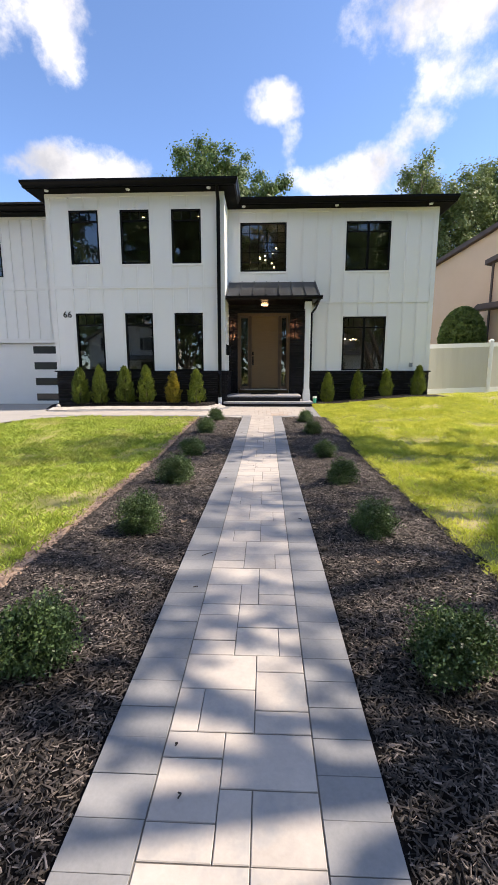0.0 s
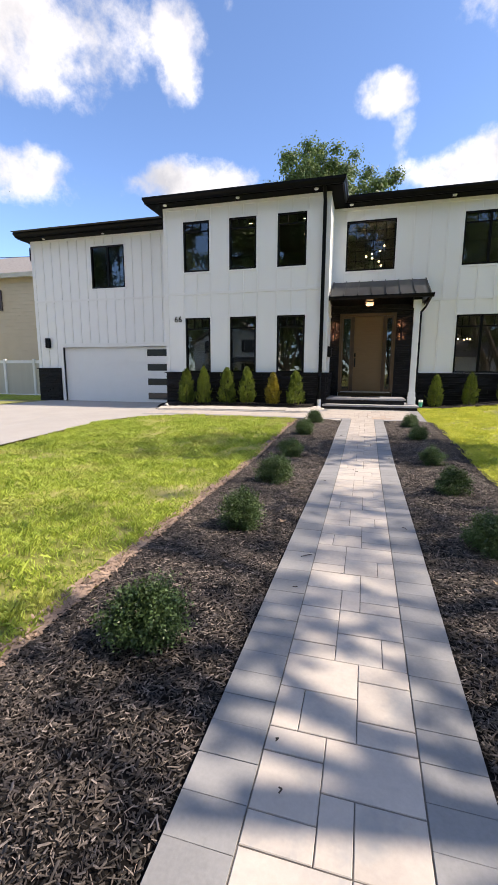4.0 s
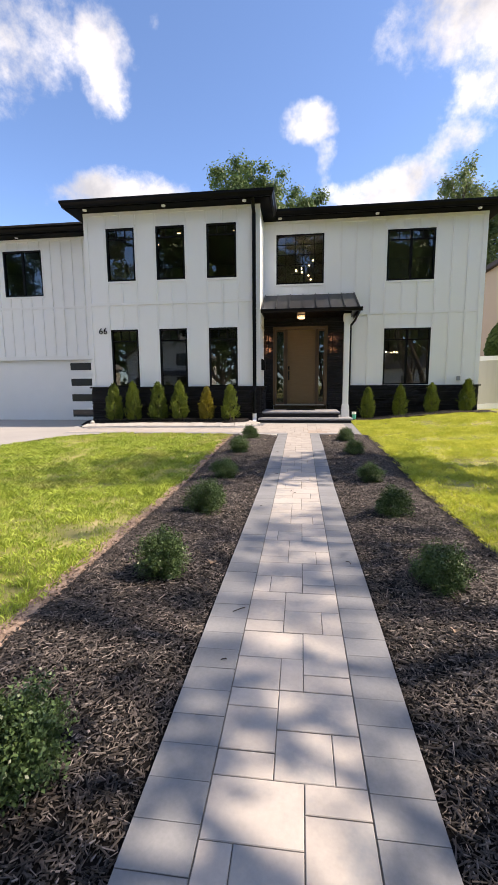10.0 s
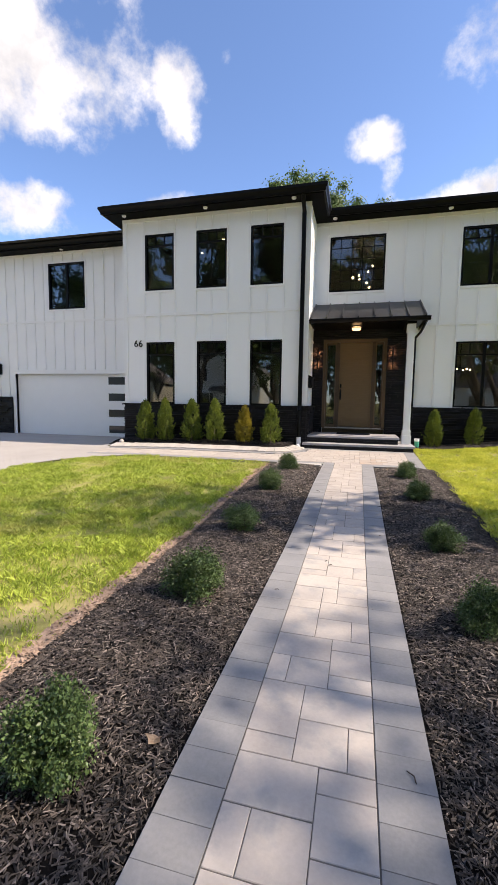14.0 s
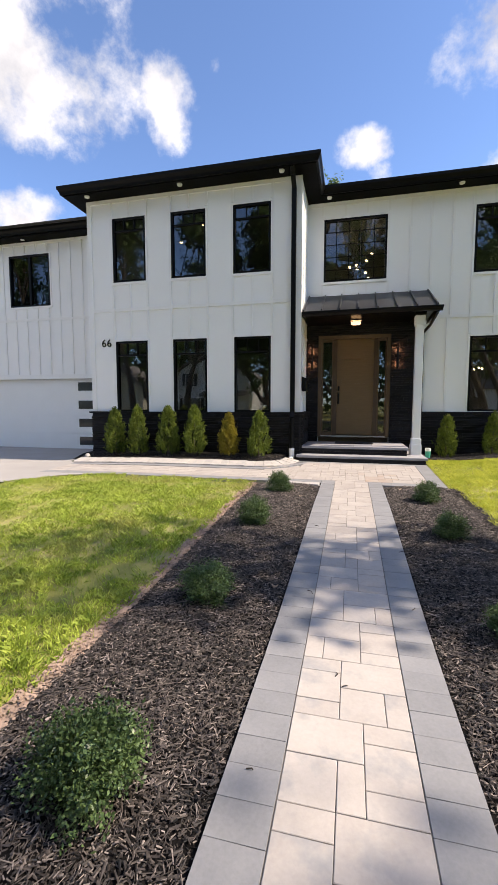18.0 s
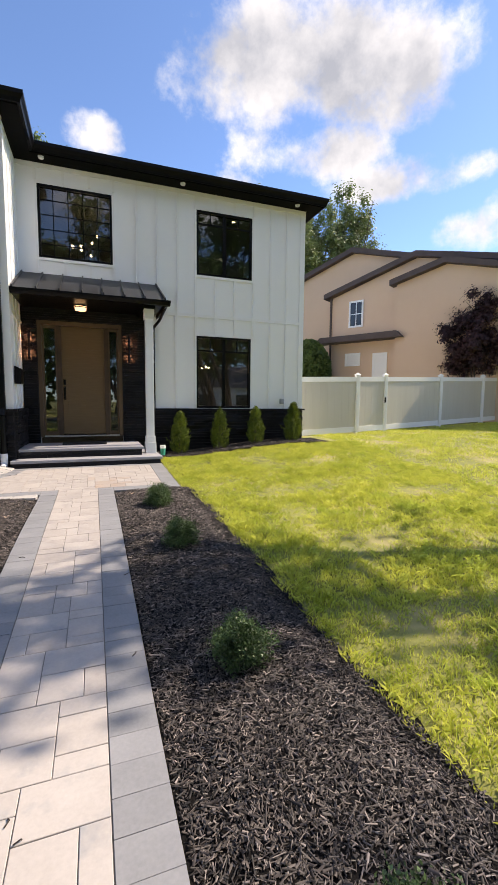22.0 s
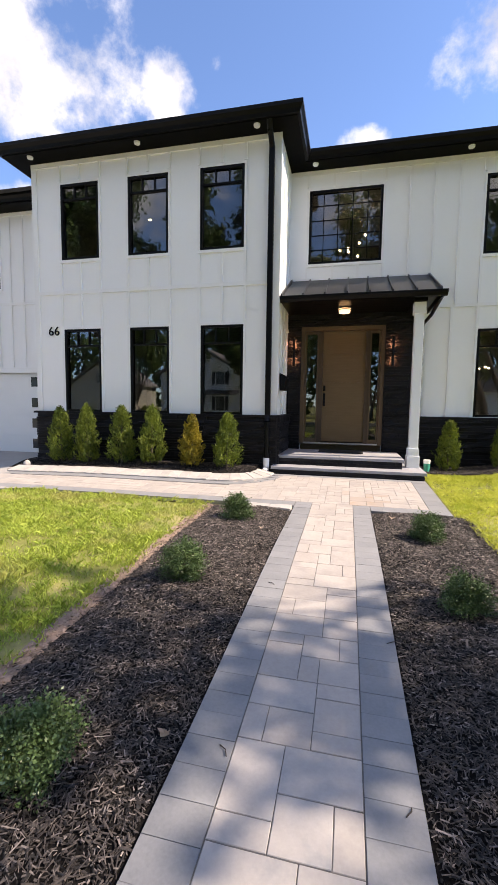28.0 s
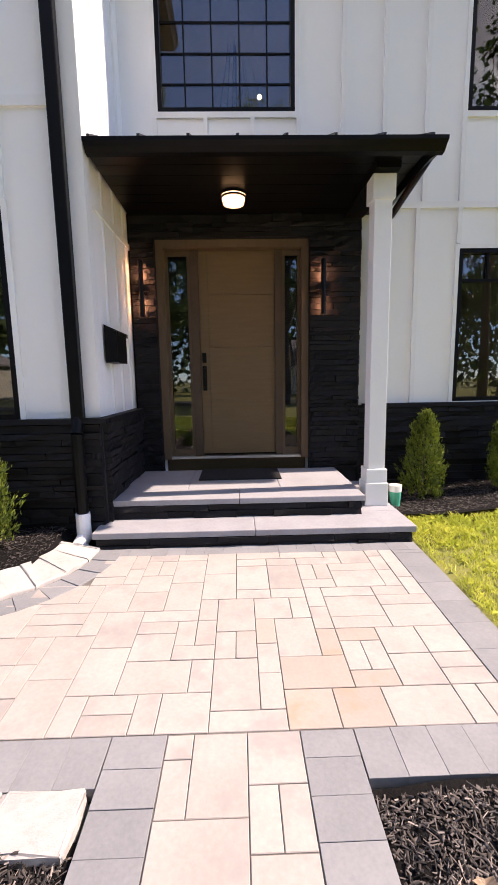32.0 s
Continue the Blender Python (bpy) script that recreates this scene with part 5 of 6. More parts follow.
BEDS = [(BED_L + 0.04, WALK_L - 0.015, -0.6, 10.88, 1.0), (WALK_R + 0.015, BED_R - 0.02, -0.6, 11.02, 1.0)]
chips("bark_mulch", BEDS + [(BED_L - 0.05, BED_L + 0.12, -0.6, 10.88, 0.35)], bed_z, 6400, 4, "black shredded bark mulch", size=(0.024, 0.0058))
chips("bark_mulch", BEDS, lambda x, y: bed_z(x, y) + 0.004, 2100, 14, "pale slivers of bark, coloured as sun glints on the dark mulch", size=(0.019, 0.0036), material=M_SLIVER)
chips("bark_mulch", [(XL0 + 0.1, -1.5, 12.60, YL - 0.06, 1.0)], found_z_l, 2200, 5, "dark shredded bark mulch before the wing")
chips("bark_mulch", [(1.62, XR1 + 0.3, 13.8, YR - 0.06, 1.0)], found_z_r, 2000, 6, "dark shredded bark mulch before the main block")

over = lambda x, y: max(ground_z(x, y) + 0.006, bed_z(x, y) + 0.004)
chips("bark_mulch", [(BED_R - 0.12, BED_R + 0.015, -0.5, 11.0, 1.0), (BED_L + 0.03, BED_L + 0.10, -0.5, 10.88, 0.4)], over, 5500, 12, "dark bark mulch spilling against the cut lawn edge")
chips("clay_crumbs", [(BED_L - 0.09, BED_L + 0.06, -0.5, 10.88, 1.0)], lambda x, y: max(ground_z(x, y) + 0.004, bed_z(x, y)) + 0.003, 2400, 9, "crumbs of bare pinkish clay along the lawn edge", size=(0.016, 0.014), material=M_DIRT)

# ---- lawn ----
def lawn(name, x0, x1, y0, y1, per, seed, label, keep, height=0.040, width=0.0030, material=None):
    rng = np.random.default_rng(seed)
    n = int((x1 - x0) * (y1 - y0) * per)
    p = np.stack([rng.uniform(x0, x1, n), rng.uniform(y0, y1, n)], axis=1)
    tuft = np.array([noise.noise((a * 1.3, b * 1.3, 1.0)) for a, b in p])
    clump = np.array([noise.noise((a * 8.0, b * 8.0, 5.0)) for a, b in p])
    ok = np.array([keep(a, b) for a, b in p]) & (rng.uniform(size=n) < 0.95 + 1.1 * np.minimum(tuft, 0) + 0.9 * np.minimum(clump, 0))
    p, tuft, clump = p[ok], tuft[ok], clump[ok]
    n = len(p)
    z = np.array([ground_z(a, b) for a, b in p]) - 0.004
    h = height * rng.uniform(0.5, 1.35, n) * np.clip(1.0 + 0.7 * tuft + 0.9 * clump, 0.25, 2.0)
    a = rng.uniform(0, math.tau, n)
    side = np.stack([np.cos(a), np.sin(a), np.zeros(n)], axis=1)
    lean = np.stack([-np.sin(a), np.cos(a), np.zeros(n)], axis=1) * rng.normal(0, 0.55, size=(n, 1)) + rng.normal(0, 0.25, size=(n, 3)) * np.array([1, 1, 0])
    w = width * rng.uniform(0.7, 1.3, size=(n, 1))
    b = np.concatenate([p, z[:, None]], axis=1)
    up = np.array([0, 0, 1.0])
    mid = b + up * (h * 0.6)[:, None] + lean * (h * 0.35)[:, None]
    tip = b + up * (h * 0.95)[:, None] + lean * (h * 1.1)[:, None]
    v = np.stack([b - side * w, b + side * w, mid + side * w * 0.9, tip], axis=1)
    return tagged(new(name, mesh_from(name, v, 4, material or M_GRASS)), label, "grass", kind="stuff")


def west_lawn(x, y):
    if x > -1.69 - 0.07 * noise.noise((y * 1.1, 4, -1)) - 0.06 * noise.noise((y * 5.1, x * 9, -1)) - 0.11 * noise.noise((x * 55, y * 55, -1)) or y > PATH_LOW - 0.06:
        return False
    if noise.noise((x * 1.5, y * 1.5, 9.0)) - 0.5 * max(0.0, -2.1 - x) > 0.2 and noise.noise((x * 70, y * 70, 2.0)) < 0.18:
        return False
    if y > 8.0 and x < -4.8:
        return y < 11.05 - max(0.0, (-4.9 - x)) ** 1.6 * 0.95
    return x > -6.42


def east_lawn(x, y):
    if x < BED_R - 0.03 + 0.03 * noise.noise((y * 4.1, 1, 1)) and y < WALK_END:
        return False
    if x < LAND_R + 0.03 or (y > 13.72 and x < XR1 + 0.38):
        return False
    return y < 16.0 + 0.15 * (x - 6)


lawn("lawn_grass", -6.45, BED_L, -0.5, 11.1, 5200, 1, "mown green lawn with worn dry patches", west_lawn)
lawn("lawn_grass", LAND_R, 6.5, 1.0, 14.0, 4600, 2, "sunlit yellow-green mown lawn", east_lawn, material=M_GRASS_DRY_SUNNY)
lawn("lawn_grass", 6.5, 17.0, 7.0, 17.5, 850, 3, "sunlit yellow-green mown lawn by the fence", east_lawn, width=0.008, material=M_GRASS_DRY_SUNNY)
lawn("lawn_grass", -20.0, -13.4, 13.5, 18.0, 300, 7, "narrow strip of lawn by the garage", lambda x, y: y > 15.0 + 0.1 * (x + 13.4), width=0.014)


# ---- trees ----
def tree(name, at, height, spread, trunk_r, material, seed, label, leaves=14000, leaf=0.16, low=0.35, gaps=0.3, clump=0.11, squash=0.75, fill=0):
    """A tapered trunk that forks into limbs and twigs, with leaves in clumps about the twig ends."""
    rng = np.random.default_rng(seed)
    rnd = random.Random(seed)
    ob = thing(name, at, label, "tree")
    base = Vector(at)
    bm = bmesh.new()
    ends = []

    def limb(p, d, length, r, depth):
        q = p
        steps = 3
        for s in range(steps):
            d = (d + Vector((rnd.gauss(0, 0.13), rnd.gauss(0, 0.13), rnd.gauss(0.05, 0.06)))).normalized()
            nq = q + d * (length / steps)
            cyl(bm, q, nq, r * (1 - 0.22 * s), r * (1 - 0.22 * (s + 1)), seg=8 if depth == 0 else 5, caps=False)
            q = nq
            if depth >= 1 and s > 0:
                ends.append(q)
        r *= 0.36 if depth == 0 else 0.4
        if depth < 3:
            for k in range(rnd.choice((3, 4)) if depth else 6):
                a = rnd.uniform(0, math.tau)
                tilt = rnd.uniform(0.35, 0.95)
                side = Vector((math.cos(a), math.sin(a), 0))
                nd_ = (d * math.cos(tilt) + side * math.sin(tilt)).normalized()
                limb(q - d * rnd.uniform(0, length * 0.25), nd_, length * rnd.uniform(0.5, 0.75) if depth else spread * rnd.uniform(0.55, 0.85), r * rnd.uniform(0.9, 1.3), depth + 1)
        else:
            ends.append(q)

    trunk_h = height * low
    limb(base - Vector((0, 0, 0.2)), Vector((0, 0, 1)), trunk_h, trunk_r, 0)
    e = np.array([tuple(v) for v in ends])
    c0 = np.array(at) + np.array([0, 0, trunk_h])
    rel = e - c0
    top = max(rel[:, 2].max(), 0.1)
    wide = np.percentile(np.hypot(rel[:, 0], rel[:, 1]), 96)
    fxy, fz = spread / wide, (height - trunk_h) / top
    e = c0 + rel * np.array([fxy, fxy, fz])
    for v in bm.verts:
        k = smooth(-0.5, 0.5, v.co.z - c0[2])
        v.co.x += (v.co.x - c0[0]) * (fxy - 1) * k
        v.co.y += (v.co.y - c0[1]) * (fxy - 1) * k
        if v.co.z > c0[2]:
            v.co.z = c0[2] + (v.co.z - c0[2]) * fz
    part("trunk", bm, M_BARK, ob, smooth=True)
    keep = rng.uniform(size=len(e)) > gaps
    e = e[keep]
    if fill:
        u = unit(rng.normal(size=(fill, 3)))
        half = np.array([spread, spread, (height - trunk_h) * 0.5])
        lump = 1 + 0.07 * np.sin(u[:, :1] * 5 + seed) + 0.10 * np.sin(u[:, 1:2] * 6 + u[:, 2:] * 4 + seed)
        e = np.concatenate([e[rng.uniform(size=len(e)) < 0.25], c0 + np.array([0, 0, half[2]]) + u * half * lump * rng.uniform(0.45, 0.92, size=(fill, 1))])
    idx = rng.integers(0, len(e), leaves)
    cl = np.clip(rng.normal(size=(leaves, 3)), -1.3, 1.3) * (spread * clump) * rng.uniform(0.4, 1.4, size=(leaves, 1))
    cl[:, 2] *= squash
    c = e[idx] + cl
    out = unit(unit(cl) + unit(c - c0 - np.array([0, 0, height * 0.15])) * 0.5 + np.array([0, 0, 0.35]) + rng.normal(size=(leaves, 3)) * 0.45)
    along_ = unit(np.cross(out, rng.normal(size=(leaves, 3))))
    across = np.cross(out, along_)
    L = leaf * rng.uniform(0.6, 1.35, size=(leaves, 1))
    q = np.stack([c - along_ * L * 0.5, c + across * L * 0.31, c + along_ * L * 0.5, c - across * L * 0.31], axis=1)
    me = mesh_from("crown", q, 4, material)
    o = new("crown", me)
    o.parent = ob
    o.matrix_parent_inverse = Matrix.Translation(-base)
    return ob


g = lambda x, y: ground_z(x, y)
tree("street_tree", (9.3, 6.9, g(10, 5)), 18.5, 2.6, 0.24, M_OAKLEAF, 31, "tall slender shade tree on the lawn", 1250, 0.20, low=0.62, gaps=0.5)
tree("street_tree", (7.8, 2.3, g(8, 3)), 10.8, 2.1, 0.18, M_OAKLEAF, 35, "young leafy shade tree on the lawn", 420, 0.18, low=0.64, gaps=0.25, clump=0.16)
tree("street_tree", (8.0, 6.45, g(8, 5)), 12.0, 2.4, 0.18, M_OAKLEAF, 36, "young leafy shade tree on the lawn", 1700, 0.18, low=0.6, gaps=0.25, clump=0.16)
tree("street_tree", (9.7, 4.7, g(11, 1)), 16.5, 2.6, 0.26, M_OAKLEAF, 32, "tall leafy shade tree on the lawn", 330, 0.20, low=0.78, gaps=0.45)
tree("street_tree", (14.1, 6.3, g(15, 6)), 16.5, 2.6, 0.24, M_OAKLEAF, 33, "tall leafy shade tree on the lawn", 1100, 0.20, low=0.6, gaps=0.45)
tree("street_tree", (8.4, -3.5, g(9, -3)), 15, 4.0, 0.30, M_OAKLEAF, 34, "tall leafy shade tree by the street", 7000, 0.20, low=0.45, gaps=0.3)
tree("oak_tree", (-5.0, 43.0, 0.4), 22.0, 6.3, 0.40, M_OAKLEAF, 41, "dense green oak behind the house", 64000, 0.24, low=0.4, gaps=0.0, clump=0.075, fill=210)
tree("silver_maple", (16.4, 44.0, 0.6), 20.6, 4.6, 0.40, M_LIGHTLEAF, 42, "tall silver-green maple behind the neighbouring house", 42000, 0.27, low=0.3, gaps=0.05, clump=0.10, squash=1.3, fill=120)
tree("silver_maple", (25.2, 46.0, 0.6), 23.6, 5.0, 0.40, M_LIGHTLEAF, 43, "tall silver-green maple behind the neighbouring house", 48000, 0.27, low=0.3, gaps=0.05, clump=0.10, squash=1.3, fill=140)
tree("shade_tree", (-25.5, 15.5, 0.2), 17, 6.2, 0.26, M_LIGHTLEAF, 45, "sparse tree with long thin branches next door", 5500, 0.15, low=0.36, gaps=0.2)
tree("plum_tree", (16.2, 18.6, 0.9), 5.4, 1.6, 0.10, M_PLUM, 46, "purple-leaved plum tree behind the fence", 34000, 0.11, low=0.28, gaps=0.0, clump=0.13, fill=90)
STREET = ((-13, -9.5, 21, 4.6), (-5, -11, 21, 4.6), (3.5, -10.5, 19.5, 4.4), (11.5, -10, 20, 4.6), (-0.5, -13, 21, 5.0), (-18.8, -11, 25, 5.6), (-28, -14, 24, 5.6), (-35, -12, 24, 5.6),
          (-9, -24, 17, 5), (3, -30, 17, 5.5), (13, -24, 16, 5.5), (-27, -30, 19, 6), (24, -28, 18, 6), (-2, -40, 22, 7), (-16, -45, 22, 7))
for i, (x, y, h, s) in enumerate(STREET):
    near = y > -15
    tree("street_tree", (x, y, 0.06), h, s, 0.35, M_OAKLEAF, 60 + i, "leafy street tree across the road", 12500 if near else 7000, 0.34 if near else 0.5, low=0.3 if near else 0.12, gaps=0.2 if near else 0.1, clump=0.10)


# ---- clipped hedge beside the neighbouring house ----
def hedge(at, r, h, seed):
    rng = np.random.default_rng(seed)
    ob = thing("hedge", at, "tall clipped dome of dark green hedge", "hedge")
    bm = bmesh.new()
    cyl(bm, at, (at[0], at[1], at[2] + h * 0.6), 0.12, 0.05, seg=8)
    part("trunk", bm, M_BARK, ob)
    n = 14000
    a, z = rng.uniform(0, math.tau, n), rng.uniform(0, 1, n)
    pr = np.where(z < 0.6, 1.0, np.sqrt(np.clip(1 - ((z - 0.6) / 0.4) ** 2, 0, 1))) * r * rng.uniform(0.82, 1.03, n)
    c = np.stack([at[0] + np.cos(a) * pr, at[1] + np.sin(a) * pr, at[2] + z * h], axis=1)
    o = new("foliage", mesh_from("foliage", leaf_quads(c, 0.2, rng, None, wide=0.7), 4, M_OAKLEAF))
    o.parent = ob
    o.matrix_parent_inverse = Matrix.Translation(-Vector(at))


hedge((10.9, 24.4, 0.7), 1.15, 4.2, 5)


# ---- far woods behind the houses across the road ----
def woods(x0, x1, y, seed, n=21000):
    rng = np.random.default_rng(seed)
    x = rng.uniform(x0, x1, n)
    crest = np.array([16.0 + 4.5 * noise.noise((a * 0.09, seed, 0)) + 2.5 * noise.noise((a * 0.35, seed, 3)) for a in x])
    z = crest * rng.uniform(0, 1, n) ** 0.75
    c = np.stack([x, y + rng.normal(0, 1.6, n), z], axis=1)
    return tagged(new("far_woods", mesh_from("far_woods", leaf_quads(c, 1.1, rng, None, wide=0.8), 4, M_OAKLEAF)), "dense green belt of distant trees", "trees", kind="stuff")


woods(-110, 110, -52, 3)


# ---- fence ----
fence = thing("fence", (9.7, 16.45, 0.66), "tan vinyl privacy fence with white posts, rails and a gate", "fence")
FPOST = [(5.72, 15.95), (8.35, 16.2), (9.62, 16.42), (12.55, 16.95), (15.3, 17.5), (18.6, 18.2), (22.0, 18.9)]


def fence_z(x):
    return 0.58 + 0.034 * (x - 6.0)


for i, (x, y) in enumerate(FPOST):
    z = fence_z(x)
    bm = boxes((x - 0.065, y - 0.065, z - 0.1, x + 0.065, y + 0.065, z + 1.90), bevel=0.008)
    p = part("post", bm, M_VINYL, fence)
    cap = bmesh.new()
    top = cap.verts.new((x, y, z + 1.985))
    ring = [cap.verts.new((x + sx * 0.08, y + sy * 0.08, z + 1.92)) for sx, sy in ((-1, -1), (1, -1), (1, 1), (-1, 1))]
    low = [cap.verts.new((v.co.x, v.co.y, z + 1.90)) for v in ring]
    for k in range(4):
        cap.faces.new((ring[k], ring[(k + 1) % 4], top)); cap.faces.new((low[k], low[(k + 1) % 4], ring[(k + 1) % 4], ring[k]))
    cap.faces.new(low[::-1])
    part("post_cap", cap, M_VINYL, p)


def fence_panel(a, b, parent, gate=False):
    (xa, ya), (xb, yb) = a, b
    d = Vector((xb - xa, yb - ya)); L = d.length; d.normalize()
    xa, ya, xb, yb = xa + d.x * 0.07, ya + d.y * 0.07, xb - d.x * 0.07, yb - d.y * 0.07
    nrm = Vector((d.y, -d.x))

    def strip(z0, z1, t, material, name, label=""):
        bm = bmesh.new()
        vs = []
        for (x, y) in ((xa, ya), (xb, yb)):
            zb = fence_z(x)
            for s in (1, -1):
                for zz in (z0, z1):
                    vs.append(bm.verts.new((x + nrm.x * s * t, y + nrm.y * s * t, zb + zz)))
        a0, a1, a2, a3, b0, b1, b2, b3 = vs
        for q in ((a0, a1, b1, b0), (a2, b2, b3, a3), (a1, a3, b3, b1), (a0, b0, b2, a2), (a0, a2, a3, a1), (b0, b1, b3, b2)):
            bm.faces.new(q)
        bmesh.ops.recalc_face_normals(bm, faces=bm.faces[:])
        return part(name, bm, material, parent, label)

    strip(0.05, 0.23, 0.03, M_VINYL, "rail")
    strip(1.70, 1.85, 0.03, M_VINYL, "rail")
    n = max(3, int(L / 0.28))
    keep = (xa, ya, xb, yb)
    for k in range(n):
        xa, ya = keep[0] + (keep[2] - keep[0]) * k / n + d.x * 0.001, keep[1] + (keep[3] - keep[1]) * k / n + d.y * 0.001
        xb, yb = keep[0] + (keep[2] - keep[0]) * (k + 1) / n - d.x * 0.001, keep[1] + (keep[3] - keep[1]) * (k + 1) / n - d.y * 0.001
        strip(0.22, 1.71, 0.011, M_VTAN, "plank")


for i, (a, b) in enumerate(zip(FPOST, FPOST[1:])):
    fence_panel(a, b, fence)
part("gate_latch", boxes((9.56, 16.31, fence_z(9.6) + 0.98, 9.60, 16.36, fence_z(9.6) + 1.16), bevel=0.006), M_BLACK, fence, "black gate latch")

# ---- neighbouring stucco house ----
nb = new("neighbour_house")
nb.location, nb.rotation_euler = (12.6, 25.4, 0.6), (0, 0, math.atan2(-0.873, 0.488))
BASE[nb.name] = Vector((0, 0, 0))
tagged(nb, "beige stucco house with stepped gables and brown fascia", "house")
NB_WIN = ((1.38, 2.02, 5.15, 6.35, True), (1.22, 1.92, 3.12, 3.62, False), (2.80, 3.40, 2.45, 3.55, False), (-1.35, -0.45, 1.9, 3.4, True))


def gable(pts, y0, y1, name="wall"):
    return part(name, prism(bmesh.new(), pts, y0, y1, "y"), M_STUCCO, nb)


def fascia(a, b, y0, y1, t=0.26):
    (xa, za), (xb, zb) = a, b
    bm = prism(bmesh.new(), ((xa, za), (xb, zb), (xb, zb - t), (xa, za - t)), y0, y1, "y")
    return part("fascia", bm, M_BROWN, nb, "brown roof edge")


gable(((-9.0, -0.6), (12.0, -0.6), (12.0, 6.0), (1.2, 9.15), (-9.0, 6.1)), 0.55, 6.0)
gable(((0.28, -0.6), (12, -0.6), (12, 6.4), (4.8, 8.0), (0.28, 6.75)), 0.0, 0.56)
gable(((4.04, -0.6), (12, -0.6), (12, 5.9), (6.3, 7.3), (4.04, 6.75)), -0.5, 0.01)
fascia((-9.3, 6.25), (1.2, 9.35), 0.25, 6.2); fascia((1.2, 9.35), (12.4, 6.0), 0.25, 6.2)
fascia((-0.1, 6.95), (4.8, 8.25), -0.35, 0.3); fascia((4.8, 8.25), (12.4, 6.4), -0.35, 0.3)
fascia((3.8, 6.95), (6.3, 7.55), -0.85, -0.3); fascia((6.3, 7.55), (12.4, 5.8), -0.85, -0.3)
part("lower_roof", prism(bmesh.new(), ((-0.35, 4.25), (4.5, 4.25), (4.2, 4.55), (0.0, 4.55)), -0.85, -0.0, "y"), M_BROWN, nb, "brown shingled lower roof")
for bx in ((0.18, -0.12, 4.55, 0.27, -0.02, 6.8), (0.18, -0.12, -0.5, 0.27, -0.02, 4.25), (3.92, -0.12, 4.55, 4.01, -0.02, 6.8)):
    part("downspout", boxes(bx), M_BROWN, nb)
for a, b, c, d, dark in NB_WIN:
    yy = -0.0 if a > 0 else 0.55
    w = part("window", boxes((a - 0.09, yy - 0.05, c - 0.09, a, yy, d + 0.09), (b, yy - 0.05, c - 0.09, b + 0.09, yy, d + 0.09), (a, yy - 0.05, d, b, yy, d + 0.09), (a, yy - 0.05, c - 0.09, b, yy, c)), M_TRIM, nb, "window with a pale surround")
    part("pane", boxes((a, yy - 0.02, c, b, yy - 0.012, d)), bpy.data.materials["smoked_pane"] if dark else M_VINYL, w)
    if dark:
        part("muntin", boxes(((a + b) / 2 - 0.02, yy - 0.03, c, (a + b) / 2 + 0.02, yy - 0.02, d), (a, yy - 0.028, c + (d - c) * 0.5 - 0.02, b, yy - 0.0205, c + (d - c) * 0.5 + 0.02)), M_TRIM, w)

# ---- house on the garage side ----
M_LAP = surf("cream_lap_siding", (0.55, 0.46, 0.33), (0.63, 0.54, 0.40), scale=1, rough=0.6, bump=0.03)
M_REDBRICK = surf("pink_brick", (0.36, 0.17, 0.12), (0.47, 0.25, 0.18), scale=4, rough=0.9, bump=0.3, vary=0.5)
nl = thing("neighbour_house", (-24.0, 22.0, 0.1), "cream lap-sided house with a brick corner and grey shingle roof", "house")
part("wall", boxes((-23.2, 21.0, 0.0, -16.0, 28.0, 6.95)), M_LAP, nl)
for k in range(34):
    z = 0.1 + k * 0.2
    part("siding_board", prism(bmesh.new(), ((20.965, z), (21.0, z), (21.0, z + 0.2), (20.99, z + 0.2)), -23.2, -16.0, "x"), M_LAP, nl)
bc = part("brick_corner", boxes((-24.0, 20.95, 0.0, -23.2, 28.0, 6.6)), M_MORTAR, nl, "pink brick corner pier")
for k in range(22):
    for j in range(2):
        part("brick", boxes((-23.99 + j * 0.4, 20.92, 0.05 + k * 0.3, -23.61 + j * 0.4, 20.95, 0.33 + k * 0.3)), M_REDBRICK, bc)
part("roof", prism(bmesh.new(), ((20.6, 6.95), (24.6, 9.0), (28.5, 6.95)), -24.5, -15.6, "x"), surf("grey_shingle", (0.16, 0.15, 0.15), (0.26, 0.25, 0.25), scale=8, fine=40, rough=0.95, bump=0.4), nl, "grey asphalt shingle roof")
part("fascia", boxes((-24.5, 20.5, 6.72, -15.6, 20.62, 6.97)), M_VTAN, nl)
part("porch_wing", boxes((-28.5, 21.6, 0.0, -24.0, 27.0, 5.6)), surf("dark_red_brick", (0.10, 0.045, 0.035), (0.16, 0.08, 0.06), scale=6, rough=0.9, bump=0.4), nl)
part("wing_roof", prism(bmesh.new(), ((21.3, 5.6), (24.3, 7.9), (27.4, 5.6)), -28.8, -23.95, "x"), bpy.data.materials["grey_shingle"], nl)
w = part("window", boxes((-22.3, 20.9, 5.0, -22.2, 20.96, 6.15), (-20.85, 20.9, 5.0, -20.75, 20.96, 6.15), (-22.2, 20.9, 6.05, -20.85, 20.96, 6.15), (-22.2, 20.9, 5.0, -20.85, 20.96, 5.1), (-21.56, 20.9, 5.1, -21.48, 20.96, 6.05)), M_BROWN, nl, "brown-framed double window")
part("pane", boxes((-22.2, 20.93, 5.1, -20.85, 20.94, 6.05)), bpy.data.materials["smoked_pane"], w)
lf = thing("side_fence", (-19.0, 18.4, 0.15), "tan vinyl fence panel with white rails", "fence")
part("panel", boxes((-20.1, 18.36, 0.3, -15.0, 18.40, 1.95)), M_VTAN, lf)
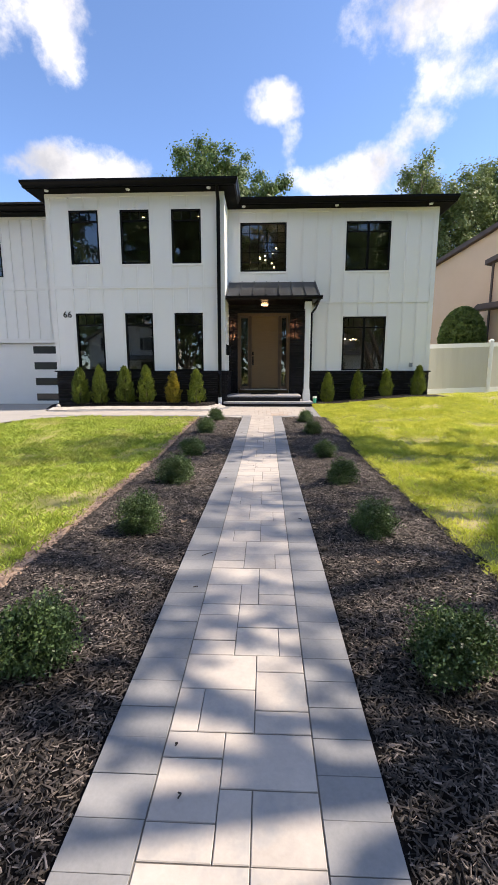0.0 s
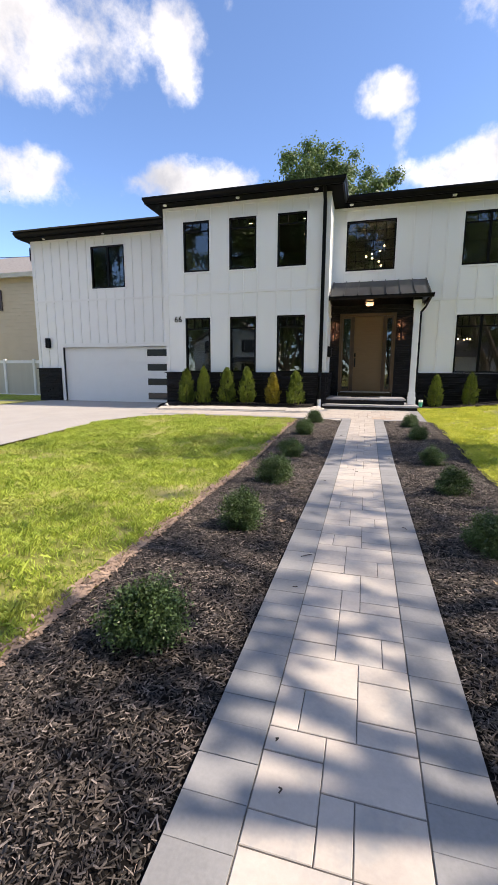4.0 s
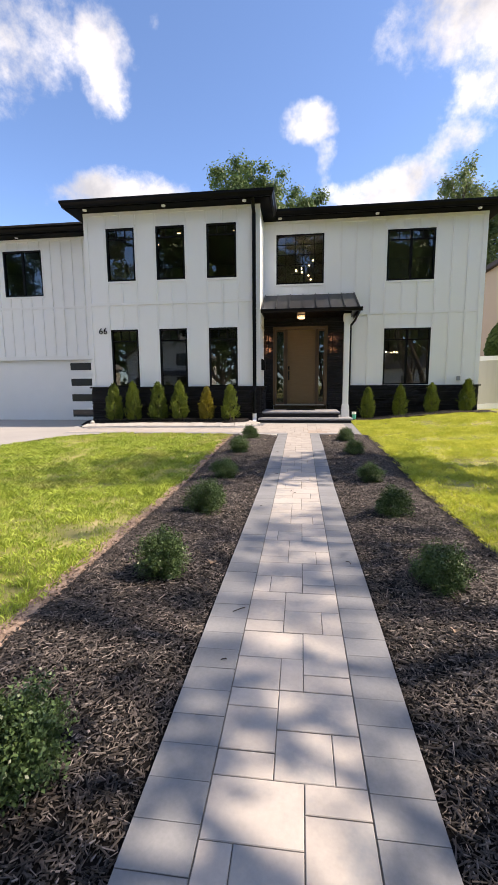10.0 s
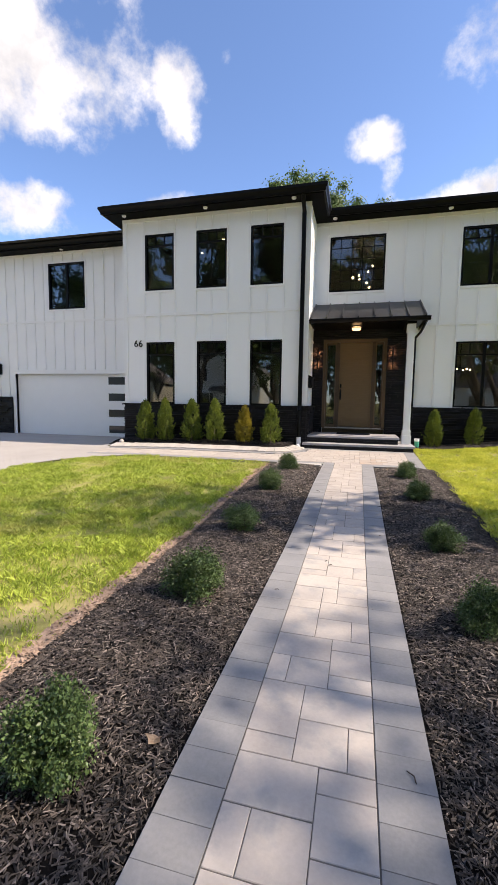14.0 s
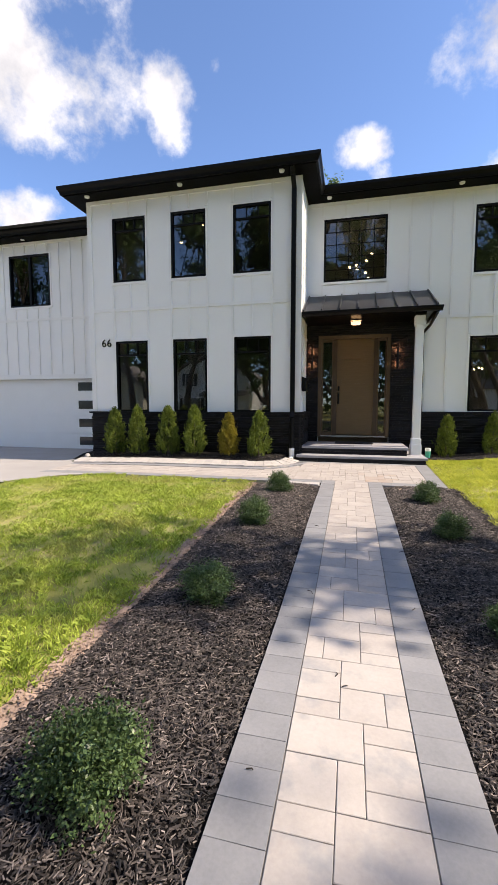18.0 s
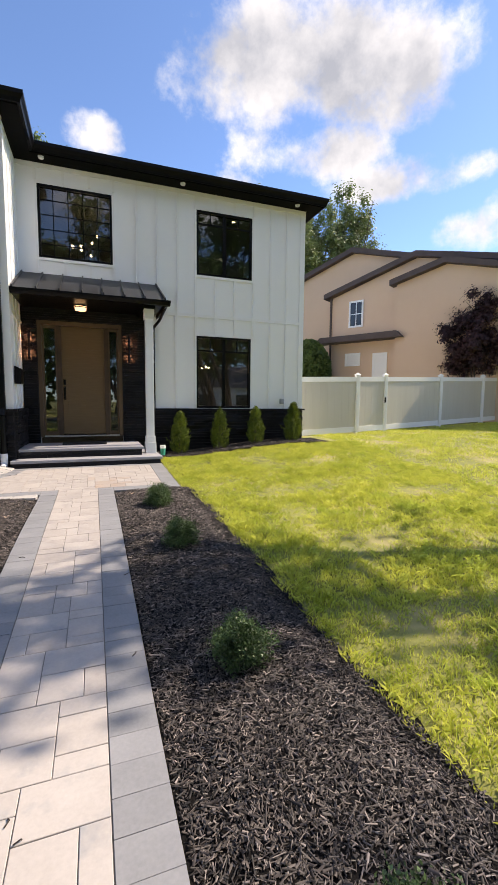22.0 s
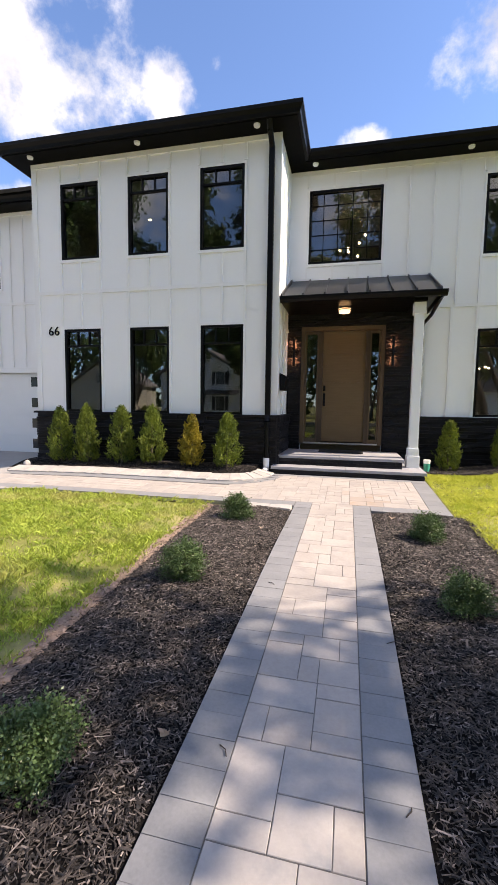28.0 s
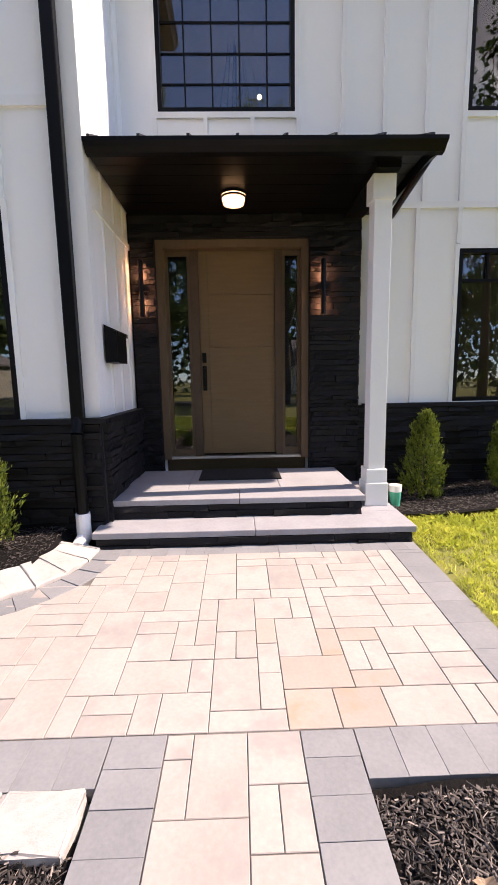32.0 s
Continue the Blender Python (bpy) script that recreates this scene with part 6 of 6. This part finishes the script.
part("rail", boxes((-20.2, 18.34, 1.90, -15.0, 18.42, 2.05)), M_VINYL, lf); part("rail", boxes((-20.2, 18.34, 0.15, -15.0, 18.42, 0.32)), M_VINYL, lf)
for x in (-20.15, -18.35, -16.5):
    part("post", boxes((x - 0.065, 18.30, 0.1, x + 0.065, 18.43, 2.12), bevel=0.01), M_VINYL, lf)


def bin_at(x, y, z, s, color, label):
    b = thing("wheelie_bin", (x, y, z), label, "bin")
    m = surf("bin_" + label.split()[0], color, tuple(c * 1.4 for c in color), scale=2, rough=0.5, bump=0.03)
    bm = boxes((x - 0.26 * s, y - 0.3 * s, z, x + 0.26 * s, y + 0.3 * s, z + 0.95 * s), bevel=0.03)
    for v in bm.verts:
        k = 0.82 + 0.18 * (v.co.z - z) / (0.95 * s)
        v.co.x, v.co.y = x + (v.co.x - x) * k, y + (v.co.y - y) * k
    part("body", bm, m, b)
    part("lid", boxes((x - 0.28 * s, y - 0.33 * s, z + 0.95 * s, x + 0.28 * s, y + 0.32 * s, z + 1.02 * s), bevel=0.02), m, b)


bin_at(-23.6, 17.9, 0.16, 1.2, (0.02, 0.12, 0.45), "blue plastic recycling bin by the fence")
bin_at(-22.2, 18.2, 0.16, 0.8, (0.03, 0.035, 0.035), "dark plastic rubbish bin by the fence")

# overhead service cable to the garage corner
cable = thing("service_cable", (-13.5, 15.3, 6.2), "thin black overhead service cable at the garage corner", "cable")
pts = [(-13.45, YG + 0.1, 6.15)] + [(-13.45 - 30 * k / 12, YG + 0.1 - 2.0 * k / 12, 6.15 + 1.6 * k / 12 - 1.2 * (k / 12) * (1 - k / 12)) for k in range(1, 13)]
part("wire", pipe(pts, 0.012, seg=5), M_BLACK, cable)
part("bracket", boxes((-13.50, YG - 0.02, 5.95, -13.40, YG + 0.06, 6.45), bevel=0.01), M_BLACK, cable)

# ---- house across the road, seen in the glass ----
far = thing("opposite_house", (-17.0, -27.0, 0.08), "white gabled house with dark shutters across the road", "house")
part("wall", prism(bmesh.new(), ((-22.0, 0.0), (-12.0, 0.0), (-12.0, 5.2), (-17.0, 8.2), (-22.0, 5.2)), -34.0, -26.0, "y"), M_SIDING, far)
part("roof", prism(bmesh.new(), ((-22.5, 5.0), (-17.0, 8.3), (-11.5, 5.0), (-11.5, 5.2), (-17.0, 8.55), (-22.5, 5.2)), -34.4, -25.6, "y"), bpy.data.materials["grey_shingle"], far)
for x, z, w_, h in ((-19.5, 4.0, 1.0, 1.5), (-14.5, 4.0, 1.0, 1.5), (-19.3, 1.0, 2.2, 1.5), (-14.5, 1.0, 1.0, 1.6)):
    w = part("window", boxes((x - w_ / 2 - 0.08, -26.0, z - 0.08, x + w_ / 2 + 0.08, -25.94, z + h + 0.08)), M_TRIM, far)
    part("pane", boxes((x - w_ / 2, -25.94, z, x + w_ / 2, -25.93, z + h)), bpy.data.materials["smoked_pane"], w)
    part("shutter", boxes((x - w_ / 2 - 0.5, -25.98, z, x - w_ / 2 - 0.1, -25.92, z + h)), M_BLACK, w); part("shutter", boxes((x + w_ / 2 + 0.1, -25.98, z, x + w_ / 2 + 0.5, -25.92, z + h)), M_BLACK, w)
part("porch_roof", prism(bmesh.new(), ((-26.0, 3.2), (-24.4, 2.7), (-24.4, 2.85), (-26.0, 3.4)), -17.8, -12.2, "x"), bpy.data.materials["grey_shingle"], far)
far2 = thing("opposite_house", (-30.0, -29.0, 0.08), "grey gabled house across the road", "house")
part("wall", prism(bmesh.new(), ((-36.0, 0.0), (-27.0, 0.0), (-27.0, 4.0), (-31.5, 7.0), (-36.0, 4.0)), -35.0, -28.0, "y"), M_VTAN, far2)
part("roof", prism(bmesh.new(), ((-36.4, 3.9), (-31.5, 7.15), (-26.6, 3.9), (-26.6, 4.1), (-31.5, 7.4), (-36.4, 4.1)), -35.3, -27.7, "y"), bpy.data.materials["grey_shingle"], far2)
part("window", boxes((-32.1, -28.0, 4.2, -31.0, -27.94, 5.5)), bpy.data.materials["smoked_pane"], far2)
far3 = thing("opposite_house", (14.0, -29.0, 0.08), "long white ranch house across the road", "house")
part("wall", boxes((7.0, -36.0, 0.0, 22.0, -28.0, 3.6)), M_SIDING, far3)
part("roof", prism(bmesh.new(), ((-36.5, 3.5), (-27.5, 3.5), (-32.0, 6.6)), 6.5, 22.5, "x"), bpy.data.materials["grey_shingle"], far3)
for x in (9.0, 13.0, 18.0):
    part("window", boxes((x, -28.0, 1.2, x + 1.6, -27.95, 2.6)), bpy.data.materials["smoked_pane"], far3)

# ---- lamps, mailbox, numbers ----
def sconce(x):
    s = thing("wall_sconce", (x, YR - 0.07, 2.85), "black wall sconce with warm light at both ends", "wall lamp", "door sconces")
    part("back_plate", boxes((x - 0.05, YR - 0.095, 2.79, x + 0.05, YR - 0.065, 2.91), bevel=0.006), M_BLACK, s)
    bm = bmesh.new()
    cyl(bm, (x, YR - 0.15, 2.545), (x, YR - 0.15, 3.155), 0.028, seg=14)
    part("tube", bm, M_BLACK, s)
    part("arm", boxes((x - 0.075, YR - 0.165, 2.825, x + 0.075, YR - 0.095, 2.875), bevel=0.005), M_BLACK, s)
    for a, b in ((2.60, 2.76), (2.94, 3.10)):
        bm = bmesh.new()
        cyl(bm, (x, YR - 0.108, a), (x, YR - 0.108, b), 0.016, seg=10)
        part("bulb", bm, M_SCONCE, s, "glowing warm strip behind the tube")


M_SCONCE = glow("sconce_glow", (1.0, 0.45, 0.22), 28.0)
sconce(-1.045); sconce(1.045)
pl = thing("porch_light", (0.03, 14.3, 3.675), "round bronze flush porch light with glowing frosted glass", "ceiling lamp")
for z0, z1, r0, r1, m, nm in ((3.655, 3.675, 0.13, 0.13, M_BLACK, "base"), (3.575, 3.655, 0.105, 0.125, M_LAMP, "diffuser"), (3.628, 3.642, 0.131, 0.131, M_BLACK, "band")):
    bm = bmesh.new(); cyl(bm, (0.03, 14.3, z0), (0.03, 14.3, z1), r0, r1, seg=24)
    part(nm, bm, m, pl)
mb = thing("mailbox", (XL1 + 0.07, 13.85, 1.98), "black wall-mounted mailbox with a sloped lid", "mailbox")
part("body", prism(bmesh.new(), ((XL1 + 0.019, 1.98), (XL1 + 0.13, 1.98), (XL1 + 0.13, 2.26), (XL1 + 0.019, 2.32)), 13.70, 14.03, "y"), M_BLACK, mb)
part("lid", prism(bmesh.new(), ((XL1 + 0.019, 2.325), (XL1 + 0.145, 2.265), (XL1 + 0.145, 2.23), (XL1 + 0.135, 2.23), (XL1 + 0.135, 2.26), (XL1 + 0.019, 2.315)), 13.69, 14.04, "y"), M_BLACK, mb)
gl = thing("garage_lamp", (-12.85, YG - 0.05, 2.6), "black louvred box lamp on the garage wall", "wall lamp")
part("body", boxes((-12.94, YG - 0.13, 2.45, -12.78, YG - 0.0, 2.85), bevel=0.01), M_BLACK, gl)
for k in range(4):
    part("louvre", boxes((-12.955, YG - 0.145, 2.50 + 0.09 * k, -12.765, YG - 0.0, 2.53 + 0.09 * k)), M_BLACK, gl)
nums = thing("house_number", (-6.13, YL - 0.02, 3.1), "black house number 66 on the white wall", "house number")
for i in range(2):
    fc = bpy.data.curves.new("digit", "FONT")
    fc.body, fc.size, fc.extrude = "6", 0.27, 0.008
    fo = bpy.data.objects.new("digit_curve", fc)
    me = bpy.data.meshes.new_from_object(fo)
    bpy.data.objects.remove(fo)
    me.materials.append(M_BLACK)
    o = new("digit", me)
    o.parent = nums
    o.matrix_parent_inverse = Matrix.Translation(-BASE[nums.name])
    o.matrix_basis = pose(-6.27 + 0.145 * i, YL - 0.012, 3.13, 90, 0, 0)
vent = thing("outlet_box", (5.02, YR - 0.05, 1.66), "small grey weatherproof outlet box on the wall", "outlet")
part("box", boxes((4.97, YR - 0.07, 1.62, 5.08, YR - 0.0, 1.76), bevel=0.01), surf("grey_plastic", (0.28, 0.29, 0.29), (0.36, 0.37, 0.37), rough=0.5, bump=0), vent)
cup = thing("plastic_pot", (1.72, 14.35, 0.62), "white and green plastic pot beside the column", "pot")
bm = bmesh.new(); cyl(bm, (1.70, 14.05, found_z_r(1.7, 14.05) - 0.01), (1.70, 14.05, found_z_r(1.7, 14.05) + 0.16), 0.05, 0.062, seg=16)
part("body", bm, surf("green_plastic", (0.05, 0.38, 0.25), (0.08, 0.48, 0.33), rough=0.4, bump=0), cup)
bm = bmesh.new(); cyl(bm, (1.70, 14.05, found_z_r(1.7, 14.05) + 0.16), (1.70, 14.05, found_z_r(1.7, 14.05) + 0.23), 0.064, 0.066, seg=16)
part("rim", bm, M_VINYL, cup)

# chandelier behind the landing window and downlights in the rooms
ch = thing("chandelier", (0.1, 16.6, 5.0), "spiral chandelier of small glowing globes in the stair hall", "chandelier")
part("rod", pipe([(0.1, 16.6, 6.62), (0.1, 16.6, 4.9)], 0.012, seg=6), M_BLACK, ch)
for k in range(14):
    a = k * 0.9
    r = 0.34 - 0.012 * k
    x, y, z = 0.1 + r * math.cos(a), 16.6 + r * math.sin(a), 5.95 - 0.095 * k
    bm = bmesh.new(); bmesh.ops.create_icosphere(bm, subdivisions=2, radius=0.034, matrix=Matrix.Translation((x, y, z)))
    part("globe", bm, M_SPOT, ch)
    part("drop_wire", pipe([(x, y, z + 0.03), (x * 0.4 + 0.06, 16.6 + (y - 16.6) * 0.4, 6.62)], 0.003, seg=4), M_BLACK, ch)
dc = thing("dining_chandelier", (3.3, 17.2, 2.5), "small bright chandelier in the dining room", "chandelier")
part("rod", pipe([(3.3, 17.2, 3.72), (3.3, 17.2, 2.75)], 0.012, seg=6), M_BLACK, dc)
for k in range(6):
    a = k * math.tau / 6
    bm = bmesh.new(); bmesh.ops.create_icosphere(bm, subdivisions=2, radius=0.03, matrix=Matrix.Translation((3.3 + 0.3 * math.cos(a), 17.2 + 0.3 * math.sin(a), 2.7)))
    part("bulb", bm, M_SPOT, dc)
    part("arm", pipe([(3.3, 17.2, 2.78), (3.3 + 0.3 * math.cos(a), 17.2 + 0.3 * math.sin(a), 2.66)], 0.01, seg=5), M_BLACK, dc)
for x, y, z in ((-5.2, 16.2, 6.615), (-4.1, 15.2, 6.615), (-2.2, 15.2, 6.615), (-2.4, 16.8, 6.615), (3.0, 16.6, 6.615), (4.0, 16.0, 6.615), (-4.0, 16.0, 3.715), (3.9, 16.0, 3.715)):
    dl = thing("downlight", (x, y, z), "small round recessed ceiling light, lit", "ceiling lamp", "recessed lights")
    bm = bmesh.new(); cyl(bm, (x, y, z - 0.006), (x, y, z), 0.05, 0.05, seg=14)
    part("lens", bm, M_SPOT, dl)
    bm = bmesh.new(); cyl(bm, (x, y, z - 0.004), (x, y, z + 0.002), 0.07, 0.07, seg=14)
    part("ring", bm, M_TRIM, dl)

# ---- litter on the walk and beds ----
M_TWIG = surf("dead_twig", (0.02, 0.016, 0.013), (0.06, 0.045, 0.035), scale=20, rough=0.9, bump=0.2)
M_DRY = surf("dry_leaf", (0.42, 0.30, 0.20), (0.60, 0.47, 0.35), scale=10, rough=0.8, bump=0.2)
for x, y, L, a in ((-0.35, 3.03, 0.09, 40), (-0.36, 2.55, 0.03, 10), (0.41, 3.8, 0.06, 120), (0.44, 6.9, 0.05, 60), (-0.33, 7.0, 0.07, 130), (-0.09, 6.02, 0.035, 80), (-0.04, 5.93, 0.03, 20), (-0.40, 8.6, 0.06, 150), (-0.2, 1.22, 0.02, 100), (-0.25, 1.41, 0.012, 100), (0.48, 8.0, 0.07, 30), (-0.42, 5.3, 0.03, 0)):
    t_ = thing("twig", (x, y, pave_z(x, y)), "small dark fallen twig on the pavers", "twig", "litter on the walk")
    d = Vector((math.cos(radians(a)), math.sin(radians(a)), 0)) * L / 2
    z = pave_z(x, y) + 0.005
    part("stick", pipe([(x - d.x, y - d.y, z), (x + 0.01, y + 0.004, z + 0.004), (x + d.x, y + d.y, z)], 0.0028, seg=5), M_TWIG, t_)
for x, y, s in ((-0.62, 7.02, 0.05), (-0.66, 3.70, 0.06), (0.74, 10.72, 0.055), (-0.75, 9.9, 0.04), (0.9, 2.9, 0.04), (1.3, 1.9, 0.07), (-1.3, 0.9, 0.05), (0.75, 5.0, 0.04)):
    lf_ = thing("fallen_leaf", (x, y, bed_z(x, y)), "curled dry fallen leaf on the mulch", "leaf", "fallen leaves")
    bm = bmesh.new()
    ring = [bm.verts.new((x + s * (0.5 + 0.25 * (k % 2)) * math.cos(k * math.tau / 10) , y + s * (0.35 + 0.15 * (k % 2)) * math.sin(k * math.tau / 10), bed_z(x, y) + 0.03 + 0.012 * math.cos(2 * k * math.tau / 10))) for k in range(10)]
    mid = bm.verts.new((x, y, bed_z(x, y) + 0.022))
    for k in range(10):
        bm.faces.new((ring[k], ring[(k + 1) % 10], mid))
    bmesh.ops.solidify(bm, geom=bm.faces[:], thickness=0.002)
    part("blade", bm, M_DRY, lf_)
rock = thing("garden_rock", (-6.25, 12.62, 0.4), "small round white rock at the bed's end", "rock")
bm = bmesh.new(); bmesh.ops.create_icosphere(bm, subdivisions=2, radius=0.075, matrix=Matrix.Translation((-6.25, 12.66, found_z_l(-6.25, 12.66) + 0.04)))
for v in bm.verts:
    v.co += Vector((0.012, 0.012, 0.01)) * noise.noise(v.co * 14)
part("rock", bm, M_EDGE, rock, smooth=True)

# ---- stone pieces, last ----
ledge(sb_l, XL0 - 0.02, XL1 + 0.02, 0.20, CAP - 0.03, YL - 0.02, seed=1, row=0.062, long=(0.3, 0.8))
ledge(sb_r, 1.50, XR1 + 0.02, 0.32, CAP - 0.03, YR - 0.02, seed=2, row=0.062, long=(0.3, 0.8))
ledge(sb_d, XL1 + 0.03, 1.50, 0.69, 3.674, YR - 0.025, holes=[(-0.90, 0.90, 0.0, 3.425)], seed=3, row=0.058, long=(0.25, 0.7))
ledge(sb_g, XG0 - 0.03, GAR[0] - 0.15, 0.15, 1.59, YG - 0.03, seed=4, row=0.07, long=(0.3, 0.7))
ledge(sb_s, YL + 0.0, YR - 0.08, 0.35, CAP - 0.03, XL1 + 0.02, along="y", out=1, seed=5, row=0.062)
for x0, x1, y, z0, z1 in ((-1.20, 1.52, 13.20, 0.30, 0.472), (-1.19, 1.18, 13.56, 0.528, 0.652)):
    ledge(steps, x0, x1, z0, z1, y, seed=6, row=0.055)
